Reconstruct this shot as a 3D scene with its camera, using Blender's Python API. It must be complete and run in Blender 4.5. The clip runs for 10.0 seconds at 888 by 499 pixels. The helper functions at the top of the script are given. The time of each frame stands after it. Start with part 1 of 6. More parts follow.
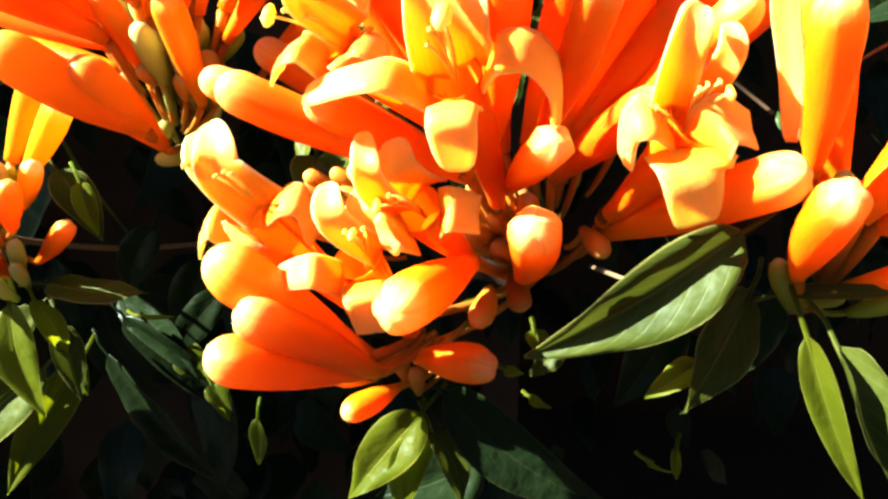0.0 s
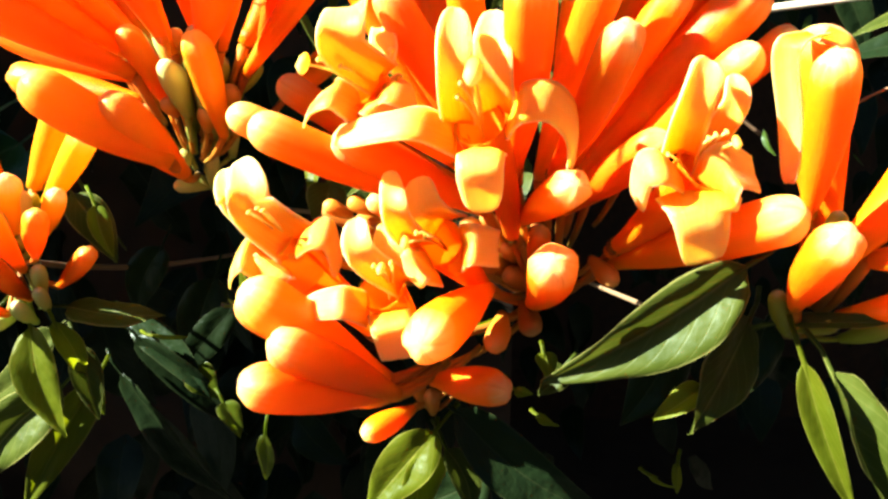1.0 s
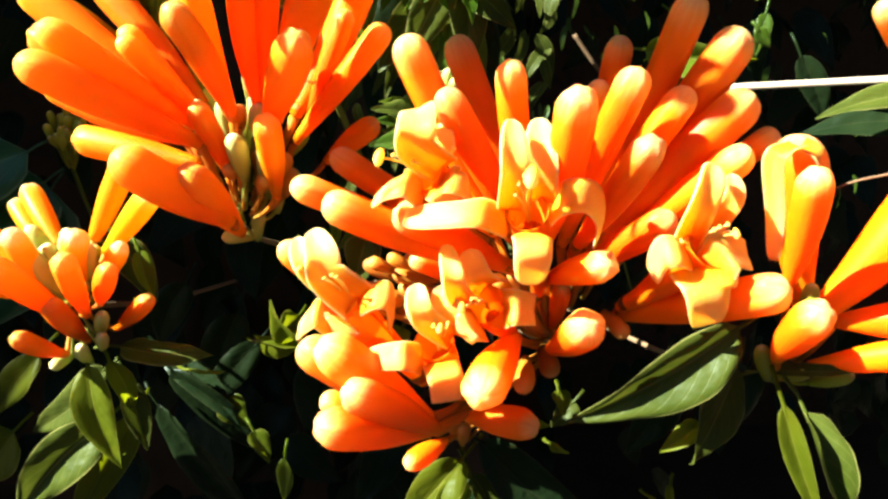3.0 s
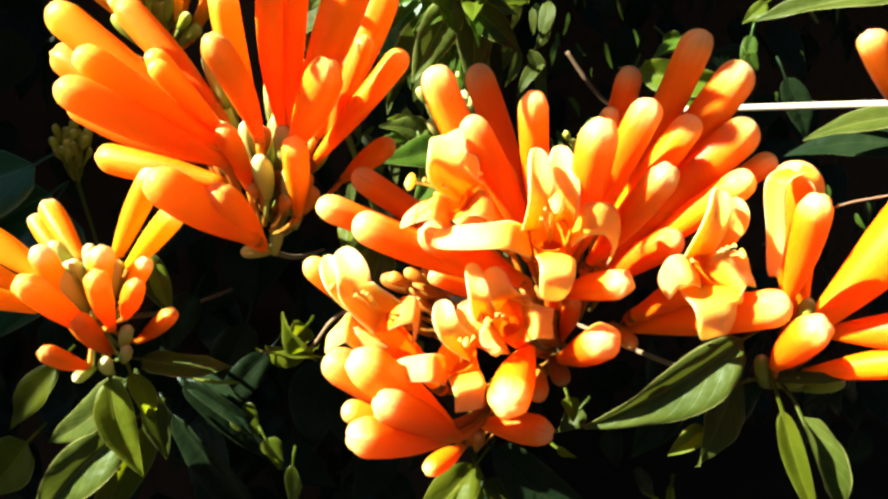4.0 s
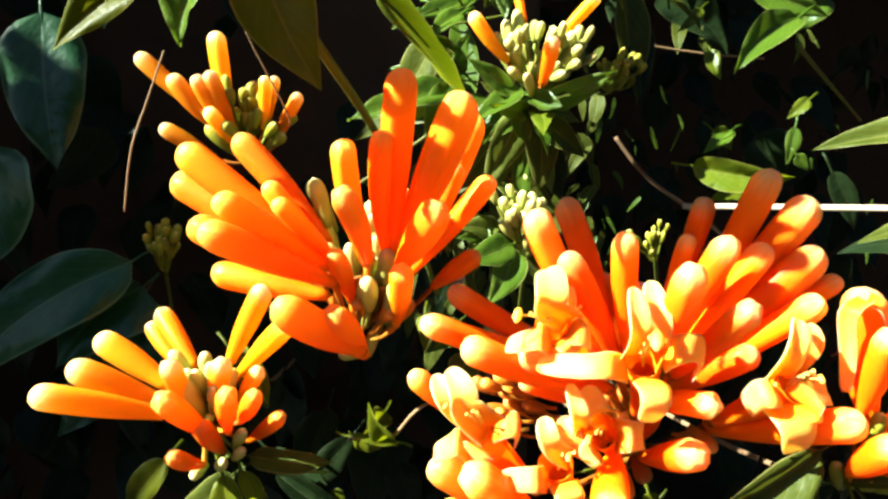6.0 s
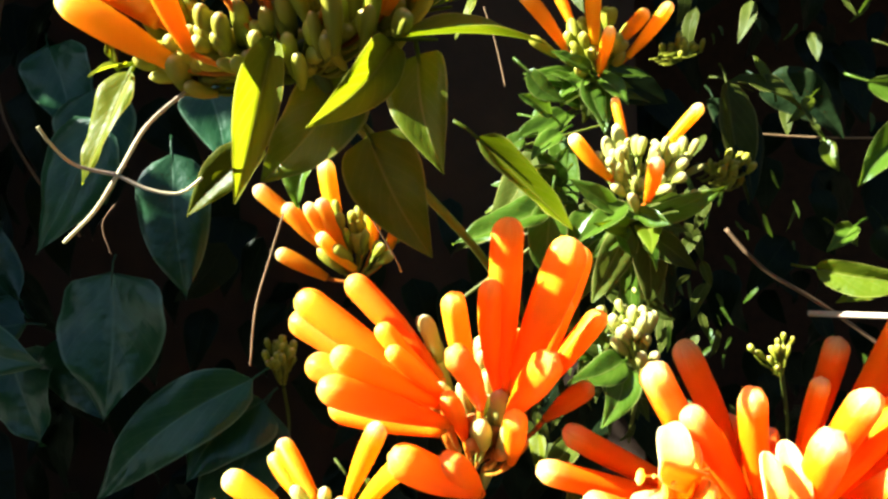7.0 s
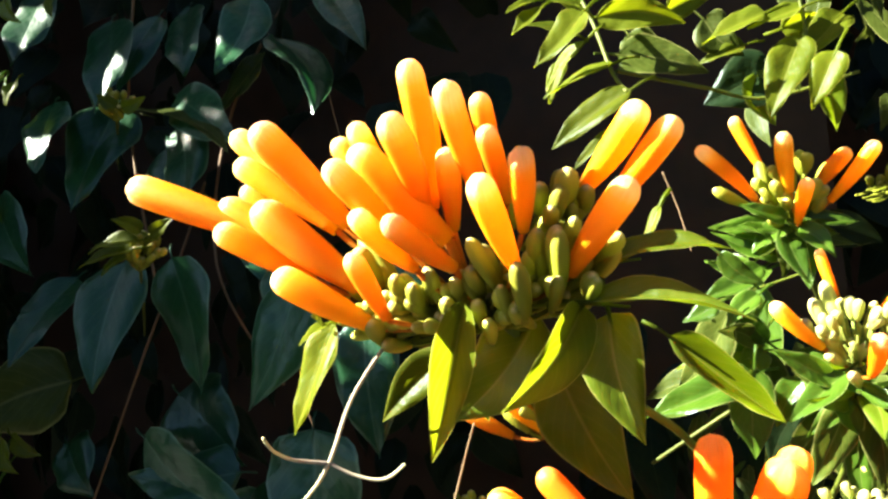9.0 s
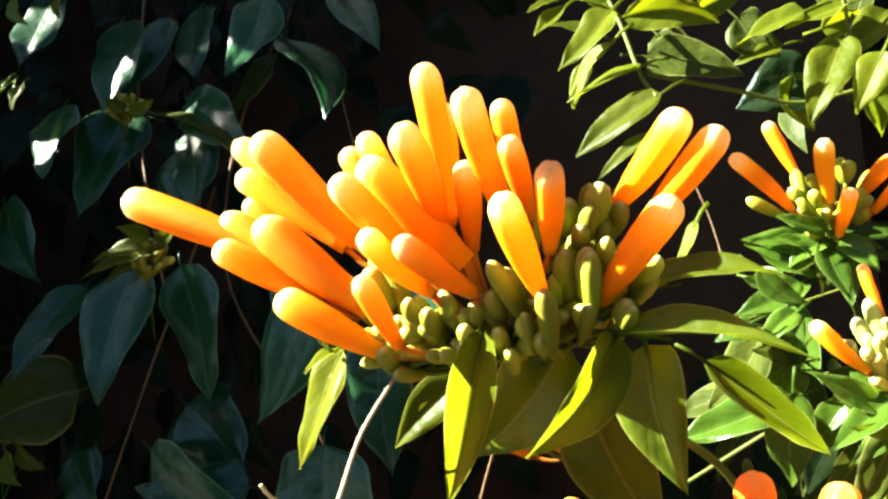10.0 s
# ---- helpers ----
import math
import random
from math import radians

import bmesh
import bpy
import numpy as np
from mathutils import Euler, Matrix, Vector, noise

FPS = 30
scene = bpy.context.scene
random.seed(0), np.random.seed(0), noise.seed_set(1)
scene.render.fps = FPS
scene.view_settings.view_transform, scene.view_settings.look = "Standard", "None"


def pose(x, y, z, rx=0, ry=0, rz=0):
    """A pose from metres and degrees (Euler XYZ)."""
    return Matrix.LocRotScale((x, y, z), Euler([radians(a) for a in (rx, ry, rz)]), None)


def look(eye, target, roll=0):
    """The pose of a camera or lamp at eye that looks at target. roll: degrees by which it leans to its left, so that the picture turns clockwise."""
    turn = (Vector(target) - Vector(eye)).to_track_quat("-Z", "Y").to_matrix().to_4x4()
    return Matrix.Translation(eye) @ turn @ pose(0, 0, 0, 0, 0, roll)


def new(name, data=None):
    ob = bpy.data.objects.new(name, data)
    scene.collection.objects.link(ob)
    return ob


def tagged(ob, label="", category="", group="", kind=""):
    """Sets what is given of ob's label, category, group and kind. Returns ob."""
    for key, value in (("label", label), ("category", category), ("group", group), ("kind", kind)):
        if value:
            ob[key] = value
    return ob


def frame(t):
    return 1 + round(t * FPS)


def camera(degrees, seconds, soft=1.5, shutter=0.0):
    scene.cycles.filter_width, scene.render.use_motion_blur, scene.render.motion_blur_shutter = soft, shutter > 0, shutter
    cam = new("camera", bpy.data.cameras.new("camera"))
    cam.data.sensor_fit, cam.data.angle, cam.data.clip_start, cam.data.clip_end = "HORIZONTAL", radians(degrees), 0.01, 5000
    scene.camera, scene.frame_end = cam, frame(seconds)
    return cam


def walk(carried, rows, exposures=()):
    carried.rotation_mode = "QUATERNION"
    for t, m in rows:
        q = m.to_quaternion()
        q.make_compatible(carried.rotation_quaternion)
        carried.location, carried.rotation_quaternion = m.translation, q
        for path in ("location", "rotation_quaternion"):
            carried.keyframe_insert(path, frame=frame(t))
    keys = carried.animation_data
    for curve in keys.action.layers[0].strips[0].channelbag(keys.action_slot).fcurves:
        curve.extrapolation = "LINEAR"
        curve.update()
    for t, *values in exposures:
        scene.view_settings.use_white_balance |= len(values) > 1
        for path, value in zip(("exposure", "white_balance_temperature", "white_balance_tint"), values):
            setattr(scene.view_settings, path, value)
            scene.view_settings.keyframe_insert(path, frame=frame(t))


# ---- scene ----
cam = camera(66.2, 10.0, soft=2.6)
METRES, EYE, TILT, LEAN, TURN = 0.25, 1.3, -12.0, 0.0, 0.0
ROWS = [
    (0.0, 0.0, 0.0, 0.0, -0.0, 0.0, 0.0),
    (0.5, -0.0201, -0.0156, 0.0097, -0.56, 0.08, 0.04),
    (1.0, -0.0395, -0.0401, 0.0281, -1.42, 0.4, 0.04),
    (1.5, -0.0669, -0.0697, 0.0441, -2.34, 0.42, -0.08),
    (2.0, -0.0865, -0.0991, 0.0583, -3.3, 0.53, -0.19),
    (2.5, -0.1153, -0.1371, 0.078, -4.09, 0.94, -0.34),
    (4.0, -0.2201, -0.207, 0.1094, -7.27, 1.31, -0.22),
    (4.5, -0.2479, -0.2404, 0.1245, -8.23, 1.78, -0.21),
    (5.0, -0.2796, -0.2618, 0.1397, -8.99, 2.02, -0.09),
    (5.2, -0.2953, -0.2722, 0.1546, -9.23, 2.06, -0.01),
    (6.3, -0.3575, -0.3091, 0.2736, -3.34, 5.29, 1.02),
    (6.5, -0.3588, -0.3101, 0.3049, -1.62, 6.17, 1.38),
    (7.0, -0.3636, -0.3223, 0.3789, 2.69, 8.55, 1.91),
    (7.5, -0.3681, -0.3347, 0.4439, 7.35, 10.2, 2.28),
    (8.0, -0.3729, -0.3453, 0.4944, 11.06, 11.34, 1.63),
    (8.5, -0.3776, -0.3706, 0.5546, 14.06, 12.96, 1.88),
    (9.0, -0.3729, -0.3627, 0.6078, 17.25, 14.31, 1.98),
    (9.5, -0.3834, -0.3283, 0.6353, 17.92, 14.31, 1.58),
    (10.0, -0.3942, -0.3019, 0.6492, 18.4, 14.37, 1.46),
]
walk(cam, [(t, pose(0, 0, EYE, TILT, LEAN, TURN) @ pose(METRES * x, METRES * y, METRES * z, 90 + pitch, roll, yaw)) for t, x, y, z, yaw, pitch, roll in ROWS], [(0.0, 2.97), (2.5, 2.75), (5.2, 2.65), (7.0, 3.1), (8.5, 3.43), (10.0, 3.5)])

# Light: sun from the left and behind the viewer, clear sky.
SUN = Vector((-0.764, -0.234, 0.602)).normalized()
world = bpy.data.worlds.new("sky")
scene.world = world
world.use_nodes = True
sky = world.node_tree.nodes.new("ShaderNodeTexSky")
sky.sky_type, sky.sun_disc = "NISHITA", False
sky.sun_elevation, sky.sun_rotation = math.asin(SUN.z), math.atan2(SUN.x, SUN.y)
world.node_tree.nodes["Background"].inputs["Strength"].default_value = 0.013
world.node_tree.links.new(sky.outputs[0], world.node_tree.nodes["Background"].inputs["Color"])
sun = new("sun", bpy.data.lights.new("sun", "SUN"))
sun.data.energy, sun.data.angle, sun.data.color = 5.0, radians(0.5), (1.0, 0.92, 0.74)
sun.matrix_world = look(SUN * 5, (0, 0, 0))


# ---- materials ----
def material(name, roughness=0.5):
    m = bpy.data.materials.new(name)
    m.use_nodes = True
    shader = m.node_tree.nodes["Principled BSDF"]
    shader.inputs["Roughness"].default_value = roughness
    return m, m.node_tree.nodes, m.node_tree.links, shader


def ramp(nodes, stops):
    r = nodes.new("ShaderNodeValToRGB")
    while len(r.color_ramp.elements) < len(stops):
        r.color_ramp.elements.new(0.5)
    for e, (p, c) in zip(r.color_ramp.elements, stops):
        e.position, e.color = p, (*c, 1)
    return r


def petal_material(name, stops, through_light=0.4, rough=0.42, vary=0.25, juicy=0.0, streaks=0.10, rim=0.0, crease=0.0):
    """Soft plant tissue whose colour runs along its length (uv.y), with streaks, and which lets light through."""
    m, n, l, s = material(name, rough)
    s.inputs["Specular IOR Level"].default_value = 0.25
    uv = n.new("ShaderNodeUVMap")
    sep = n.new("ShaderNodeSeparateXYZ")
    l.new(uv.outputs[0], sep.inputs[0])
    info = n.new("ShaderNodeObjectInfo")
    streak = n.new("ShaderNodeTexNoise")
    stretch = n.new("ShaderNodeMapping")
    stretch.inputs["Scale"].default_value = (26, 2.5, 1)
    l.new(uv.outputs[0], stretch.inputs[0])
    l.new(stretch.outputs[0], streak.inputs["Vector"])
    streak.inputs["Scale"].default_value = 1.0
    streak.inputs["Detail"].default_value = 3.0
    shift = n.new("ShaderNodeMath")
    shift.operation = "MULTIPLY_ADD"
    l.new(streak.outputs[0], shift.inputs[0])
    shift.inputs[1].default_value = streaks
    l.new(sep.outputs["Y"], shift.inputs[2])
    less = n.new("ShaderNodeMath")
    less.operation = "SUBTRACT"
    l.new(shift.outputs[0], less.inputs[0])
    less.inputs[1].default_value = streaks / 2
    r = ramp(n, stops)
    l.new(less.outputs[0], r.inputs[0])
    hsv = n.new("ShaderNodeHueSaturation")
    l.new(r.outputs[0], hsv.inputs["Color"])
    if rim:
        # a thin pale margin along both sides
        steps = [n.new("ShaderNodeMath") for _ in range(4)]
        for k, (op, value) in zip(steps, (("SUBTRACT", 0.5), ("ABSOLUTE", 0.0), ("SUBTRACT", 0.43), ("MULTIPLY", rim / 0.07))):
            k.operation = op
            k.inputs[1].default_value = value
        steps[3].use_clamp = True
        l.new(sep.outputs["X"], steps[0].inputs[0])
        for k, after in zip(steps, steps[1:]):
            l.new(k.outputs[0], after.inputs[0])
        pale = n.new("ShaderNodeMix")
        pale.data_type = "RGBA"
        l.new(steps[3].outputs[0], pale.inputs[0])
        l.new(r.outputs[0], pale.inputs[6])
        pale.inputs[7].default_value = (0.98, 0.82, 0.50, 1)
        l.new(pale.outputs[2], hsv.inputs["Color"])
    line = None
    if crease:
        # five fine folds where the closed lobes meet at the tip
        fold_steps = [n.new("ShaderNodeMath") for _ in range(6)]
        for k, (op, value) in zip(fold_steps, (("MULTIPLY_ADD", 5.0), ("FRACT", 0.0), ("SUBTRACT", 0.5), ("ABSOLUTE", 0.0), ("SUBTRACT", 0.43), ("MULTIPLY", 14.0))):
            k.operation = op
            k.inputs[1].default_value = value
        fold_steps[5].use_clamp = True
        l.new(sep.outputs["X"], fold_steps[0].inputs[0])
        l.new(streak.outputs[0], fold_steps[0].inputs[2])
        for k, after in zip(fold_steps, fold_steps[1:]):
            l.new(k.outputs[0], after.inputs[0])
        near = n.new("ShaderNodeMapRange")
        near.inputs["From Min"].default_value, near.inputs["From Max"].default_value = 0.86, 0.95
        l.new(sep.outputs["Y"], near.inputs[0])
        line = n.new("ShaderNodeMath")
        line.operation = "MULTIPLY"
        l.new(fold_steps[5].outputs[0], line.inputs[0])
        l.new(near.outputs[0], line.inputs[1])
        tone = n.new("ShaderNodeMix")
        tone.data_type = "RGBA"
        weight = n.new("ShaderNodeMath")
        weight.operation = "MULTIPLY"
        l.new(line.outputs[0], weight.inputs[0])
        weight.inputs[1].default_value = crease
        l.new(weight.outputs[0], tone.inputs[0])
        l.new(r.outputs[0], tone.inputs[6])
        tone.inputs[7].default_value = (0.72, 0.30, 0.05, 1)
        l.new(tone.outputs[2], hsv.inputs["Color"])
    span = n.new("ShaderNodeMapRange")
    span.inputs["To Min"].default_value, span.inputs["To Max"].default_value = 1 - vary, 1 + vary * 0.4
    l.new(info.outputs["Random"], span.inputs[0])
    l.new(span.outputs[0], hsv.inputs["Value"])
    hue = n.new("ShaderNodeMapRange")
    hue.inputs["To Min"].default_value, hue.inputs["To Max"].default_value = 0.492, 0.508
    l.new(info.outputs["Random"], hue.inputs[0])
    l.new(hue.outputs[0], hsv.inputs["Hue"])
    l.new(hsv.outputs[0], s.inputs["Base Color"])
    if juicy:
        s.inputs["Subsurface Weight"].default_value = juicy
        s.inputs["Subsurface Radius"].default_value = (1.0, 0.38, 0.06)
        s.inputs["Subsurface Scale"].default_value = 0.007
    grain = n.new("ShaderNodeTexNoise")
    grain.inputs["Scale"].default_value = 900
    coords = n.new("ShaderNodeTexCoord")
    l.new(coords.outputs["Object"], grain.inputs["Vector"])
    add = n.new("ShaderNodeMath")
    l.new(grain.outputs[0], add.inputs[0])
    l.new(streak.outputs[0], add.inputs[1])
    bump = n.new("ShaderNodeBump")
    bump.inputs["Strength"].default_value, bump.inputs["Distance"].default_value = 0.2, 0.0005
    l.new(add.outputs[0], bump.inputs["Height"])
    if line:
        groove = n.new("ShaderNodeMath")
        groove.operation = "SUBTRACT"
        l.new(add.outputs[0], groove.inputs[0])
        l.new(line.outputs[0], groove.inputs[1])
        l.new(groove.outputs[0], bump.inputs["Height"])
    l.new(bump.outputs[0], s.inputs["Normal"])
    glow = n.new("ShaderNodeBsdfTranslucent")
    l.new(hsv.outputs[0], glow.inputs["Color"])
    l.new(bump.outputs[0], glow.inputs["Normal"])
    mix = n.new("ShaderNodeMixShader")
    mix.inputs[0].default_value = through_light
    l.new(s.outputs[0], mix.inputs[1])
    l.new(glow.outputs[0], mix.inputs[2])
    l.new(mix.outputs[0], n["Material Output"].inputs["Surface"])
    return m


# Pale bud tips: partly their own cream, partly sun glare put into the colour.
ORANGE = petal_material("orange_petal", [(0.0, (0.92, 0.29, 0.006)), (0.3, (0.95, 0.205, 0.003)), (0.74, (0.95, 0.225, 0.003)), (0.86, (0.96, 0.28, 0.012)), (0.94, (0.97, 0.50, 0.13)), (0.985, (0.98, 0.66, 0.28))], 0.38, juicy=0.55, crease=0.55)
TANGERINE = petal_material("tangerine_petal", [(0.0, (0.92, 0.26, 0.004)), (0.3, (0.95, 0.215, 0.003)), (0.6, (0.96, 0.30, 0.008)), (0.88, (0.97, 0.35, 0.02)), (0.96, (0.97, 0.50, 0.10)), (1.0, (0.97, 0.60, 0.18))], 0.45, juicy=0.55, crease=0.5)
AMBER = petal_material("amber_petal", [(0.0, (0.92, 0.42, 0.010)), (0.3, (0.97, 0.40, 0.008)), (0.74, (0.97, 0.45, 0.016)), (0.84, (0.97, 0.54, 0.07)), (0.94, (0.97, 0.74, 0.42))], 0.5, juicy=0.5, crease=0.35)
LOBE = petal_material("petal_lobe", [(0.0, (0.96, 0.36, 0.010)), (0.2, (0.97, 0.46, 0.035)), (0.6, (0.98, 0.61, 0.15)), (1.0, (0.98, 0.71, 0.28))], 0.40, 0.45, 0.12, juicy=0.6, streaks=0.4, rim=0.6)
BUDGREEN = petal_material("young_bud", [(0.0, (0.16, 0.20, 0.016)), (0.4, (0.28, 0.32, 0.028)), (0.82, (0.42, 0.43, 0.06)), (1.0, (0.72, 0.66, 0.30))], 0.25, 0.5, 0.35)
BUDCREAM = petal_material("cream_bud", [(0.0, (0.22, 0.30, 0.05)), (0.4, (0.44, 0.48, 0.12)), (0.85, (0.60, 0.60, 0.24)), (1.0, (0.78, 0.75, 0.50))], 0.25, 0.5, 0.25)
RUST = petal_material("small_rusty_bud", [(0.0, (0.34, 0.16, 0.02)), (0.5, (0.62, 0.22, 0.02)), (1.0, (0.80, 0.42, 0.12))], 0.3, 0.5, 0.35)
THROAT = petal_material("yellow_throat", [(0.0, (0.96, 0.55, 0.02)), (1.0, (0.96, 0.60, 0.03))], 0.5, 0.5, 0.1, juicy=0.4)
STEM = petal_material("green_stem", [(0.0, (0.06, 0.09, 0.012)), (1.0, (0.12, 0.15, 0.022))], 0.1, 0.5, 0.3)
TWIG = petal_material("brown_twig", [(0.0, (0.13, 0.09, 0.05)), (1.0, (0.22, 0.15, 0.09))], 0.0, 0.7, 0.3)
PALE = petal_material("pale_tendril", [(0.0, (0.34, 0.30, 0.27)), (1.0, (0.55, 0.55, 0.34))], 0.2, 0.5, 0.1)
STAMEN = petal_material("yellow_stamen", [(0.0, (0.96, 0.62, 0.06)), (0.5, (0.96, 0.72, 0.16)), (1.0, (0.96, 0.80, 0.36))], 0.5, 0.5, 0.1)


def leaf_material(name, top, under, vein, through_light, rough, bright, gloss=0.12):
    """Leaf tissue: midrib and side veins from the uv map, blotches, glossy skin, light shining through."""
    m, n, l, s = material(name, rough)
    s.inputs["Specular IOR Level"].default_value = gloss
    # Blue sheen tint: sky reflection put into the leaf's specular colour.
    s.inputs["Specular Tint"].default_value = (0.62, 0.88, 1.0, 1)
    uv = n.new("ShaderNodeUVMap")
    sep = n.new("ShaderNodeSeparateXYZ")
    l.new(uv.outputs[0], sep.inputs[0])

    def calc(op, a, b=None, c=None):
        k = n.new("ShaderNodeMath")
        k.operation = op
        for i, v in enumerate((a, b, c)):
            if v is None:
                continue
            if isinstance(v, (int, float)):
                k.inputs[i].default_value = v
            else:
                l.new(v, k.inputs[i])
        return k.outputs[0]

    across = calc("ABSOLUTE", calc("SUBTRACT", sep.outputs["X"], 0.5))
    mid = calc("SUBTRACT", 1.0, calc("SMOOTH_MIN", calc("MULTIPLY", across, 34.0), 1.0, 0.2))
    along = calc("SUBTRACT", calc("MULTIPLY", sep.outputs["Y"], 8.0), calc("MULTIPLY", across, 6.5))
    wave = calc("ABSOLUTE", calc("SUBTRACT", calc("FRACT", along), 0.5))
    side = calc("MULTIPLY", calc("SUBTRACT", 1.0, calc("SMOOTH_MIN", calc("MULTIPLY", wave, 9.0), 1.0, 0.3)), 0.22)
    margin = calc("MINIMUM", calc("MULTIPLY", calc("MAXIMUM", calc("SUBTRACT", across, 0.455), 0.0), 26.0), 1.0)
    veins = calc("MAXIMUM", mid, side)
    coords = n.new("ShaderNodeTexCoord")
    blotch = n.new("ShaderNodeTexNoise")
    blotch.inputs["Scale"].default_value = 55
    blotch.inputs["Detail"].default_value = 4
    l.new(coords.outputs["Object"], blotch.inputs["Vector"])
    r = ramp(n, [(0.3, top), (0.75, under)])
    l.new(blotch.outputs[0], r.inputs[0])
    tint = n.new("ShaderNodeMix")
    tint.data_type = "RGBA"
    l.new(calc("MAXIMUM", calc("MULTIPLY", veins, 0.4), calc("MULTIPLY", margin, 0.75)), tint.inputs[0])
    l.new(r.outputs[0], tint.inputs[6])
    tint.inputs[7].default_value = (*vein, 1)
    info = n.new("ShaderNodeObjectInfo")
    hsv = n.new("ShaderNodeHueSaturation")
    span = n.new("ShaderNodeMapRange")
    span.inputs["To Min"].default_value, span.inputs["To Max"].default_value = 0.65, 1.25
    l.new(info.outputs["Random"], span.inputs[0])
    l.new(span.outputs[0], hsv.inputs["Value"])
    l.new(tint.outputs[2], hsv.inputs["Color"])
    l.new(hsv.outputs[0], s.inputs["Base Color"])
    fine = n.new("ShaderNodeTexNoise")
    fine.inputs["Scale"].default_value = 420
    l.new(coords.outputs["Object"], fine.inputs["Vector"])
    buckle = n.new("ShaderNodeTexNoise")
    buckle.inputs["Scale"].default_value = 130
    l.new(coords.outputs["Object"], buckle.inputs["Vector"])
    height = calc("ADD", calc("ADD", calc("MULTIPLY", veins, -0.5), calc("MULTIPLY", fine.outputs[0], 0.3)), calc("MULTIPLY", buckle.outputs[0], 2.6))
    bump = n.new("ShaderNodeBump")
    bump.inputs["Strength"].default_value, bump.inputs["Distance"].default_value = 0.5, 0.0007
    l.new(height, bump.inputs["Height"])
    l.new(bump.outputs[0], s.inputs["Normal"])
    glow = n.new("ShaderNodeBsdfTranslucent")
    vivid = n.new("ShaderNodeHueSaturation")
    vivid.inputs["Saturation"].default_value, vivid.inputs["Value"].default_value, vivid.inputs["Hue"].default_value = 1.05, bright, 0.488
    l.new(hsv.outputs[0], vivid.inputs["Color"])
    l.new(vivid.outputs[0], glow.inputs["Color"])
    mix = n.new("ShaderNodeMixShader")
    mix.inputs[0].default_value = through_light
    l.new(s.outputs[0], mix.inputs[1])
    l.new(glow.outputs[0], mix.inputs[2])
    l.new(mix.outputs[0], n["Material Output"].inputs["Surface"])
    return m


LEAF = leaf_material("vine_leaf", (0.028, 0.046, 0.005), (0.054, 0.076, 0.012), (0.22, 0.24, 0.08), 0.22, 0.46, 2.5, 0.13)
# SUNNY: younger, yellower leaf, its colour also lightened to look sunlit.
SUNNY = leaf_material("sun_toned_leaf", (0.052, 0.092, 0.005), (0.088, 0.130, 0.008), (0.20, 0.22, 0.06), 0.44, 0.32, 2.9, 0.26)
YOUNG = leaf_material("young_leaf", (0.064, 0.098, 0.005), (0.108, 0.138, 0.009), (0.24, 0.26, 0.05), 0.48, 0.40, 2.8, 0.13)
DARK = leaf_material("old_leaf", (0.009, 0.052, 0.020), (0.018, 0.082, 0.030), (0.10, 0.20, 0.13), 0.16, 0.30, 2.2, 0.50)
FRESH = leaf_material("fresh_leaf", (0.034, 0.084, 0.006), (0.060, 0.122, 0.012), (0.20, 0.26, 0.08), 0.34, 0.30, 2.6, 0.30)
# DEEP is the vine leaf darkened: shade is put into its colour.
DEEP = leaf_material("shade_toned_leaf", (0.005, 0.013, 0.005), (0.010, 0.020, 0.007), (0.026, 0.038, 0.016), 0.08, 0.34, 2.2, 0.10)
PEDICEL = petal_material("flower_stalk", [(0.0, (0.62, 0.20, 0.012)), (0.5, (0.45, 0.17, 0.02)), (1.0, (0.22, 0.15, 0.02))], 0.3, 0.5, 0.3)


# ---- building blocks ----
def part(name, data, mat, parent, label="", place=None):
    """Links mesh data as one object under a thing or a part; place is in the world."""
    ob = new(name, data)
    if not data.materials:
        data.materials.append(mat)
    origin = Vector((0, 0, 0)) if place is None else Vector(place)
    over = parent
    while over is not None:
        origin -= over.location
        over = over.parent
    ob.parent, ob.location = parent, origin
    if label:
        ob["label"] = label
    return ob


def mesh(name, verts, faces, uvs, mat):
    data = bpy.data.meshes.new(name)
    data.from_pydata(verts, [], faces)
    layer = data.uv_layers.new(name="UVMap")
    flat = []
    for p in data.polygons:
        corner = [uvs[v] for v in p.vertices]
        # a tube's last strip runs on past 1 instead of back to 0
        wraps = len(corner) == 4 and max(c[0] for c in corner) - min(c[0] for c in corner) > 0.5
        flat += [(c[0] + 1 if wraps and c[0] < 0.5 else c[0], c[1]) for c in corner]
    flat = np.array(flat, dtype=np.float32).ravel()
    layer.data.foreach_set("uv", flat)
    data.polygons.foreach_set("use_smooth", [True] * len(data.polygons))
    data.materials.append(mat)
    return data


def frame_of(axis, hint=(0, 0, 1)):
    axis = axis.normalized()
    hint = Vector(hint)
    if abs(axis.dot(hint.normalized())) > 0.97:
        hint = Vector((1, 0, 0))
    right = axis.cross(hint).normalized()
    return axis, right, right.cross(axis)


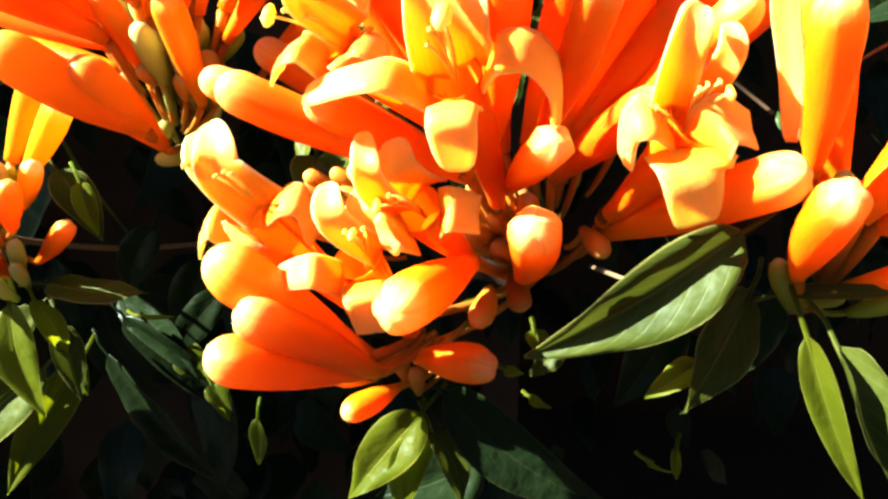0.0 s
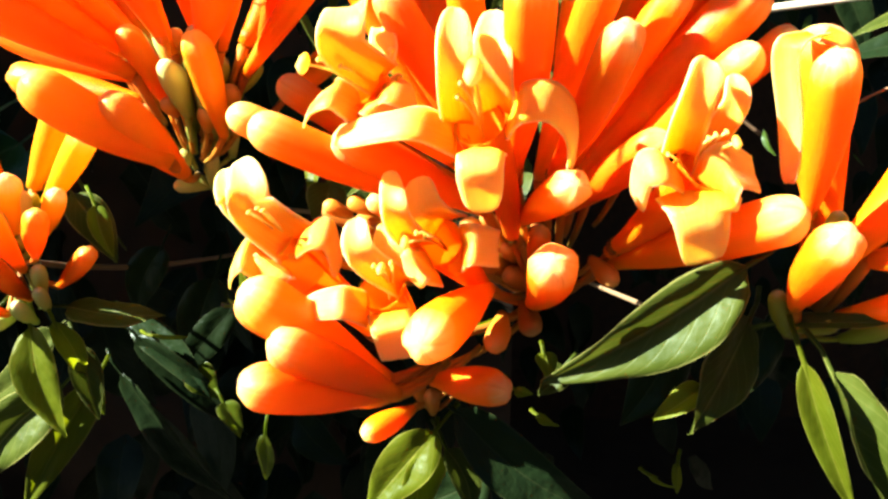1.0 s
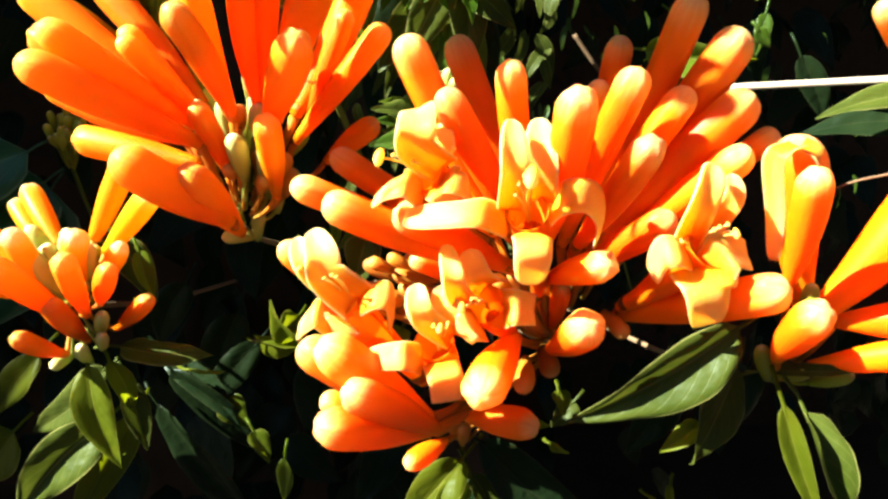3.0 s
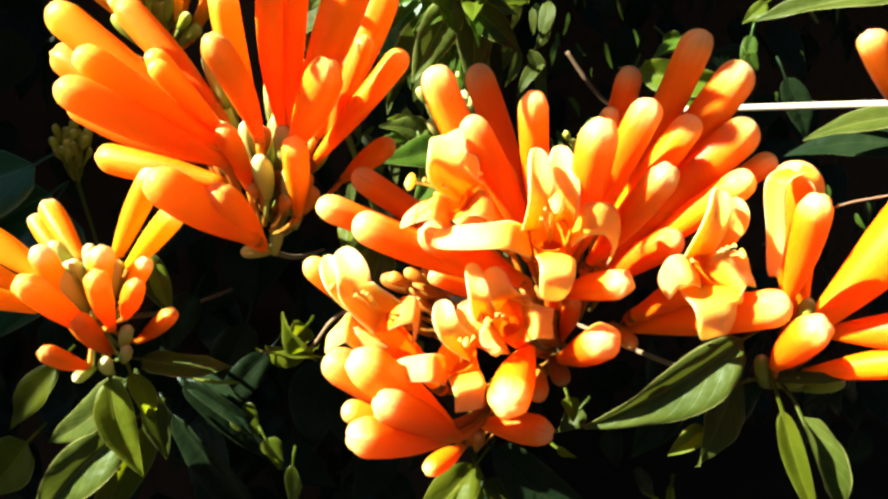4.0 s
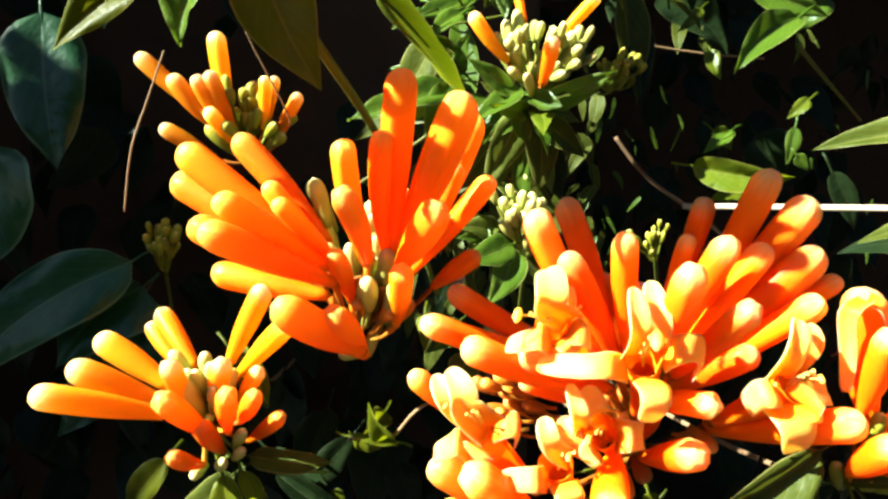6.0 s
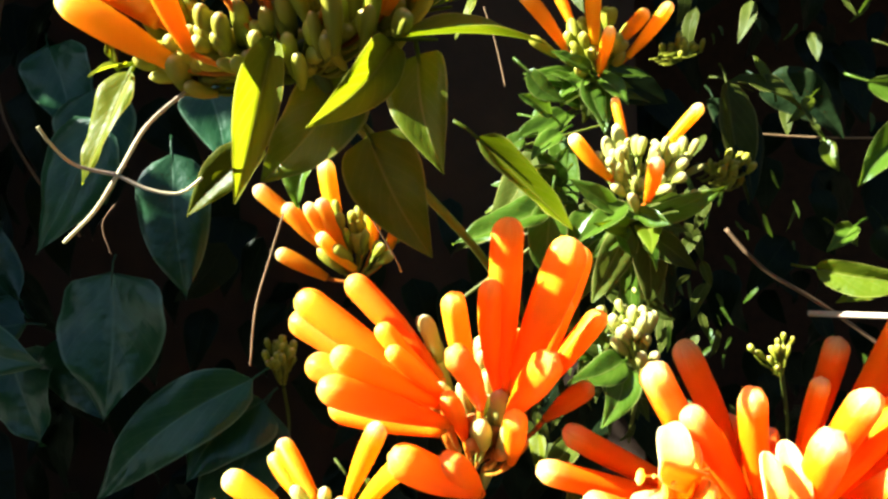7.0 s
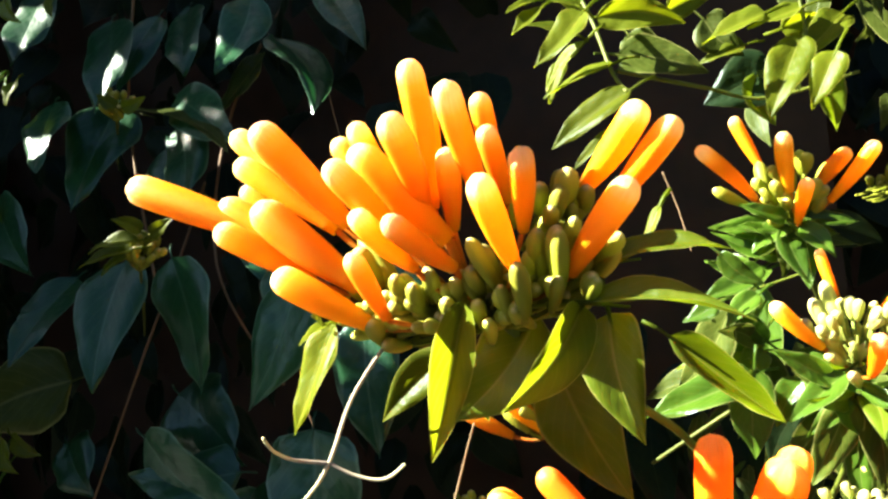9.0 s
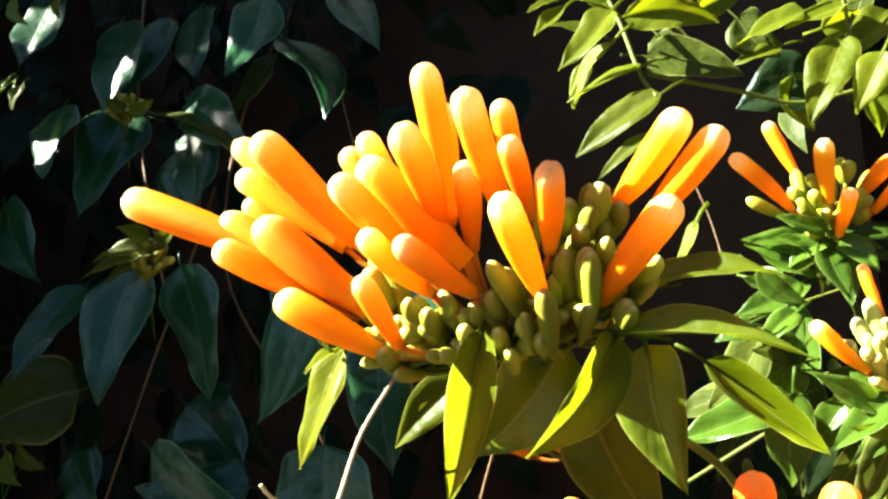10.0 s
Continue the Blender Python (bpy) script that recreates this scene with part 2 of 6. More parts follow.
def tube(path, radii, sides=10, ridges=0, depth=0.0, cap=True, uv=(0.0, 1.0), squash=None):
    """Verts, faces and uvs of a tube along points with a radius at each, closed at the ends."""
    verts, faces, uvs = [], [], []
    count = len(path)
    axis, right, up = frame_of(path[1] - path[0])
    for i, (p, r) in enumerate(zip(path, radii)):
        tangent = (path[min(i + 1, count - 1)] - path[max(i - 1, 0)]).normalized()
        right = (right - tangent * right.dot(tangent)).normalized()
        up = tangent.cross(right)
        for k in range(sides):
            a = 2 * math.pi * k / sides
            rr = r * (1 + depth * math.cos(ridges * a)) if ridges else r
            verts.append(p + right * (rr * math.cos(a)) + up * (rr * math.sin(a)))
            uvs.append((k / sides, uv[0] + (uv[1] - uv[0]) * i / (count - 1)))
    for i in range(count - 1):
        for k in range(sides):
            a, b = i * sides + k, i * sides + (k + 1) % sides
            faces.append((a, b, b + sides, a + sides))
    if cap:
        faces.append(tuple(range(sides - 1, -1, -1)))
        faces.append(tuple((count - 1) * sides + k for k in range(sides)))
    return verts, faces, uvs


def joined(*pieces):
    verts, faces, uvs = [], [], []
    for v, f, u in pieces:
        n = len(verts)
        verts += v
        uvs += u
        faces += [tuple(i + n for i in face) for face in f]
    return verts, faces, uvs


def bowed(a, b, count, bow, push):
    """Points from a to b that sag sideways by bow times the length along push."""
    push = Vector(push)
    return [a.lerp(b, i / (count - 1)) + push * (bow * (b - a).length * 4 * (i / (count - 1)) * (1 - i / (count - 1))) for i in range(count)]


def smooth(pts, steps):
    """A smooth curve through points, with so many steps between each two."""
    path = []
    for i in range(len(pts) - 1):
        p0, p1, p2, p3 = pts[max(i - 1, 0)], pts[i], pts[i + 1], pts[min(i + 2, len(pts) - 1)]
        for k in range(steps):
            s = k / steps
            path.append(0.5 * (2 * p1 + (p2 - p0) * s + (2 * p0 - 5 * p1 + 4 * p2 - p3) * s * s + (3 * p1 - p0 - 3 * p2 + p3) * s ** 3))
    path.append(pts[-1])
    return path


BODY = [(0.0, 0.35), (0.10, 0.44), (0.25, 0.60), (0.42, 0.77), (0.58, 0.89), (0.75, 0.97), (0.9, 1.0), (1.0, 1.0)]
TIP = [(0.26, 0.985), (0.50, 0.91), (0.72, 0.76), (0.88, 0.54), (0.97, 0.29), (1.0, 0.07)]


def club(length, r):
    """Rows of place along the length and relative radius: a widening tube with a blunt rounded end."""
    end = min(0.5, 1.25 * r / length)
    return [(s * (1 - end), w) for s, w in BODY] + [(1 - end + end * s, w) for s, w in TIP]


SMALL = [(0.0, 0.45), (0.15, 0.62), (0.35, 0.85), (0.6, 1.0), (0.78, 0.98), (0.89, 0.82), (0.96, 0.52), (1.0, 0.12)]
dice = random.Random(11)


def cluster(key, hub):
    ob = new("flower_cluster")
    ob.location = hub
    return ob


def curved(base, tip, count, profile, rng, amount=0.05):
    axis, right, up = frame_of(tip - base)
    side = right * rng.uniform(-1, 1) + up * rng.uniform(-0.9, 0.5)
    length = (tip - base).length
    return [base.lerp(tip, s) + side * (amount * length * 4 * s * (1 - s)) for s, _ in profile]


def blossom_bud(owner, tip, base, r, mat=None):
    """A closed trumpet flower: a club-shaped orange tube with blunt seamed tip, green cup and pedicel."""
    tip, base = Vector(tip), Vector(base)
    axis = (tip - base).normalized()
    tip = tip + axis * (r * 0.6)
    prof = club((tip - base).length, r)
    path = [p - base for p in curved(base, tip, 0, prof, dice, 0.035)]
    wide = r * dice.uniform(0.95, 1.04)
    radii = [wide * (w + (0.16 * (1 - s) ** 2 if mat is AMBER else 0.0)) for s, w in prof]
    v, f, u = tube(path, radii, 20)
    turn, fifth = dice.uniform(0, 6.28), 2 * math.pi / 5
    for i in range(len(v)):
        a, k = u[i][0] * 2 * math.pi + turn, i // 20
        s = prof[k][0]
        u[i] = (u[i][0], s)
        c = path[k]
        near_end = min(1, max(0, (s - 0.55) / 0.35))
        flat = math.cos(fifth / 2) / math.cos(a % fifth - fifth / 2) * 1.04
        seam = 1 + (0.35 if mat is AMBER else 0.65) * near_end * (flat - 1) - 0.22 * max(0.0, (k - 8) / 5) * (abs(a % fifth - fifth / 2) < 0.17) - 0.03 * math.cos(2 * a)
        v[i] = c + (v[i] - c) * seam
    ob = part("flower", mesh("flower", v, f, u, mat or ORANGE), ORANGE, owner, "", base)
    hub = owner.location
    cup = tube([Vector((0, 0, 0)) - axis * 0.001, axis * 0.0025, axis * 0.0045], [r * 0.20, r * 0.36, r * 0.38], 8)
    toward = Vector(hub) - base
    toward = toward * min(1.0, 0.020 / max(toward.length, 0.001))
    stalk = tube(bowed(-axis * 0.0005, toward, 6, 0.08, (0, 0, -1)), [r * 0.30, r * 0.26, r * 0.22, r * 0.2, r * 0.18, r * 0.16], 6)
    part("calyx", mesh("calyx", *joined(cup, stalk), PEDICEL), PEDICEL, ob, "small green cup on its stalk", base)
    return ob


def green_bud(owner, tip, base, r, mat=None):
    tip, base = Vector(tip), Vector(base)
    axis = (tip - base).normalized()
    tip = tip + axis * r * 0.6
    path = [p - base for p in curved(base, tip, 0, SMALL, dice, 0.05)]
    v, f, u = tube(path, [r * w for _, w in SMALL], 10)
    stalk = tube(bowed(axis * 0.001, (Vector(owner.location) - base) * min(0.8, 0.012 / max(0.001, (Vector(owner.location) - base).length)), 5, 0.1, (0, 0, -1)), [r * 0.3] * 5, 5, uv=(0.0, 0.2))
    return part("bud", mesh("bud", *joined((v, f, u), stalk), mat or BUDGREEN), BUDGREEN, owner, "", base)


def bud_group(owner, middle, half, r, count, mat=None, root=None):
    """Short young buds that crowd round the middle of a cluster and point away from its hub."""
    hub = Vector(root or owner.location)
    for _ in range(count):
        at = Vector(middle) + Vector((dice.gauss(0, 0.5) * half[0], dice.uniform(-0.5, 0.6) * (half[0] + half[1]) * 0.5, dice.gauss(0, 0.5) * half[1]))
        out = (at - hub).normalized() + Vector((dice.gauss(0, 0.2), dice.gauss(0, 0.2) - 0.1, dice.gauss(0, 0.2) + 0.15))
        length = r * dice.uniform(2.2, 4.6)
        green_bud(owner, at + out.normalized() * length * 0.5, at - out.normalized() * length * 0.5, r * dice.uniform(0.75, 1.1), mat)


MOUTHS = {}


def lobe(flower, route, wide, facing, cup=0.2, blunt=0.0):
    """A strap-shaped lobe along a smooth route from the mouth; wide is its width at the start, middle and end,
    facing the way its inner face looks, cup how far its margins lift, blunt 1 for a square end and 0 for a rounded one."""
    pts = [Vector(p) for p in route]
    if flower.name in MOUTHS:
        mouth, axis, r = MOUTHS[flower.name]
        out = pts[1] - mouth
        out = (out - axis * out.dot(axis)).normalized()
        pts[0] = mouth + out * (r * 1.08) - axis * (r * 0.3)
    path = smooth(pts, 6)
    count = len(path)
    start = path[0].copy()
    verts, faces, uvs = [], [], []
    across = (pts[-1] - pts[0]).cross(Vector(facing)).normalized()
    wave, phase = dice.uniform(0.02, 0.06), dice.uniform(0, 6)
    for i, p in enumerate(path):
        s = i / (count - 1)
        tangent = (path[min(i + 1, count - 1)] - path[max(i - 1, 0)]).normalized()
        cross = (across - tangent * across.dot(tangent)).normalized()
        face = cross.cross(tangent)
        w = 0.5 * (wide[0] + (wide[1] - wide[0]) * 2 * s if s < 0.5 else wide[1] + (wide[2] - wide[1]) * (2 * s - 1))
        end = max(0.0, (s - 0.62) / 0.38)
        w *= blunt + (1 - blunt) * math.sqrt(max(0.03, 1 - end ** 2.4))
        for j in range(7):
            c = (j - 3) / 3
            lift = cup * c * c * (1 - 0.35 * s) - 0.06 * math.exp(-(c / 0.16) ** 2) + wave * math.sin(9 * s + phase + 2 * c)
            verts.append(p - start + cross * (w * 1.15 * c * (1 - 0.1 * abs(cup * c))) + face * (w * lift))
            uvs.append((j / 6, s))
    for i in range(count - 1):
        for j in range(6):
            q = i * 7 + j
            faces.append((q, q + 1, q + 8, q + 7))
    petal = part("petal", mesh("petal", verts, faces, uvs, LOBE), LOBE, flower, "", start)
    petal.modifiers.new("thickness", "SOLIDIFY").thickness = 0.0006
    return petal


def open_flower(owner, mouth, base, r, stamens):
    """The trumpet of an opened flower with its green cup, yellow lining and thread-like stamens; its lobes follow."""
    mouth, base = Vector(mouth), Vector(base)
    axis, right, up = frame_of(mouth - base)
    prof = [(0, 0.36), (0.2, 0.52), (0.45, 0.76), (0.7, 0.95), (0.86, 1.03), (0.95, 1.10), (1.0, 1.18)]
    path = [p - base for p in curved(base, mouth, 0, prof, dice, 0.03)]
    v, f, u = tube(path, [r * w for _, w in prof], 16, cap=False)
    for i in range(len(u)):
        u[i] = (u[i][0], 0.8 * prof[i // 16][0])
    ob = part("flower", mesh("flower", v, f, u, ORANGE), ORANGE, owner, "open orange trumpet flower with rolled-back lobes", base)
    MOUTHS[ob.name] = (mouth, axis, r)
    stalk = tube(bowed(-axis * 0.0005, Vector(owner.location) - base, 6, 0.08, (0, 0, -1)), [r * 0.2] * 6, 6)
    cup = tube([-axis * 0.001, axis * 0.003, axis * 0.005], [r * 0.25, r * 0.45, r * 0.48], 8)
    part("calyx", mesh("calyx", *joined(cup, stalk), PEDICEL), PEDICEL, ob, "small green cup on its stalk", base)
    lining = tube([axis * -r * 2.2, axis * -r * 1.0, axis * -r * 0.05], [r * 0.86, r * 0.98, r * 1.13], 14, cap=False)
    part("throat", mesh("throat", *lining, THROAT), THROAT, ob, "yellow inside of the trumpet", mouth)
    for goal, knob_size in stamens:
        end = Vector(goal) - mouth
        thread = tube(bowed(-axis * r, end, 7, 0.08, up), [0.00035] * 7, 5)
        along = end.normalized()
        side = along.cross(right).normalized()
        knob = tube([end - side * knob_size, end - side * knob_size * 0.5, end + side * knob_size * 0.4 + along * 0.0002, end + side * knob_size], [knob_size * 0.25, knob_size * 0.55, knob_size * 0.6, knob_size * 0.2], 7)
        part("stamen", mesh("stamen", *joined(thread, knob), STAMEN), STAMEN, ob, "yellow thread-like stamen", mouth)
    return ob


def leaf_mesh(length, wide, fold, droop, rng, rows=18, cols=11):
    """A pointed oval leaf along +y from the origin, its face to +z: folded along the midrib, with wavy margins that
    curl over, a drawn-out tip and a droop towards it."""
    verts, faces, uvs = [], [], []
    lean, ripple, phase = rng.uniform(-0.10, 0.10), rng.uniform(0.03, 0.07), rng.uniform(0, 6)
    spin, base = rng.uniform(-0.55, 0.55), 0.42 if wide > 0.52 * length else 0.60
    waves, hook, curl = rng.uniform(7, 12), rng.uniform(0.0, 0.5), rng.uniform(0.05, 0.30)
    top = base / (base + 1.12)
    most = top ** base * (1 - top) ** 1.12
    for i in range(rows + 1):
        s = i / rows
        w = wide / 2 * s ** base * (1 - s) ** 1.12 / most + (0.02 * wide * (1 - s) + 0.0003 if 0 < s < 1 else 0.0002)
        y, z = s * length, -droop * length * (s * s - s * 0.55 + hook * max(0.0, s - 0.7) ** 2 * 3)
        ca, sa = math.cos(spin * (s - 0.3)), math.sin(spin * (s - 0.3))
        for j in range(cols):
            c = 2 * j / (cols - 1) - 1
            lift = fold * abs(c) * w * (1 - 0.25 * abs(c)) - curl * w * max(0.0, abs(c) - 0.6) ** 2 * 4
            lift += ripple * wide * (math.sin(waves * s + phase + 1.7 * c) * c * c + 0.25 * math.sin(23 * s + 5 * c + phase) * abs(c))
            flat = c * w * (1 - 0.25 * fold * abs(c))
            verts.append(Vector((flat * ca - lift * sa + lean * length * math.sin(math.pi * s), y, z + lift * ca + flat * sa)))
            uvs.append((j / (cols - 1), s))
    for i in range(rows):
        for j in range(cols - 1):
            q = i * cols + j
            faces.append((q, q + 1, q + cols + 1, q + cols))
    return verts, faces, uvs


def leaf(owner, base, tip, wide, mat, twist=0.0, fold=0.35, droop=0.12, name="leaf"):
    """A leaf from base to tip under a thing; at twist 0 its face looks towards -y, twist turns it about its length."""
    base, tip = Vector(base), Vector(tip)
    y = (tip - base).normalized()
    z = Vector((0, -1, 0.15))
    z = (z - y * z.dot(y)).normalized()
    z = Matrix.Rotation(radians(twist), 3, y) @ z
    x = y.cross(z)
    turn = Matrix((x, y, z)).transposed()
    length = (tip - base).length
    if mat is DARK:
        fold *= 0.55
    v, f, u = leaf_mesh(length, wide, fold, droop, random.Random(round(base.x * 1e4) * 31 + round(base.z * 1e4)))
    v = [turn @ p for p in v]
    reach = min(1.0, length / 0.03)
    stalk = tube([(y * -0.012 - z * 0.002) * reach, y * -0.006 * reach, y * 0.0005, y * (length * 0.3) + z * 0.0002 - turn @ Vector((0, 0, 0.0006))], [0.0008, 0.0007, 0.0007, 0.0004], 5, uv=(0.5, 0.5))
    return part(name, mesh("leaf", *joined((v, f, u), stalk), mat), mat, owner, "", base)


def vine(owner, name, points, radius, mat, taper=0.6):
    """A round stem through points, smoothed."""
    path = smooth([Vector(p) for p in points], 8)
    radii = [radius * (1 - (1 - taper) * i / (len(path) - 1)) for i in range(len(path))]
    return part(name, mesh(name, *tube(path, radii, 8), mat), mat, owner)


# ---- setting ----
def slab(name, size, centre, mat, label, category):
    bm = bmesh.new()
    bmesh.ops.create_cube(bm, size=1.0)
    bmesh.ops.scale(bm, vec=size, verts=bm.verts)
    data = bpy.data.meshes.new(name)
    bm.to_mesh(data)
    bm.free()
    data.materials.append(mat)
    ob = new(name, data)
    ob.location = centre
    return tagged(ob, label, category, kind="structure")


def plain_material(name, low, high, scale, rough):
    m, n, l, s = material(name, rough)
    coords = n.new("ShaderNodeTexCoord")
    noise_a = n.new("ShaderNodeTexNoise")
    noise_a.inputs["Scale"].default_value, noise_a.inputs["Detail"].default_value = scale, 8
    l.new(coords.outputs["Object"], noise_a.inputs["Vector"])
    r = ramp(n, [(0.3, low), (0.7, high)])
    l.new(noise_a.outputs[0], r.inputs[0])
    l.new(r.outputs[0], s.inputs["Base Color"])
    bump = n.new("ShaderNodeBump")
    bump.inputs["Strength"].default_value, bump.inputs["Distance"].default_value = 0.6, 0.004
    l.new(noise_a.outputs[0], bump.inputs["Height"])
    l.new(bump.outputs[0], s.inputs["Normal"])
    return m


# Wall brown set near black, so part of the shade is in its colour.
WALL = plain_material("shade_dark_weathered_wall", (0.012, 0.0055, 0.002), (0.026, 0.012, 0.004), 30, 0.85)
SOIL = plain_material("dry_soil", (0.014, 0.011, 0.008), (0.030, 0.024, 0.017), 6, 0.95)
slab("wall_back", (4.2, 0.12, 4.2), (-2.03, 0.66, 2.1), WALL, "weathered brown plastered wall behind the vine, its colour darkened for shade", "wall")
# Recess walls and ceiling are added to keep sun off the right background.
slab("added_recess_wall", (0.12, 2.0, 3.6), (0.008, 1.72, 1.8), WALL, "plain brown side wall of a recess added to darken the background", "wall")
slab("added_porch_wall", (4.0, 0.12, 3.6), (2.15, 2.78, 1.8), WALL, "plain brown rear wall of a recess added to darken the background", "wall")
slab("ceiling", (4.3, 2.1, 0.08), (2.2, 1.67, 2.36), WALL, "plain brown ceiling added over the recess to block the sun", "ceiling")
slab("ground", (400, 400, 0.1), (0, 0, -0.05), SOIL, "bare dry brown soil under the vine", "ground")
# Unseen walls in front and at right, added to hold back low sky.
slab("added_wall_front", (9.0, 0.12, 1.9), (0.3, -2.6, 0.95), WALL, "unseen plain brown wall added behind the viewer to block low sky", "wall")
slab("added_wall_right", (0.12, 5.4, 3.6), (4.36, 0.05, 1.8), WALL, "unseen plain brown side wall added to cut sky light", "wall")
# Unseen wall added at left to shade the hanging leaves and rear wall.
slab("sun_block_wall", (0.12, 0.385, 1.9), (-1.06, 0.4075, 0.95), WALL, "unseen plain brown wall added at left to block the sun", "wall")


cluster_main = cluster("A", (0.0316, 0.2150, 1.2462))
bloom_upper = open_flower(cluster_main, (-0.0263, 0.1650, 1.3152), (-0.0005, 0.1900, 1.2932), 0.0056, [((-0.0392, 0.1600, 1.3195), 0.0026), ((-0.0353, 0.1580, 1.3204), 0.0008), ((-0.0314, 0.1570, 1.3213), 0.0008), ((-0.0299, 0.1560, 1.3188), 0.0008), ((-0.0183, 0.1580, 1.3226), 0.0010)])
lobe(bloom_upper, [(-0.0276, 0.1650, 1.3163), (-0.0292, 0.1560, 1.3226), (-0.0292, 0.1545, 1.3276), (-0.0284, 0.1600, 1.3326), (-0.0276, 0.1690, 1.3338)], (0.0090, 0.0098, 0.0090), (0, -1, 0.1), 0.30, 0.0)
lobe(bloom_upper, [(-0.0224, 0.1700, 1.3161), (-0.0206, 0.1680, 1.3236), (-0.0220, 0.1730, 1.3308)], (0.0080, 0.0066, 0.0051), (-0.3, -1, 0), 0.40, 0.0)
lobe(bloom_upper, [(-0.0262, 0.1650, 1.3143), (-0.0314, 0.1570, 1.3132), (-0.0369, 0.1600, 1.3113), (-0.0410, 0.1700, 1.3067)], (0.0097, 0.0092, 0.0072), (0, -0.6, 0.8), -0.30, 0.6)
lobe(bloom_upper, [(-0.0237, 0.1650, 1.3143), (-0.0182, 0.1570, 1.3142), (-0.0136, 0.1590, 1.3117), (-0.0120, 0.1660, 1.3059)], (0.0095, 0.0085, 0.0074), (0.2, -0.6, 0.7), -0.25, 0.8)
lobe(bloom_upper, [(-0.0250, 0.1630, 1.3131), (-0.0217, 0.1560, 1.3103), (-0.0178, 0.1600, 1.3057)], (0.0092, 0.0080, 0.0065), (0, -0.8, 0.5), -0.20, 0.5)
bloom_middle = open_flower(cluster_main, (0.0021, 0.1510, 1.3059), (0.0156, 0.1900, 1.2701), 0.0054, [((-0.0004, 0.1360, 1.3166), 0.0034), ((-0.0016, 0.1390, 1.3168), 0.0009), ((-0.0028, 0.1400, 1.3146), 0.0009), ((-0.0033, 0.1410, 1.3117), 0.0008)])
lobe(bloom_middle, [(-0.0012, 0.1500, 1.3063), (-0.0043, 0.1420, 1.3159), (-0.0043, 0.1420, 1.3230), (-0.0035, 0.1490, 1.3310)], (0.0069, 0.0071, 0.0063), (0.3, -1, 0.1), 0.50, 0.0)
lobe(bloom_middle, [(0.0051, 0.1530, 1.3060), (0.0048, 0.1480, 1.3156), (0.0046, 0.1490, 1.3230), (0.0055, 0.1570, 1.3316)], (0.0081, 0.0081, 0.0069), (-0.2, -1, 0.1), 0.50, 0.0)
lobe(bloom_middle, [(-0.0016, 0.1500, 1.3052), (-0.0114, 0.1450, 1.3064), (-0.0208, 0.1480, 1.3054), (-0.0321, 0.1600, 1.3025)], (0.0088, 0.0080, 0.0074), (0, -0.75, 0.6), -0.20, 0.5)
lobe(bloom_middle, [(0.0060, 0.1520, 1.3065), (0.0111, 0.1460, 1.3107), (0.0190, 0.1470, 1.3107), (0.0256, 0.1550, 1.3045), (0.0277, 0.1660, 1.2946)], (0.0088, 0.0086, 0.0076), (-0.2, -0.9, 0.35), -0.25, 0.6)
lobe(bloom_middle, [(0.0029, 0.1490, 1.3040), (0.0018, 0.1400, 1.3005), (0.0015, 0.1370, 1.2949), (0.0030, 0.1460, 1.2858)], (0.0100, 0.0094, 0.0092), (0, -1, 0.2), -0.30, 0.35)
bloom_right = open_flower(cluster_main, (0.0549, 0.1480, 1.2971), (0.0435, 0.1850, 1.2685), 0.0062, [((0.0566, 0.1380, 1.3023), 0.0016), ((0.0551, 0.1400, 1.3045), 0.0008), ((0.0524, 0.1390, 1.3039), 0.0008), ((0.0509, 0.1390, 1.3031), 0.0008), ((0.0434, 0.1420, 1.2995), 0.0008)])
lobe(bloom_right, [(0.0498, 0.1470, 1.3008), (0.0475, 0.1410, 1.3087), (0.0496, 0.1410, 1.3154), (0.0533, 0.1470, 1.3201)], (0.0076, 0.0076, 0.0068), (0.2, -1, 0.1), 0.40, 0.0)
lobe(bloom_right, [(0.0623, 0.1500, 1.3024), (0.0601, 0.1480, 1.3104), (0.0609, 0.1520, 1.3174)], (0.0062, 0.0052, 0.0042), (-0.3, -1, 0.1), 0.40, 0.0)
lobe(bloom_right, [(0.0512, 0.1470, 1.2977), (0.0420, 0.1400, 1.2979), (0.0373, 0.1420, 1.2960), (0.0391, 0.1520, 1.2882)], (0.0097, 0.0091, 0.0079), (-0.2, -0.7, 0.6), -0.35, 0.9)
lobe(bloom_right, [(0.0525, 0.1460, 1.2963), (0.0568, 0.1420, 1.2971), (0.0658, 0.1470, 1.2947)], (0.0127, 0.0099, 0.0082), (0, -1, 0.3), 0.10, 1.0)
lobe(bloom_right, [(0.0542, 0.1470, 1.2914), (0.0504, 0.1380, 1.2882), (0.0515, 0.1380, 1.2821), (0.0545, 0.1440, 1.2745)], (0.0170, 0.0118, 0.0088), (0, -1, 0.2), -0.25, 0.8)
bloom_left = open_flower(cluster_main, (-0.0517, 0.1760, 1.2725), (-0.0231, 0.1900, 1.2402), 0.0066, [((-0.0626, 0.1660, 1.2859), 0.0014), ((-0.0553, 0.1650, 1.2831), 0.0008), ((-0.0531, 0.1650, 1.2841), 0.0008), ((-0.0517, 0.1650, 1.2836), 0.0008)])
lobe(bloom_left, [(-0.0543, 0.1760, 1.2737), (-0.0553, 0.1690, 1.2833), (-0.0565, 0.1700, 1.2898), (-0.0604, 0.1780, 1.2955)], (0.0123, 0.0096, 0.0075), (0.2, -1, 0.1), 0.50, 0.0)
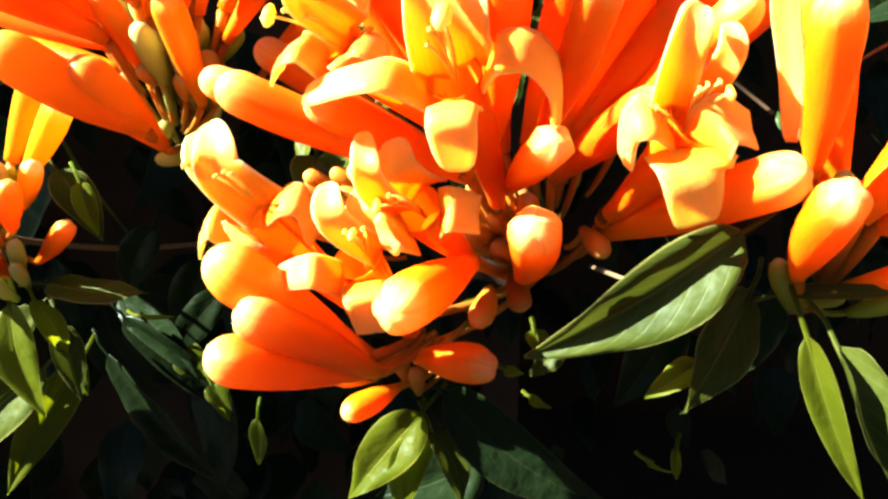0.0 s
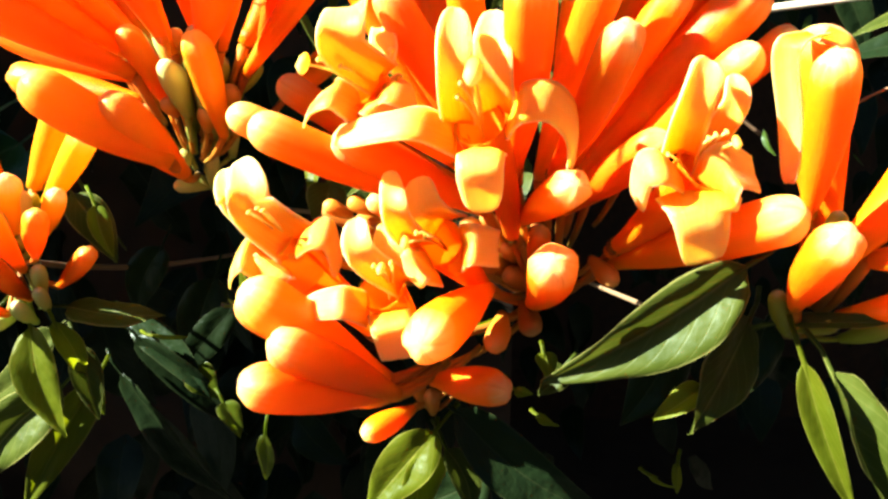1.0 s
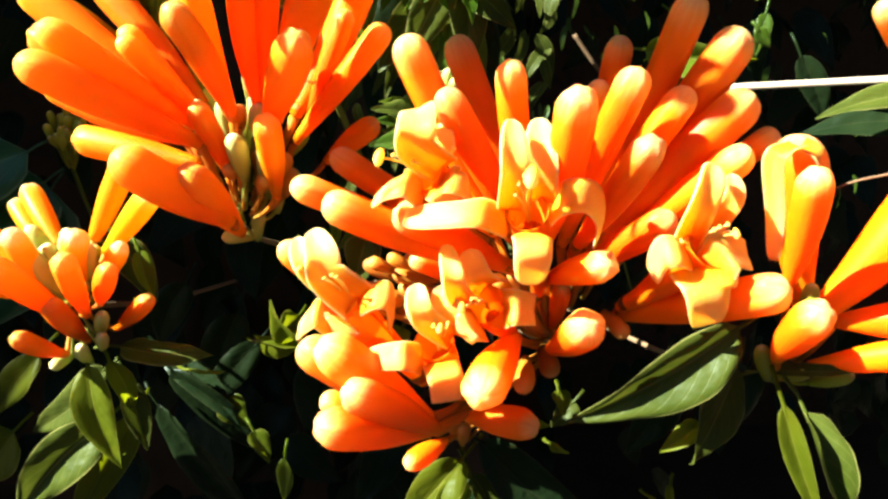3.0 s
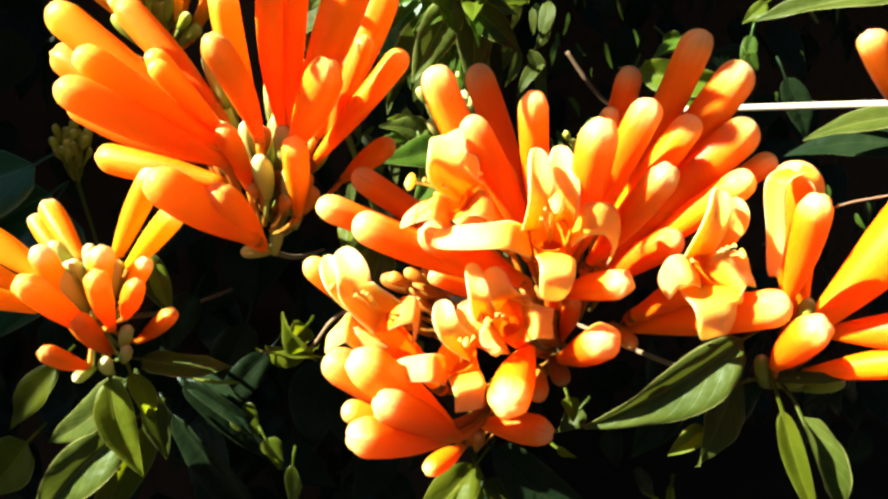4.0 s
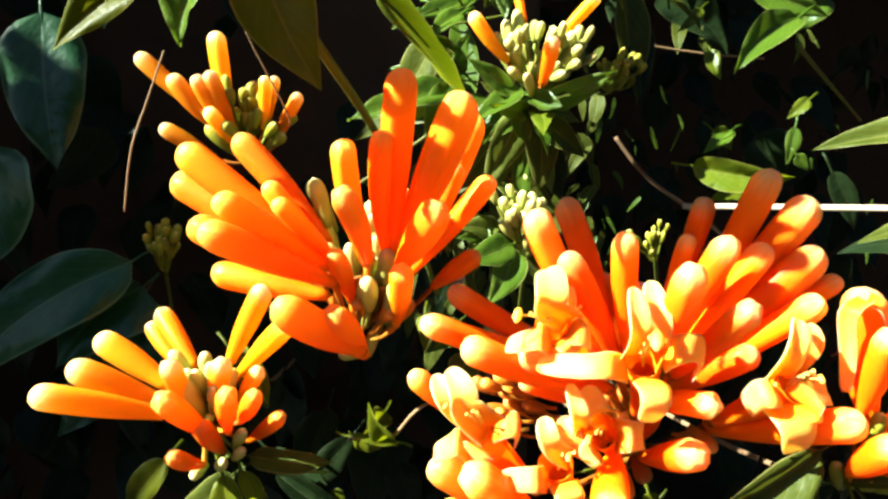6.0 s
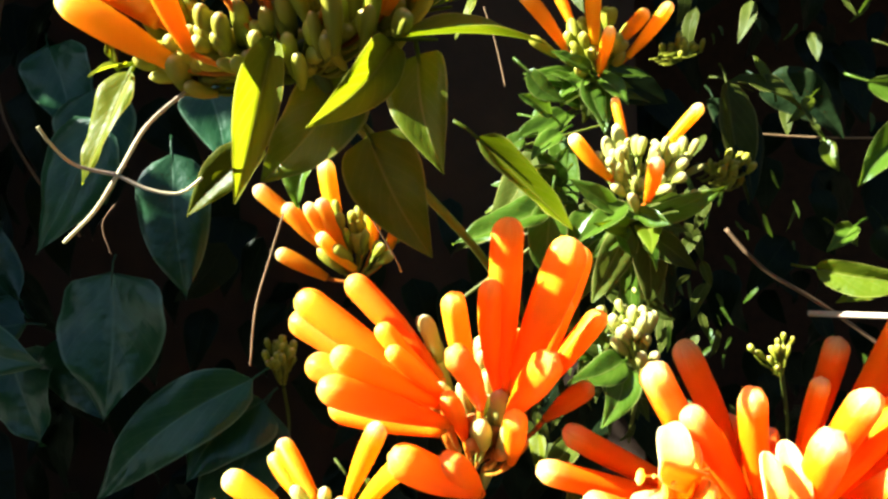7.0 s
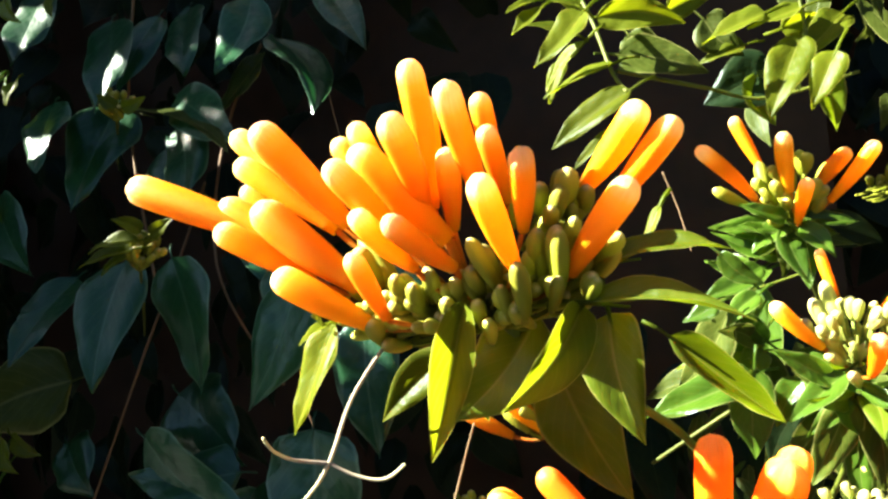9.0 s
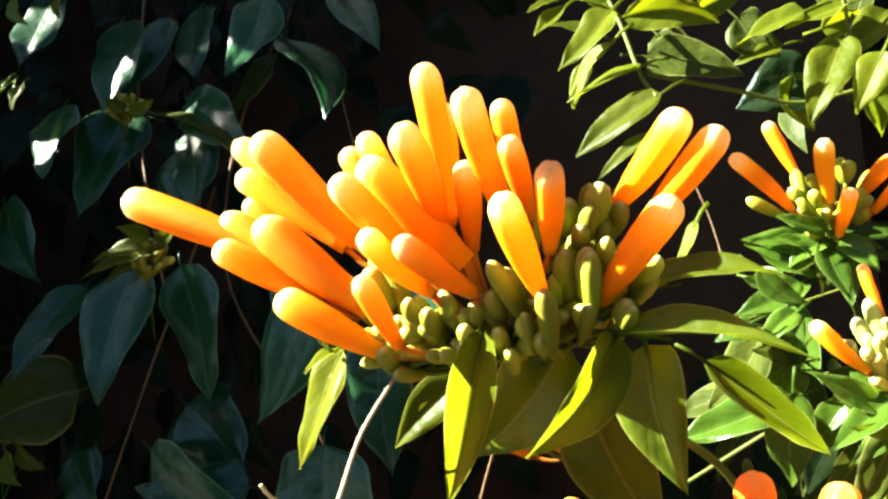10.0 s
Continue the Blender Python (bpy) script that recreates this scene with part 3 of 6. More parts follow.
lobe(bloom_left, [(-0.0575, 0.1780, 1.2741), (-0.0613, 0.1740, 1.2841), (-0.0650, 0.1800, 1.2929)], (0.0086, 0.0068, 0.0055), (0.4, -1, 0.1), 0.50, 0.0)
lobe(bloom_left, [(-0.0478, 0.1760, 1.2732), (-0.0403, 0.1690, 1.2776), (-0.0348, 0.1700, 1.2759), (-0.0343, 0.1800, 1.2647)], (0.0093, 0.0091, 0.0079), (0.1, -0.7, 0.6), -0.30, 0.7)
lobe(bloom_left, [(-0.0553, 0.1760, 1.2713), (-0.0578, 0.1680, 1.2720), (-0.0618, 0.1710, 1.2689), (-0.0657, 0.1800, 1.2623)], (0.0095, 0.0085, 0.0074), (-0.3, -0.7, 0.6), -0.30, 0.8)
lobe(bloom_left, [(-0.0503, 0.1740, 1.2704), (-0.0504, 0.1660, 1.2688), (-0.0534, 0.1700, 1.2624)], (0.0116, 0.0103, 0.0084), (0, -0.9, 0.4), -0.20, 0.5)
bloom_low = open_flower(cluster_main, (-0.0068, 0.1660, 1.2751), (0.0097, 0.1950, 1.2537), 0.0056, [((-0.0152, 0.1530, 1.2774), 0.0018), ((-0.0125, 0.1530, 1.2799), 0.0008), ((-0.0105, 0.1540, 1.2788), 0.0008)])
lobe(bloom_low, [(-0.0146, 0.1630, 1.2761), (-0.0171, 0.1570, 1.2822), (-0.0182, 0.1570, 1.2878), (-0.0193, 0.1640, 1.2938)], (0.0068, 0.0058, 0.0049), (0.2, -1, 0.1), 0.50, 0.0)
lobe(bloom_low, [(-0.0083, 0.1650, 1.2765), (-0.0108, 0.1600, 1.2846), (-0.0117, 0.1660, 1.2922)], (0.0115, 0.0092, 0.0059), (0, -1, 0.1), 0.40, 0.0)
lobe(bloom_low, [(-0.0039, 0.1640, 1.2752), (0.0015, 0.1580, 1.2761), (0.0087, 0.1630, 1.2739)], (0.0111, 0.0095, 0.0083), (0, -1, 0.3), 0.10, 1.0)
lobe(bloom_low, [(-0.0108, 0.1630, 1.2732), (-0.0126, 0.1560, 1.2711), (-0.0137, 0.1600, 1.2660)], (0.0105, 0.0087, 0.0070), (0, -1, 0.2), -0.10, 0.5)
bloom_lowest = open_flower(cluster_main, (-0.0219, 0.1680, 1.2621), (-0.0062, 0.1950, 1.2294), 0.0056, [((-0.0213, 0.1550, 1.2706), 0.0017), ((-0.0189, 0.1560, 1.2718), 0.0008), ((-0.0231, 0.1560, 1.2711), 0.0008)])
lobe(bloom_lowest, [(-0.0239, 0.1660, 1.2642), (-0.0264, 0.1590, 1.2733), (-0.0278, 0.1640, 1.2818)], (0.0073, 0.0069, 0.0060), (0.2, -1, 0.1), 0.50, 0.0)
lobe(bloom_lowest, [(-0.0188, 0.1670, 1.2647), (-0.0188, 0.1610, 1.2743), (-0.0202, 0.1670, 1.2806)], (0.0077, 0.0074, 0.0058), (-0.2, -1, 0.1), 0.50, 0.0)
lobe(bloom_lowest, [(-0.0248, 0.1660, 1.2603), (-0.0319, 0.1580, 1.2614), (-0.0439, 0.1680, 1.2567)], (0.0089, 0.0080, 0.0069), (0, -0.8, 0.5), -0.20, 0.6)
lobe(bloom_lowest, [(-0.0195, 0.1660, 1.2580), (-0.0189, 0.1580, 1.2536), (-0.0176, 0.1660, 1.2427)], (0.0101, 0.0094, 0.0082), (0, -1, 0.2), -0.15, 1.0)
blossom_bud(cluster_main, (-0.0307, 0.1706, 1.3512), (0.0065, 0.1890, 1.2904), 0.0059)
blossom_bud(cluster_main, (-0.0144, 0.1927, 1.3542), (0.0128, 0.2040, 1.2879), 0.0055)
blossom_bud(cluster_main, (-0.0194, 0.1702, 1.3367), (0.0084, 0.1890, 1.2904), 0.0057)
blossom_bud(cluster_main, (-0.0019, 0.1611, 1.3446), (0.0124, 0.1840, 1.2908), 0.0051)
blossom_bud(cluster_main, (0.0118, 0.1411, 1.3364), (0.0126, 0.1740, 1.2916), 0.0059)
blossom_bud(cluster_main, (0.0364, 0.1847, 1.3552), (0.0316, 0.2040, 1.3020), 0.0049)
blossom_bud(cluster_main, (0.0306, 0.1835, 1.3421), (0.0309, 0.2040, 1.3004), 0.0039)
blossom_bud(cluster_main, (0.0533, 0.1710, 1.3657), (0.0360, 0.2040, 1.2974), 0.0060)
blossom_bud(cluster_main, (0.0660, 0.1675, 1.3558), (0.0401, 0.2040, 1.2959), 0.0065)
blossom_bud(cluster_main, (0.0333, 0.1589, 1.3430), (0.0227, 0.1890, 1.2897), 0.0058)
blossom_bud(cluster_main, (0.0543, 0.1724, 1.3388), (0.0314, 0.1940, 1.2886), 0.0058)
blossom_bud(cluster_main, (0.0715, 0.1690, 1.3374), (0.0335, 0.1890, 1.2875), 0.0070)
blossom_bud(cluster_main, (0.0681, 0.1604, 1.3220), (0.0387, 0.1940, 1.2840), 0.0054)
blossom_bud(cluster_main, (0.0316, 0.1403, 1.3244), (0.0237, 0.1790, 1.2890), 0.0053)
blossom_bud(cluster_main, (0.0824, 0.1710, 1.3277), (0.0492, 0.1940, 1.2902), 0.0044)
blossom_bud(cluster_main, (0.0033, 0.1987, 1.3246), (0.0144, 0.2040, 1.2863), 0.0047)
blossom_bud(cluster_main, (0.0509, 0.1707, 1.3005), (0.0313, 0.1940, 1.2794), 0.0059)
blossom_bud(cluster_main, (-0.0658, 0.1993, 1.3069), (0.0049, 0.2190, 1.2813), 0.0059)
blossom_bud(cluster_main, (-0.0527, 0.1737, 1.3044), (0.0066, 0.1940, 1.2810), 0.0063)
blossom_bud(cluster_main, (-0.0539, 0.2143, 1.3165), (0.0061, 0.2240, 1.2819), 0.0054)
blossom_bud(cluster_main, (-0.0310, 0.1747, 1.3007), (0.0074, 0.1940, 1.2795), 0.0062)
blossom_bud(cluster_main, (-0.0710, 0.2003, 1.2853), (-0.0416, 0.2100, 1.2611), 0.0052)
blossom_bud(cluster_main, (-0.0261, 0.2019, 1.2806), (0.0022, 0.2100, 1.2678), 0.0043)
blossom_bud(cluster_main, (-0.0627, 0.1887, 1.2517), (-0.0193, 0.1900, 1.2251), 0.0073)
blossom_bud(cluster_main, (-0.0536, 0.1600, 1.2625), (-0.0222, 0.1800, 1.2311), 0.0072)
blossom_bud(cluster_main, (-0.0576, 0.1996, 1.2289), (-0.0233, 0.2000, 1.2197), 0.0048)
blossom_bud(cluster_main, (-0.0539, 0.1553, 1.2400), (-0.0220, 0.1800, 1.2266), 0.0067)
blossom_bud(cluster_main, (-0.0460, 0.1540, 1.2512), (-0.0188, 0.1800, 1.2265), 0.0060)
blossom_bud(cluster_main, (-0.0276, 0.1857, 1.2119), (-0.0143, 0.1950, 1.2153), 0.0043)
blossom_bud(cluster_main, (0.0102, 0.1726, 1.2313), (-0.0083, 0.1900, 1.2270), 0.0057)
blossom_bud(cluster_main, (-0.0098, 0.1420, 1.2570), (0.0085, 0.1900, 1.2560), 0.0070)
blossom_bud(cluster_main, (0.0229, 0.1442, 1.2919), (0.0181, 0.1900, 1.2768), 0.0052)
blossom_bud(cluster_main, (0.0194, 0.1473, 1.2734), (0.0231, 0.2000, 1.2481), 0.0064)
blossom_bud(cluster_main, (0.0710, 0.1395, 1.2860), (0.0451, 0.1900, 1.2641), 0.0063)
green_bud(cluster_main, (0.0094, 0.1797, 1.2426), (0.0135, 0.1950, 1.2466), 0.0038, RUST)
green_bud(cluster_main, (0.0223, 0.1927, 1.2426), (0.0206, 0.2000, 1.2494), 0.0038, RUST)
green_bud(cluster_main, (0.0416, 0.1758, 1.2626), (0.0393, 0.1900, 1.2654), 0.0031, RUST)
green_bud(cluster_main, (-0.0134, 0.1919, 1.2263), (-0.0096, 0.2000, 1.2138), 0.0026, RUST)
green_bud(cluster_main, (-0.0087, 0.1919, 1.2214), (-0.0079, 0.2000, 1.2113), 0.0026, RUST)
green_bud(cluster_main, (-0.0321, 0.1923, 1.2197), (-0.0209, 0.2000, 1.2167), 0.0030, RUST)
bud_group(cluster_main, (-0.0275, 0.2150, 1.2690), (0.0139, 0.0139), 0.0030, 14, RUST)
bud_group(cluster_main, (0.0154, 0.2050, 1.2621), (0.0115, 0.0138), 0.0034, 16, RUST)
blossom_bud(cluster_main, (0.0145, 0.1882, 1.3232), (0.0176, 0.1940, 1.2870), 0.0035)
blossom_bud(cluster_main, (0.0231, 0.1877, 1.2741), (0.0237, 0.2000, 1.2565), 0.0036)

cluster_fan = cluster("B", (-0.0944, 0.2450, 1.2852))
blossom_bud(cluster_fan, (-0.1644, 0.2328, 1.3724), (-0.1144, 0.2350, 1.3315), 0.0069, TANGERINE)
blossom_bud(cluster_fan, (-0.1751, 0.2601, 1.3588), (-0.1175, 0.2400, 1.3254), 0.0075, TANGERINE)
blossom_bud(cluster_fan, (-0.1451, 0.2469, 1.3774), (-0.1072, 0.2400, 1.3341), 0.0065, TANGERINE)
blossom_bud(cluster_fan, (-0.1435, 0.1974, 1.3546), (-0.1066, 0.2250, 1.3260), 0.0058, TANGERINE)
blossom_bud(cluster_fan, (-0.1656, 0.2500, 1.3402), (-0.1126, 0.2400, 1.3201), 0.0070, TANGERINE)
blossom_bud(cluster_fan, (-0.1469, 0.1914, 1.3437), (-0.1041, 0.2200, 1.3198), 0.0070, TANGERINE)
blossom_bud(cluster_fan, (-0.1557, 0.2475, 1.3194), (-0.1075, 0.2350, 1.3110), 0.0070, TANGERINE)
blossom_bud(cluster_fan, (-0.1310, 0.2315, 1.3585), (-0.1046, 0.2350, 1.3287), 0.0048, TANGERINE)
blossom_bud(cluster_fan, (-0.1248, 0.2095, 1.3529), (-0.1018, 0.2250, 1.3259), 0.0042, TANGERINE)
blossom_bud(cluster_fan, (-0.0983, 0.1936, 1.3754), (-0.0909, 0.2200, 1.3267), 0.0050, TANGERINE)
blossom_bud(cluster_fan, (-0.0985, 0.1744, 1.3583), (-0.0902, 0.2100, 1.3290), 0.0053, TANGERINE)
blossom_bud(cluster_fan, (-0.0840, 0.1996, 1.3791), (-0.0825, 0.2200, 1.3313), 0.0049, TANGERINE)
blossom_bud(cluster_fan, (-0.0764, 0.2019, 1.4013), (-0.0802, 0.2200, 1.3313), 0.0064, TANGERINE)
blossom_bud(cluster_fan, (-0.0551, 0.1993, 1.3923), (-0.0778, 0.2200, 1.3336), 0.0079, TANGERINE)
blossom_bud(cluster_fan, (-0.0454, 0.2358, 1.3871), (-0.0721, 0.2350, 1.3304), 0.0072, TANGERINE)
blossom_bud(cluster_fan, (-0.0392, 0.2252, 1.3613), (-0.0723, 0.2350, 1.3203), 0.0053, TANGERINE)
blossom_bud(cluster_fan, (-0.0527, 0.2284, 1.3669), (-0.0671, 0.2350, 1.3303), 0.0043, TANGERINE)
blossom_bud(cluster_fan, (-0.0715, 0.2200, 1.3549), (-0.0776, 0.2250, 1.3277), 0.0063, TANGERINE)
blossom_bud(cluster_fan, (-0.0657, 0.1840, 1.3521), (-0.0784, 0.2100, 1.3264), 0.0068, TANGERINE)
blossom_bud(cluster_fan, (-0.1215, 0.1951, 1.3151), (-0.0928, 0.2150, 1.2919), 0.0074, TANGERINE)
blossom_bud(cluster_fan, (-0.1036, 0.2019, 1.3096), (-0.0918, 0.2250, 1.2870), 0.0068, TANGERINE)
blossom_bud(cluster_fan, (-0.1036, 0.2155, 1.3316), (-0.0974, 0.2300, 1.3095), 0.0046, TANGERINE)
bud_group(cluster_fan, (-0.0860, 0.2260, 1.3120), (0.0110, 0.0130), 0.0034, 16, RUST)
green_bud(cluster_fan, (-0.0906, 0.2109, 1.3218), (-0.0896, 0.2250, 1.3070), 0.0039, BUDCREAM)
green_bud(cluster_fan, (-0.0827, 0.2158, 1.3322), (-0.0832, 0.2250, 1.3155), 0.0041, BUDCREAM)
blossom_bud(cluster_fan, (-0.0771, 0.1984, 1.3280), (-0.0781, 0.2250, 1.3005), 0.0050, TANGERINE)
blossom_bud(cluster_fan, (-0.0427, 0.2390, 1.3276), (-0.0614, 0.2450, 1.3123), 0.0048, TANGERINE)
green_bud(cluster_fan, (-0.1163, 0.2529, 1.3583), (-0.1050, 0.2500, 1.3375), 0.0036, BUDCREAM)
green_bud(cluster_fan, (-0.1123, 0.2476, 1.3485), (-0.1037, 0.2450, 1.3292), 0.0033, BUDCREAM)
green_bud(cluster_fan, (-0.0892, 0.2374, 1.3506), (-0.0859, 0.2350, 1.3308), 0.0030, BUDCREAM)
green_bud(cluster_fan, (-0.0870, 0.2323, 1.3364), (-0.0849, 0.2350, 1.3180), 0.0029, BUDCREAM)
green_bud(cluster_fan, (-0.0980, 0.2275, 1.3338), (-0.0937, 0.2350, 1.3132), 0.0031, BUDCREAM)
green_bud(cluster_fan, (-0.1024, 0.2472, 1.2806), (-0.0906, 0.2500, 1.2806), 0.0029, BUDCREAM)
green_bud(cluster_fan, (-0.0878, 0.2422, 1.2927), (-0.0901, 0.2500, 1.2793), 0.0028, BUDCREAM)
green_bud(cluster_fan, (-0.0800, 0.2372, 1.3071), (-0.0812, 0.2450, 1.2916), 0.0028, BUDCREAM)
bud_group(cluster_fan, (-0.0874, 0.2350, 1.3181), (0.0100, 0.0125), 0.0030, 10)
green_bud(cluster_fan, (-0.0900, 0.2181, 1.3207), (-0.0916, 0.2350, 1.3039), 0.0039, BUDCREAM)
green_bud(cluster_fan, (-0.0831, 0.2230, 1.3245), (-0.0872, 0.2400, 1.3058), 0.0038, BUDCREAM)
green_bud(cluster_fan, (-0.0777, 0.2087, 1.3217), (-0.0831, 0.2350, 1.2998), 0.0047, BUDCREAM)
green_bud(cluster_fan, (-0.0890, 0.2373, 1.3512), (-0.0900, 0.2400, 1.3380), 0.0030, BUDCREAM)
green_bud(cluster_fan, (-0.0817, 0.2373, 1.3338), (-0.0846, 0.2400, 1.3212), 0.0030, BUDCREAM)
green_bud(cluster_fan, (-0.0807, 0.2323, 1.3278), (-0.0843, 0.2400, 1.3161), 0.0029, BUDCREAM)
green_bud(cluster_fan, (-0.1075, 0.2278, 1.3336), (-0.1011, 0.2400, 1.3179), 0.0036, BUDCREAM)
green_bud(cluster_fan, (-0.0888, 0.2321, 1.3460), (-0.0892, 0.2400, 1.3329), 0.0027, BUDCREAM)
green_bud(cluster_fan, (-0.0871, 0.2321, 1.3273), (-0.0879, 0.2400, 1.3149), 0.0027, BUDCREAM)
green_bud(cluster_fan, (-0.1135, 0.2432, 1.3599), (-0.1080, 0.2450, 1.3400), 0.0040, BUDCREAM)
green_bud(cluster_fan, (-0.0986, 0.2375, 1.2877), (-0.0944, 0.2400, 1.2957), 0.0033, BUDCREAM)

cluster_low = cluster("L", (-0.1644, 0.2450, 1.2535))
blossom_bud(cluster_low, (-0.2161, 0.2042, 1.2795), (-0.1765, 0.2250, 1.2631), 0.0053, AMBER)
blossom_bud(cluster_low, (-0.2081, 0.2200, 1.2849), (-0.1777, 0.2300, 1.2660), 0.0064, AMBER)
blossom_bud(cluster_low, (-0.2042, 0.2375, 1.2918), (-0.1764, 0.2350, 1.2716), 0.0057, AMBER)
blossom_bud(cluster_low, (-0.1880, 0.2688, 1.2960), (-0.1686, 0.2500, 1.2748), 0.0049, AMBER)
blossom_bud(cluster_low, (-0.1919, 0.2652, 1.2910), (-0.1726, 0.2500, 1.2735), 0.0041, AMBER)
blossom_bud(cluster_low, (-0.1356, 0.2371, 1.3132), (-0.1515, 0.2400, 1.2807), 0.0050, AMBER)
blossom_bud(cluster_low, (-0.1238, 0.2259, 1.3014), (-0.1471, 0.2400, 1.2753), 0.0050, AMBER)
blossom_bud(cluster_low, (-0.1712, 0.2187, 1.2856), (-0.1681, 0.2350, 1.2609), 0.0047, AMBER)
blossom_bud(cluster_low, (-0.1511, 0.2237, 1.2843), (-0.1556, 0.2350, 1.2605), 0.0048, AMBER)
blossom_bud(cluster_low, (-0.1374, 0.2278, 1.2797), (-0.1466, 0.2350, 1.2654), 0.0037, AMBER)
green_bud(cluster_low, (-0.1766, 0.2426, 1.2839), (-0.1688, 0.2450, 1.2726), 0.0033, BUDCREAM)
green_bud(cluster_low, (-0.1626, 0.2424, 1.2828), (-0.1624, 0.2450, 1.2698), 0.0031, BUDCREAM)
green_bud(cluster_low, (-0.1692, 0.2374, 1.2770), (-0.1653, 0.2400, 1.2665), 0.0030, BUDCREAM)
green_bud(cluster_low, (-0.1618, 0.2370, 1.2730), (-0.1617, 0.2400, 1.2611), 0.0025, BUDCREAM)
blossom_bud(cluster_low, (-0.1678, 0.1985, 1.2780), (-0.1577, 0.2300, 1.2500), 0.0054, TANGERINE)
blossom_bud(cluster_low, (-0.1434, 0.1952, 1.2813), (-0.1499, 0.2250, 1.2540), 0.0045, TANGERINE)
blossom_bud(cluster_low, (-0.1362, 0.2127, 1.2747), (-0.1449, 0.2250, 1.2587), 0.0043, TANGERINE)
blossom_bud(cluster_low, (-0.1286, 0.2278, 1.2593), (-0.1434, 0.2350, 1.2457), 0.0039, TANGERINE)
blossom_bud(cluster_low, (-0.1593, 0.2174, 1.2600), (-0.1548, 0.2350, 1.2409), 0.0047, TANGERINE)
blossom_bud(cluster_low, (-0.1700, 0.2140, 1.2488), (-0.1634, 0.2350, 1.2349), 0.0039, TANGERINE)
green_bud(cluster_low, (-0.1518, 0.2224, 1.2419), (-0.1562, 0.2400, 1.2303), 0.0029, BUDCREAM)
green_bud(cluster_low, (-0.1439, 0.2220, 1.2471), (-0.1514, 0.2400, 1.2353), 0.0025, BUDCREAM)
green_bud(cluster_low, (-0.1670, 0.2321, 1.2312), (-0.1629, 0.2400, 1.2330), 0.0026, BUDCREAM)
green_bud(cluster_low, (-0.1569, 0.2274, 1.2829), (-0.1574, 0.2350, 1.2666), 0.0029, BUDCREAM)
green_bud(cluster_low, (-0.1634, 0.2274, 1.2797), (-0.1607, 0.2350, 1.2654), 0.0029, BUDCREAM)
green_bud(cluster_low, (-0.1478, 0.2272, 1.2798), (-0.1520, 0.2350, 1.2641), 0.0027, BUDCREAM)
green_bud(cluster_low, (-0.1669, 0.2251, 1.2757), (-0.1621, 0.2350, 1.2594), 0.0037, BUDCREAM)
green_bud(cluster_low, (-0.1432, 0.2222, 1.2548), (-0.1496, 0.2350, 1.2421), 0.0027, BUDCREAM)
green_bud(cluster_low, (-0.1550, 0.2222, 1.2745), (-0.1577, 0.2350, 1.2593), 0.0026, BUDCREAM)
green_bud(cluster_low, (-0.1747, 0.2287, 1.2798), (-0.1642, 0.2350, 1.2606), 0.0044, BUDCREAM)
bud_group(cluster_low, (-0.1554, 0.2350, 1.2617), (0.0105, 0.0105), 0.0026, 12)

cluster_high = cluster("E", (-0.1442, 0.1600, 1.4527))
blossom_bud(cluster_high, (-0.2629, 0.1444, 1.5111), (-0.2109, 0.1500, 1.4867), 0.0059, AMBER)
blossom_bud(cluster_high, (-0.2300, 0.1595, 1.5275), (-0.1918, 0.1550, 1.4925), 0.0045, AMBER)
blossom_bud(cluster_high, (-0.2022, 0.1274, 1.5187), (-0.1834, 0.1450, 1.4892), 0.0052, AMBER)
blossom_bud(cluster_high, (-0.2245, 0.1511, 1.5147), (-0.1922, 0.1550, 1.4887), 0.0043, AMBER)
blossom_bud(cluster_high, (-0.2298, 0.1488, 1.5008), (-0.1948, 0.1500, 1.4794), 0.0055, AMBER)
blossom_bud(cluster_high, (-0.2115, 0.1418, 1.4963), (-0.1814, 0.1450, 1.4692), 0.0067, AMBER)
blossom_bud(cluster_high, (-0.2241, 0.1360, 1.4906), (-0.1996, 0.1500, 1.4724), 0.0047, AMBER)
blossom_bud(cluster_high, (-0.2046, 0.1372, 1.4736), (-0.1787, 0.1450, 1.4565), 0.0051, AMBER)
blossom_bud(cluster_high, (-0.2272, 0.1578, 1.5068), (-0.2035, 0.1600, 1.4862), 0.0040, AMBER)
blossom_bud(cluster_high, (-0.1736, 0.1162, 1.5021), (-0.1615, 0.1400, 1.4796), 0.0046, AMBER)
blossom_bud(cluster_high, (-0.1708, 0.1301, 1.5076), (-0.1490, 0.1400, 1.4800), 0.0061, AMBER)
blossom_bud(cluster_high, (-0.1568, 0.1186, 1.5128), (-0.1553, 0.1400, 1.4875), 0.0047, AMBER)
blossom_bud(cluster_high, (-0.1706, 0.1293, 1.5154), (-0.1656, 0.1500, 1.4928), 0.0039, AMBER)
blossom_bud(cluster_high, (-0.1873, 0.1527, 1.5174), (-0.1717, 0.1550, 1.4902), 0.0037, AMBER)
blossom_bud(cluster_high, (-0.1543, 0.1334, 1.5321), (-0.1563, 0.1500, 1.4917), 0.0045, AMBER)
blossom_bud(cluster_high, (-0.1531, 0.1426, 1.5238), (-0.1569, 0.1550, 1.4921), 0.0034, AMBER)
blossom_bud(cluster_high, (-0.1361, 0.1062, 1.5154), (-0.1347, 0.1400, 1.4851), 0.0042, AMBER)
blossom_bud(cluster_high, (-0.1367, 0.1460, 1.5227), (-0.1349, 0.1550, 1.4984), 0.0035, AMBER)
blossom_bud(cluster_high, (-0.1331, 0.1348, 1.5098), (-0.1320, 0.1500, 1.4905), 0.0033, AMBER)
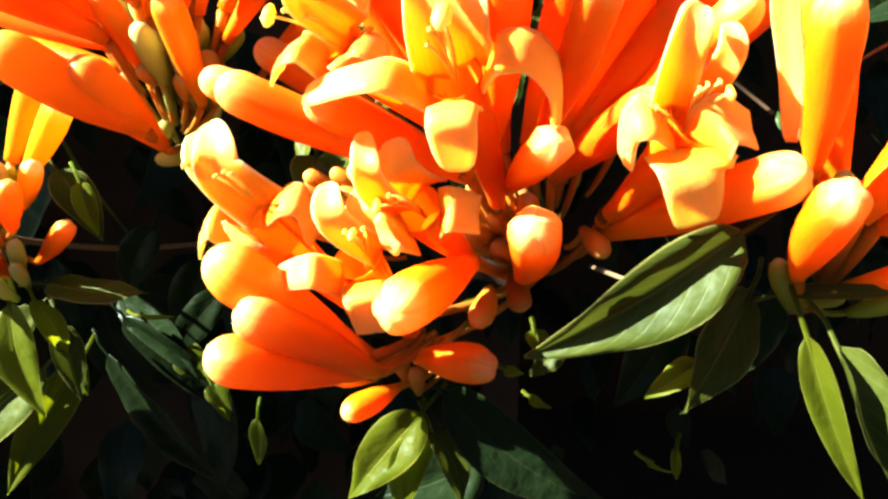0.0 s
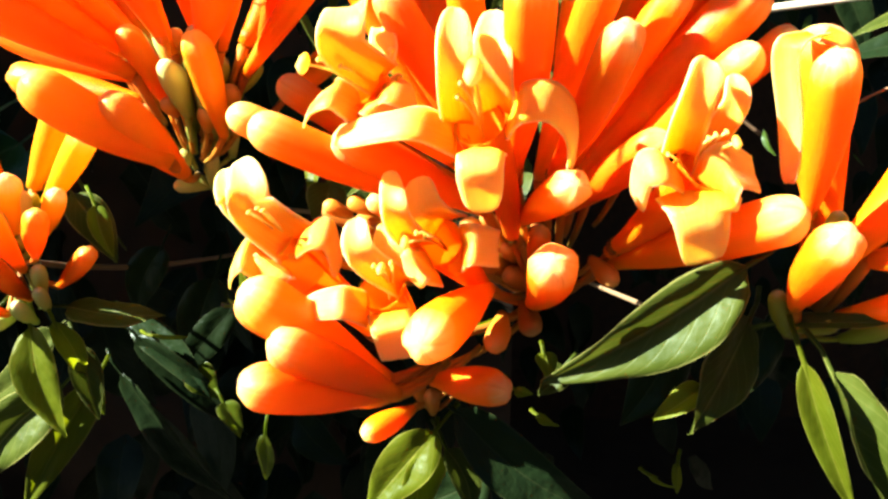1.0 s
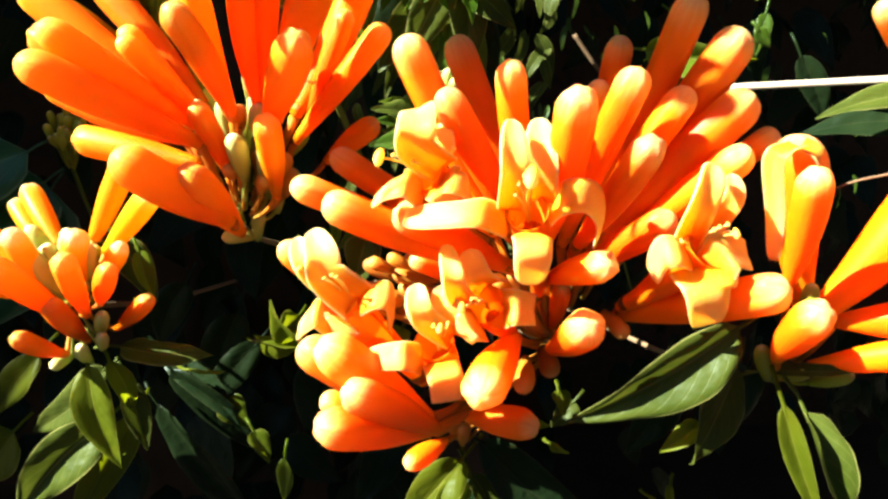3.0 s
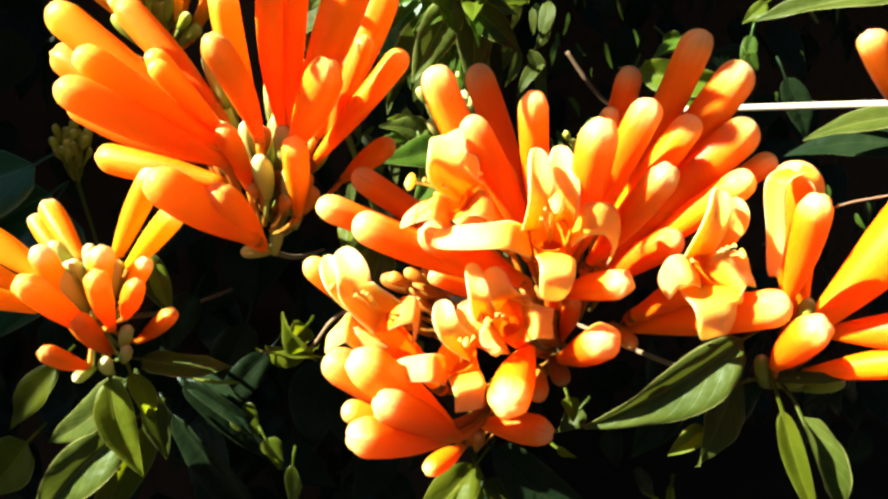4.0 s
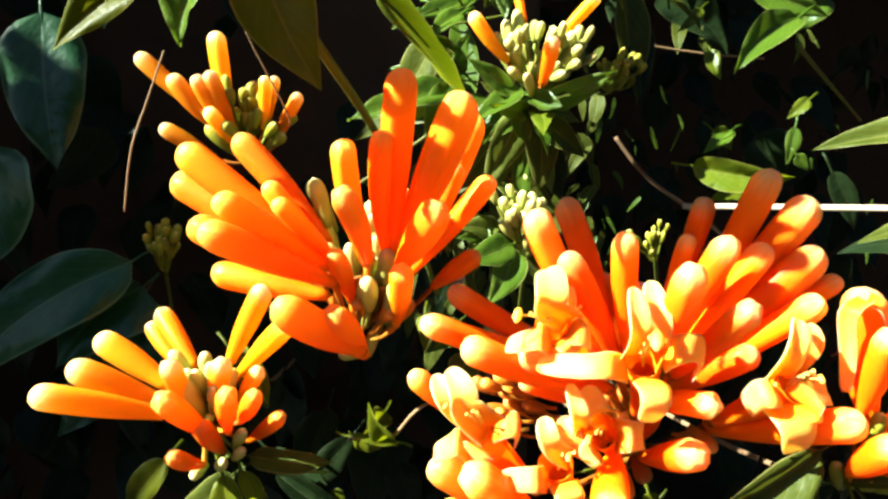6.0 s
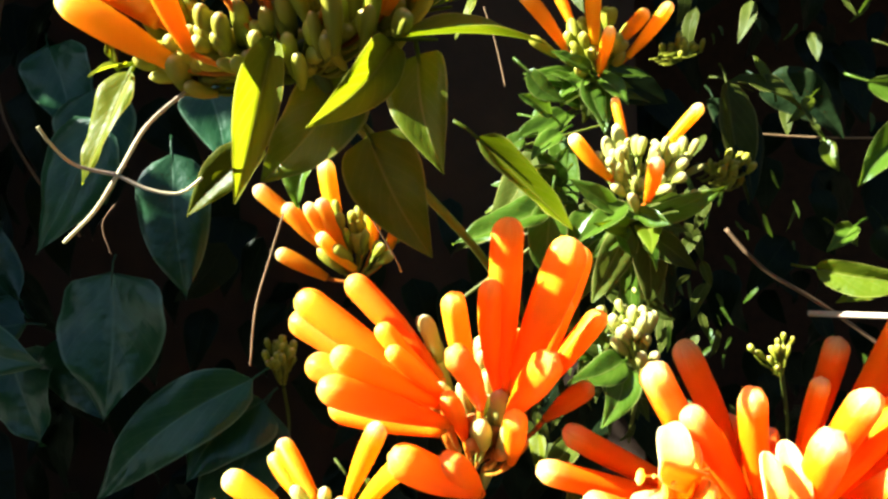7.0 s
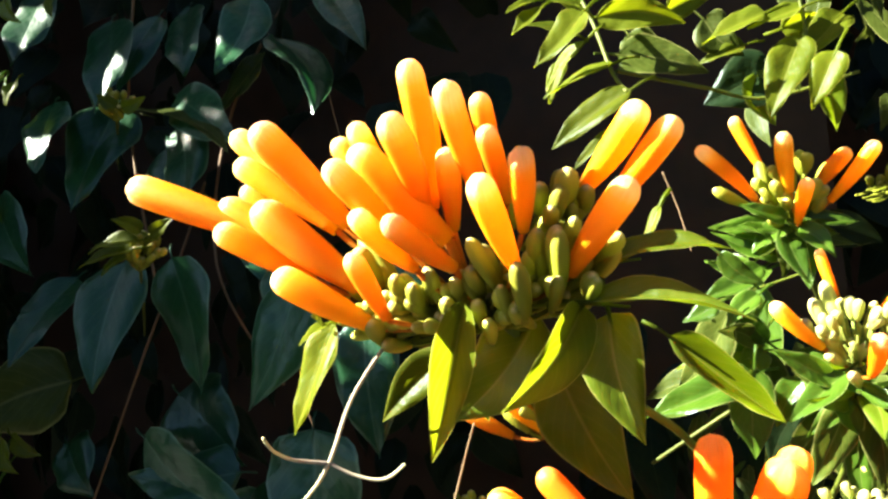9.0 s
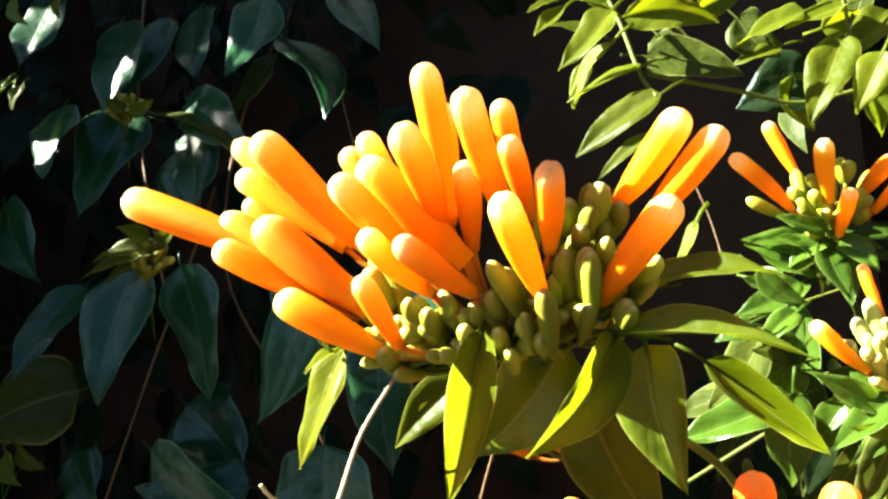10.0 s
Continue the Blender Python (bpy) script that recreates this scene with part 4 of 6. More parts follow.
blossom_bud(cluster_high, (-0.1446, 0.1314, 1.5041), (-0.1483, 0.1450, 1.4835), 0.0038, AMBER)
blossom_bud(cluster_high, (-0.1680, 0.1180, 1.4881), (-0.1586, 0.1350, 1.4726), 0.0038, AMBER)
blossom_bud(cluster_high, (-0.1588, 0.1180, 1.4855), (-0.1466, 0.1350, 1.4715), 0.0039, AMBER)
blossom_bud(cluster_high, (-0.1750, 0.1274, 1.4768), (-0.1709, 0.1400, 1.4582), 0.0036, AMBER)
blossom_bud(cluster_high, (-0.1301, 0.1068, 1.4911), (-0.1277, 0.1300, 1.4699), 0.0042, AMBER)
blossom_bud(cluster_high, (-0.1207, 0.1153, 1.4982), (-0.1260, 0.1400, 1.4809), 0.0035, AMBER)
blossom_bud(cluster_high, (-0.0909, 0.1437, 1.5113), (-0.1094, 0.1550, 1.4916), 0.0046, AMBER)
blossom_bud(cluster_high, (-0.0816, 0.1453, 1.5058), (-0.1017, 0.1550, 1.4855), 0.0042, AMBER)
blossom_bud(cluster_high, (-0.0952, 0.1234, 1.4876), (-0.1138, 0.1400, 1.4668), 0.0043, AMBER)
green_bud(cluster_high, (-0.1138, 0.1416, 1.4917), (-0.1186, 0.1450, 1.4803), 0.0029)
green_bud(cluster_high, (-0.1151, 0.1302, 1.4778), (-0.1176, 0.1400, 1.4607), 0.0027)
green_bud(cluster_high, (-0.1265, 0.1248, 1.4698), (-0.1274, 0.1350, 1.4540), 0.0028)
green_bud(cluster_high, (-0.1400, 0.1314, 1.4781), (-0.1352, 0.1400, 1.4638), 0.0027)
green_bud(cluster_high, (-0.1330, 0.1322, 1.4645), (-0.1328, 0.1400, 1.4547), 0.0020)
green_bud(cluster_high, (-0.1455, 0.1393, 1.4697), (-0.1411, 0.1450, 1.4581), 0.0023)
green_bud(cluster_high, (-0.1570, 0.1415, 1.4715), (-0.1534, 0.1450, 1.4590), 0.0024)
green_bud(cluster_high, (-0.1064, 0.1359, 1.4639), (-0.1114, 0.1450, 1.4559), 0.0024)
green_bud(cluster_high, (-0.1166, 0.1320, 1.4654), (-0.1204, 0.1400, 1.4562), 0.0021)
green_bud(cluster_high, (-0.1292, 0.1313, 1.4579), (-0.1265, 0.1450, 1.4521), 0.0021)
green_bud(cluster_high, (-0.1010, 0.1422, 1.4719), (-0.1094, 0.1500, 1.4636), 0.0026)
green_bud(cluster_high, (-0.1230, 0.1422, 1.4774), (-0.1236, 0.1500, 1.4623), 0.0027)
green_bud(cluster_high, (-0.1100, 0.1417, 1.4784), (-0.1139, 0.1500, 1.4682), 0.0021)
green_bud(cluster_high, (-0.1202, 0.1467, 1.4838), (-0.1226, 0.1500, 1.4724), 0.0021)
green_bud(cluster_high, (-0.1122, 0.1466, 1.4862), (-0.1155, 0.1500, 1.4767), 0.0020)
green_bud(cluster_high, (-0.1667, 0.1468, 1.4705), (-0.1596, 0.1500, 1.4582), 0.0024)
green_bud(cluster_high, (-0.1797, 0.1470, 1.4546), (-0.1717, 0.1550, 1.4495), 0.0027)
green_bud(cluster_high, (-0.1744, 0.1470, 1.4498), (-0.1689, 0.1550, 1.4484), 0.0026)
green_bud(cluster_high, (-0.1153, 0.1522, 1.4972), (-0.1194, 0.1550, 1.4859), 0.0027)
green_bud(cluster_high, (-0.1321, 0.1516, 1.4924), (-0.1320, 0.1550, 1.4821), 0.0021)
green_bud(cluster_high, (-0.1814, 0.1527, 1.4837), (-0.1684, 0.1500, 1.4643), 0.0037)
green_bud(cluster_high, (-0.1375, 0.1345, 1.4756), (-0.1356, 0.1450, 1.4651), 0.0035)
green_bud(cluster_high, (-0.1417, 0.1354, 1.4703), (-0.1415, 0.1460, 1.4627), 0.0028)
green_bud(cluster_high, (-0.1278, 0.1321, 1.4691), (-0.1296, 0.1430, 1.4560), 0.0030)
green_bud(cluster_high, (-0.1337, 0.1344, 1.4629), (-0.1346, 0.1450, 1.4580), 0.0026)
green_bud(cluster_high, (-0.1190, 0.1353, 1.4648), (-0.1202, 0.1460, 1.4590), 0.0025)
green_bud(cluster_high, (-0.1159, 0.1341, 1.4790), (-0.1187, 0.1450, 1.4645), 0.0031)
green_bud(cluster_high, (-0.1220, 0.1392, 1.4792), (-0.1255, 0.1500, 1.4673), 0.0029)
green_bud(cluster_high, (-0.1111, 0.1401, 1.4814), (-0.1140, 0.1510, 1.4703), 0.0026)
green_bud(cluster_high, (-0.1122, 0.1415, 1.4953), (-0.1172, 0.1520, 1.4846), 0.0037)
green_bud(cluster_high, (-0.1176, 0.1394, 1.4852), (-0.1202, 0.1500, 1.4799), 0.0026)
green_bud(cluster_high, (-0.0997, 0.1392, 1.4754), (-0.1087, 0.1500, 1.4675), 0.0030)
green_bud(cluster_high, (-0.1076, 0.1375, 1.4651), (-0.1104, 0.1480, 1.4597), 0.0028)
green_bud(cluster_high, (-0.1212, 0.1464, 1.4932), (-0.1239, 0.1570, 1.4856), 0.0030)
green_bud(cluster_high, (-0.1075, 0.1473, 1.4909), (-0.1117, 0.1580, 1.4834), 0.0028)
green_bud(cluster_high, (-0.1558, 0.1382, 1.4705), (-0.1588, 0.1490, 1.4615), 0.0027)
green_bud(cluster_high, (-0.1667, 0.1392, 1.4700), (-0.1678, 0.1500, 1.4586), 0.0028)
green_bud(cluster_high, (-0.1779, 0.1406, 1.4789), (-0.1752, 0.1510, 1.4678), 0.0039)
green_bud(cluster_high, (-0.1610, 0.1382, 1.4668), (-0.1622, 0.1490, 1.4566), 0.0028)
green_bud(cluster_high, (-0.1778, 0.1437, 1.4563), (-0.1782, 0.1540, 1.4491), 0.0034)
green_bud(cluster_high, (-0.1472, 0.1372, 1.4676), (-0.1482, 0.1480, 1.4592), 0.0025)
green_bud(cluster_high, (-0.1282, 0.1324, 1.4590), (-0.1305, 0.1430, 1.4535), 0.0027)
green_bud(cluster_high, (-0.1851, 0.1465, 1.4736), (-0.1839, 0.1570, 1.4636), 0.0035)
green_bud(cluster_high, (-0.1719, 0.1432, 1.4652), (-0.1729, 0.1540, 1.4541), 0.0029)
green_bud(cluster_high, (-0.1517, 0.1393, 1.4617), (-0.1533, 0.1500, 1.4534), 0.0027)
green_bud(cluster_high, (-0.1417, 0.1382, 1.4604), (-0.1435, 0.1490, 1.4529), 0.0025)
green_bud(cluster_high, (-0.1390, 0.1382, 1.4548), (-0.1406, 0.1490, 1.4478), 0.0023)
green_bud(cluster_high, (-0.1255, 0.1431, 1.4735), (-0.1292, 0.1540, 1.4615), 0.0027)
green_bud(cluster_high, (-0.1053, 0.1461, 1.4734), (-0.1118, 0.1570, 1.4650), 0.0026)
green_bud(cluster_high, (-0.1787, 0.1444, 1.4632), (-0.1780, 0.1550, 1.4552), 0.0029)
bud_group(cluster_high, (-0.1287, 0.1500, 1.4628), (0.0153, 0.0076), 0.0028, 34)
bud_group(cluster_high, (-0.1670, 0.1500, 1.4588), (0.0125, 0.0063), 0.0029, 26)
bud_group(cluster_high, (-0.1157, 0.1550, 1.4803), (0.0086, 0.0086), 0.0027, 18)
bud_group(cluster_high, (-0.1789, 0.1500, 1.4560), (0.0073, 0.0045), 0.0027, 14)
bud_group(cluster_high, (-0.1502, 0.1480, 1.4542), (0.0104, 0.0035), 0.0026, 14)

cluster_back = cluster("H", (-0.0130, 0.3450, 1.4807))
blossom_bud(cluster_back, (-0.0612, 0.3000, 1.5199), (-0.0348, 0.3300, 1.4959), 0.0043, AMBER)
blossom_bud(cluster_back, (-0.0363, 0.3593, 1.5435), (-0.0255, 0.3550, 1.5131), 0.0040, AMBER)
blossom_bud(cluster_back, (-0.0212, 0.3122, 1.5231), (-0.0179, 0.3300, 1.4975), 0.0044, AMBER)
blossom_bud(cluster_back, (0.0223, 0.3283, 1.5154), (0.0009, 0.3350, 1.4905), 0.0039, AMBER)
blossom_bud(cluster_back, (0.0121, 0.3384, 1.5147), (-0.0037, 0.3400, 1.4982), 0.0041, AMBER)
blossom_bud(cluster_back, (-0.0138, 0.3084, 1.4992), (-0.0167, 0.3250, 1.4810), 0.0035, AMBER)
green_bud(cluster_back, (-0.0527, 0.3326, 1.5027), (-0.0367, 0.3400, 1.4932), 0.0032)
green_bud(cluster_back, (-0.0281, 0.3480, 1.5150), (-0.0273, 0.3400, 1.4939), 0.0036)
green_bud(cluster_back, (-0.0283, 0.3273, 1.4839), (-0.0203, 0.3400, 1.4789), 0.0028)
green_bud(cluster_back, (-0.0026, 0.3326, 1.4919), (-0.0077, 0.3400, 1.4811), 0.0031)
bud_group(cluster_back, (-0.0139, 0.3350, 1.4981), (0.0221, 0.0126), 0.0032, 18)
bud_group(cluster_back, (0.0390, 0.3600, 1.4967), (0.0112, 0.0079), 0.0019, 16, None, (0.034, 0.365, 1.475))

cluster_budding = cluster("G", (-0.0033, 0.3050, 1.4069))
blossom_bud(cluster_budding, (-0.0373, 0.2897, 1.4420), (-0.0187, 0.2950, 1.4210), 0.0039, AMBER)
blossom_bud(cluster_budding, (0.0282, 0.2978, 1.4554), (0.0064, 0.3050, 1.4310), 0.0034, AMBER)
blossom_bud(cluster_budding, (-0.0092, 0.3223, 1.4647), (-0.0049, 0.3150, 1.4396), 0.0027, AMBER)
blossom_bud(cluster_budding, (-0.0033, 0.2652, 1.4270), (-0.0028, 0.2850, 1.4090), 0.0038, AMBER)
green_bud(cluster_budding, (-0.0188, 0.3029, 1.4414), (-0.0109, 0.3050, 1.4220), 0.0035, BUDCREAM)
green_bud(cluster_budding, (-0.0106, 0.3129, 1.4489), (-0.0052, 0.3100, 1.4275), 0.0035, BUDCREAM)
green_bud(cluster_budding, (0.0179, 0.2930, 1.4298), (0.0084, 0.3000, 1.4149), 0.0036, BUDCREAM)
green_bud(cluster_budding, (0.0157, 0.2981, 1.4358), (0.0073, 0.3050, 1.4208), 0.0037, BUDCREAM)
green_bud(cluster_budding, (-0.0137, 0.2722, 1.4114), (-0.0071, 0.2900, 1.4034), 0.0026, BUDCREAM)
bud_group(cluster_budding, (-0.0021, 0.3000, 1.4271), (0.0258, 0.0144), 0.0026, 44, BUDCREAM)
bud_group(cluster_budding, (0.0582, 0.3450, 1.4239), (0.0150, 0.0110), 0.0022, 24, None, (0.050, 0.352, 1.398))

cluster_small = cluster("S", (-0.1629, 0.3600, 1.3673))
blossom_bud(cluster_small, (-0.2193, 0.3520, 1.4257), (-0.1840, 0.3560, 1.3935), 0.0052, AMBER)
blossom_bud(cluster_small, (-0.1786, 0.3591, 1.4392), (-0.1720, 0.3600, 1.3930), 0.0058, AMBER)
blossom_bud(cluster_small, (-0.2085, 0.3541, 1.3862), (-0.1818, 0.3600, 1.3694), 0.0050, AMBER)
blossom_bud(cluster_small, (-0.2020, 0.3535, 1.4116), (-0.1799, 0.3550, 1.3884), 0.0043, AMBER)
blossom_bud(cluster_small, (-0.1926, 0.3634, 1.4143), (-0.1740, 0.3600, 1.3917), 0.0041, AMBER)
blossom_bud(cluster_small, (-0.1804, 0.3437, 1.3958), (-0.1635, 0.3550, 1.3744), 0.0046, AMBER)
blossom_bud(cluster_small, (-0.1461, 0.3634, 1.4160), (-0.1519, 0.3600, 1.3861), 0.0041, AMBER)
blossom_bud(cluster_small, (-0.1321, 0.3580, 1.4063), (-0.1470, 0.3600, 1.3774), 0.0037, AMBER)
blossom_bud(cluster_small, (-0.1590, 0.3675, 1.4140), (-0.1577, 0.3650, 1.3914), 0.0031, AMBER)
blossom_bud(cluster_small, (-0.2004, 0.3480, 1.4138), (-0.1800, 0.3540, 1.3880), 0.0054, AMBER)
blossom_bud(cluster_small, (-0.1867, 0.3440, 1.4133), (-0.1736, 0.3540, 1.3855), 0.0048, AMBER)
blossom_bud(cluster_small, (-0.1794, 0.3440, 1.4158), (-0.1690, 0.3540, 1.3853), 0.0050, AMBER)
blossom_bud(cluster_small, (-0.1500, 0.3480, 1.4147), (-0.1520, 0.3550, 1.3865), 0.0036, AMBER)
green_bud(cluster_small, (-0.1830, 0.3535, 1.3868), (-0.1704, 0.3550, 1.3729), 0.0044)
bud_group(cluster_small, (-0.1578, 0.3550, 1.3914), (0.0154, 0.0154), 0.0034, 24)

cluster_green = cluster("I", (-0.0027, 0.3100, 1.3153))
bud_group(cluster_green, (-0.0089, 0.3000, 1.3406), (0.0134, 0.0164), 0.0030, 34, BUDCREAM)

cluster_side = cluster("R", (0.0940, 0.1700, 1.2479))
side_bloom = blossom_bud(cluster_side, (0.0825, 0.1552, 1.3247), (0.0917, 0.1580, 1.2759), 0.0071)
lobe(side_bloom, [(0.0779, 0.1490, 1.3258), (0.0704, 0.1450, 1.3241), (0.0696, 0.1460, 1.3196), (0.0743, 0.1500, 1.3060), (0.0776, 0.1540, 1.2918)], (0.0055, 0.0050, 0.0045), (-0.6, -0.8, 0.2), 0.30, 0.3)
lobe(side_bloom, [(0.0797, 0.1500, 1.3259), (0.0836, 0.1480, 1.3235), (0.0874, 0.1500, 1.3175), (0.0896, 0.1530, 1.3086)], (0.0057, 0.0057, 0.0047), (0.5, -0.85, 0.2), 0.30, 0.2)
blossom_bud(cluster_side, (0.0709, 0.1285, 1.3181), (0.0805, 0.1500, 1.2844), 0.0049)
blossom_bud(cluster_side, (0.0765, 0.1282, 1.2827), (0.0830, 0.1550, 1.2610), 0.0055)
blossom_bud(cluster_side, (0.1248, 0.1419, 1.3278), (0.0947, 0.1550, 1.2748), 0.0096)
blossom_bud(cluster_side, (0.1263, 0.1345, 1.2810), (0.1004, 0.1550, 1.2727), 0.0067)
blossom_bud(cluster_side, (0.1231, 0.1336, 1.2708), (0.0975, 0.1600, 1.2562), 0.0054)
green_bud(cluster_side, (0.0874, 0.1487, 1.2847), (0.0896, 0.1550, 1.2728), 0.0026)
green_bud(cluster_side, (0.0942, 0.1567, 1.2555), (0.0879, 0.1650, 1.2523), 0.0026)
green_bud(cluster_side, (0.1078, 0.1557, 1.2551), (0.1020, 0.1650, 1.2486), 0.0028)
green_bud(cluster_side, (0.0794, 0.1570, 1.2630), (0.0871, 0.1650, 1.2501), 0.0027)

cluster_edge = cluster("U", (0.2062, 0.2300, 1.3235))
blossom_bud(cluster_edge, (0.1437, 0.2093, 1.3745), (0.1828, 0.2200, 1.3389), 0.0057)

cluster_dark = cluster("J", (-0.2209, 0.3850, 1.2924))
bud_group(cluster_dark, (-0.2176, 0.3780, 1.3168), (0.0104, 0.0104), 0.0026, 26)

cluster_tight = cluster("V", (0.0639, 0.2900, 1.3151))
bud_group(cluster_tight, (0.0600, 0.2840, 1.3297), (0.0079, 0.0099), 0.0017, 12)

cluster_sprig = cluster("K", (-0.4234, 0.3300, 1.4948))
bud_group(cluster_sprig, (-0.4164, 0.3250, 1.5095), (0.0130, 0.0099), 0.0029, 22)

cluster_shade = cluster("M", (-0.4812, 0.3850, 1.6192))
bud_group(cluster_shade, (-0.4755, 0.3800, 1.6321), (0.0115, 0.0089), 0.0027, 16)


# ---- leafy vines that carry no flowers ----
def bare(name, place, label, category="vine"):
    ob = new(name)
    ob.location = place
    return tagged(ob, label, category)


shoot_behind = bare("leafy_shoot", (-0.05, 0.34, 1.42), "green leafy shoot with pointed leaves behind the flowers", "shoot")
right_vine = bare("vine", (0.10, 0.36, 1.38), "green vine with glossy pointed leaves and thin twigs")
upper_vine = bare("vine", (-0.05, 0.30, 1.56), "sunlit yellow-green vine with young pointed leaves")
hanging_vine = bare("vine", (-0.40, 0.42, 1.50), "shaded dark green vine with drooping heart-shaped leaves")


def back_stem(owner):
    """The short stem by which a cluster hangs from the mass of the vine behind it."""
    hub = Vector(owner.location)
    vine(owner, "stem", [hub, hub + Vector((0, 0.04, -0.012)), hub + Vector((0.005, 0.12, -0.03)), hub + Vector((0.01, 0.30, -0.06))], 0.0012, TWIG, 1.2)


# ---- leaves ----
leaf(cluster_high, (-0.1966, 0.1560, 1.4572), (-0.2117, 0.1470, 1.4223), 0.0161, YOUNG, 22, 0.55, 0.1)
leaf(cluster_high, (-0.1952, 0.1500, 1.4577), (-0.2010, 0.1380, 1.4534), 0.0060, YOUNG, 40, 0.5, 0.2)
leaf(cluster_high, (-0.1981, 0.1480, 1.4585), (-0.1944, 0.1380, 1.4632), 0.0046, YOUNG, 10, 0.4, 0.2)
leaf(cluster_high, (-0.1740, 0.2200, 1.4385), (-0.2080, 0.2150, 1.4112), 0.0200, YOUNG, 5, 0.6, 0.12)
leaf(cluster_high, (-0.1461, 0.1410, 1.4621), (-0.1614, 0.1410, 1.4133), 0.0159, YOUNG, -12, 0.9, 0.08)
leaf(cluster_high, (-0.1113, 0.1400, 1.4573), (-0.1323, 0.1180, 1.4326), 0.0171, YOUNG, -22, 1.0, 0.12)
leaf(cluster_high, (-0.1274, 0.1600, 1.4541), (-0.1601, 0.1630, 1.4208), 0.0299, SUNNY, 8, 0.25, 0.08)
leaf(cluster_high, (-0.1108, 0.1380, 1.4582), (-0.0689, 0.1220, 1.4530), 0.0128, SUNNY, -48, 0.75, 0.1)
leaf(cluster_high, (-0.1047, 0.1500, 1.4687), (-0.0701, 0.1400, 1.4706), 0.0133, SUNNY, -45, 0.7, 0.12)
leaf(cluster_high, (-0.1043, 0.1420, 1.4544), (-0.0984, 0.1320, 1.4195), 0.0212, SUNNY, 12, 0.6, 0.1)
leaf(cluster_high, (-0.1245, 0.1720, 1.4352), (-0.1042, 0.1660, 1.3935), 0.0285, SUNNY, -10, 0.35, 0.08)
leaf(cluster_high, (-0.1554, 0.2150, 1.4328), (-0.1597, 0.2050, 1.4134), 0.0200, FRESH, 15, 0.9, 0.25)


leaf(shoot_behind, (-0.0871, 0.2260, 1.4382), (-0.0423, 0.2500, 1.3976), 0.0206, SUNNY, -30, .7, .12)
leaf(shoot_behind, (-0.0534, 0.3300, 1.4388), (-0.0837, 0.3500, 1.3951), 0.0243, LEAF, 20, .4, .1)
leaf(shoot_behind, (-0.0401, 0.3500, 1.4011), (-0.1060, 0.3977, 1.3821), 0.0265, LEAF, 30, .5, .12)
leaf(shoot_behind, (-0.0365, 0.3700, 1.4557), (-0.0391, 0.3600, 1.3806), 0.0181, FRESH, 20, .4, .05)
leaf(shoot_behind, (-0.0521, 0.3600, 1.4627), (-0.0322, 0.3500, 1.4558), 0.0129, FRESH, 10, .4, .1)
leaf(shoot_behind, (-0.0629, 0.2500, 1.4692), (-0.0468, 0.2500, 1.4542), 0.0099, FRESH, 20, .4, .1)
leaf(shoot_behind, (-0.0615, 0.3000, 1.4446), (-0.0787, 0.3000, 1.4372), 0.0116, FRESH, 20, .4, .1)
leaf(shoot_behind, (-0.0481, 0.3000, 1.4123), (-0.0510, 0.3200, 1.3623), 0.0228, FRESH, 20, .3, .1)

leaf(cluster_budding, (-0.0026, 0.3000, 1.3991), (0.0272, 0.2620, 1.4116), 0.0165, FRESH, 40, .5, .15)
leaf(cluster_budding, (-0.0011, 0.3000, 1.3946), (0.0004, 0.2991, 1.3525), 0.0189, LEAF, 10, .4, .12)
leaf(cluster_budding, (-0.0087, 0.3000, 1.3963), (-0.0284, 0.3000, 1.3561), 0.0202, LEAF, -10, .4, .12)
leaf(cluster_budding, (-0.0132, 0.3000, 1.4037), (-0.0399, 0.2900, 1.4223), 0.0131, FRESH, 20, .4, .1)
leaf(cluster_budding, (-0.0026, 0.3000, 1.3947), (0.0217, 0.2900, 1.3722), 0.0166, LEAF, 30, .5, .15)
leaf(cluster_budding, (-0.0110, 0.3100, 1.3888), (-0.0407, 0.3100, 1.3523), 0.0229, LEAF, -20, .4, .1)
leaf(cluster_budding, (-0.0102, 0.3000, 1.4081), (-0.0380, 0.2850, 1.3908), 0.0144, FRESH, 30, .5, .1)
leaf(cluster_budding, (-0.0065, 0.2900, 1.4032), (0.0039, 0.2700, 1.3968), 0.0114, FRESH, 50, .5, .1)
leaf(cluster_budding, (-0.0064, 0.3100, 1.3857), (-0.0079, 0.3100, 1.3390), 0.0139, FRESH, 40, .4, .1)
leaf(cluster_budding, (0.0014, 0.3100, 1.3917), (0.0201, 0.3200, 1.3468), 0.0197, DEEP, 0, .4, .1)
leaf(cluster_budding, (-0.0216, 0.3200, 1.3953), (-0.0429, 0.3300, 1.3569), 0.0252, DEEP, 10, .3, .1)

leaf(cluster_back, (-0.0195, 0.3400, 1.4716), (-0.0583, 0.3300, 1.4844), 0.0179, FRESH, 30, .5, .1)
leaf(cluster_back, (-0.0178, 0.3400, 1.4716), (-0.0117, 0.3300, 1.4508), 0.0159, FRESH, 20, .5, .15)
leaf(cluster_back, (-0.0172, 0.3400, 1.4787), (-0.0561, 0.3250, 1.4828), 0.0156, FRESH, 40, .5, .1)
leaf(cluster_back, (-0.0141, 0.3400, 1.4784), (-0.0165, 0.3200, 1.4483), 0.0175, FRESH, 20, .5, .15)
leaf(cluster_back, (-0.0089, 0.3500, 1.4795), (0.0311, 0.3600, 1.4660), 0.0222, DEEP, 20, .4, .1)
leaf(cluster_back, (-0.0307, 0.3300, 1.4590), (-0.0701, 0.3200, 1.4460), 0.0136, FRESH, 40, .5, .1)
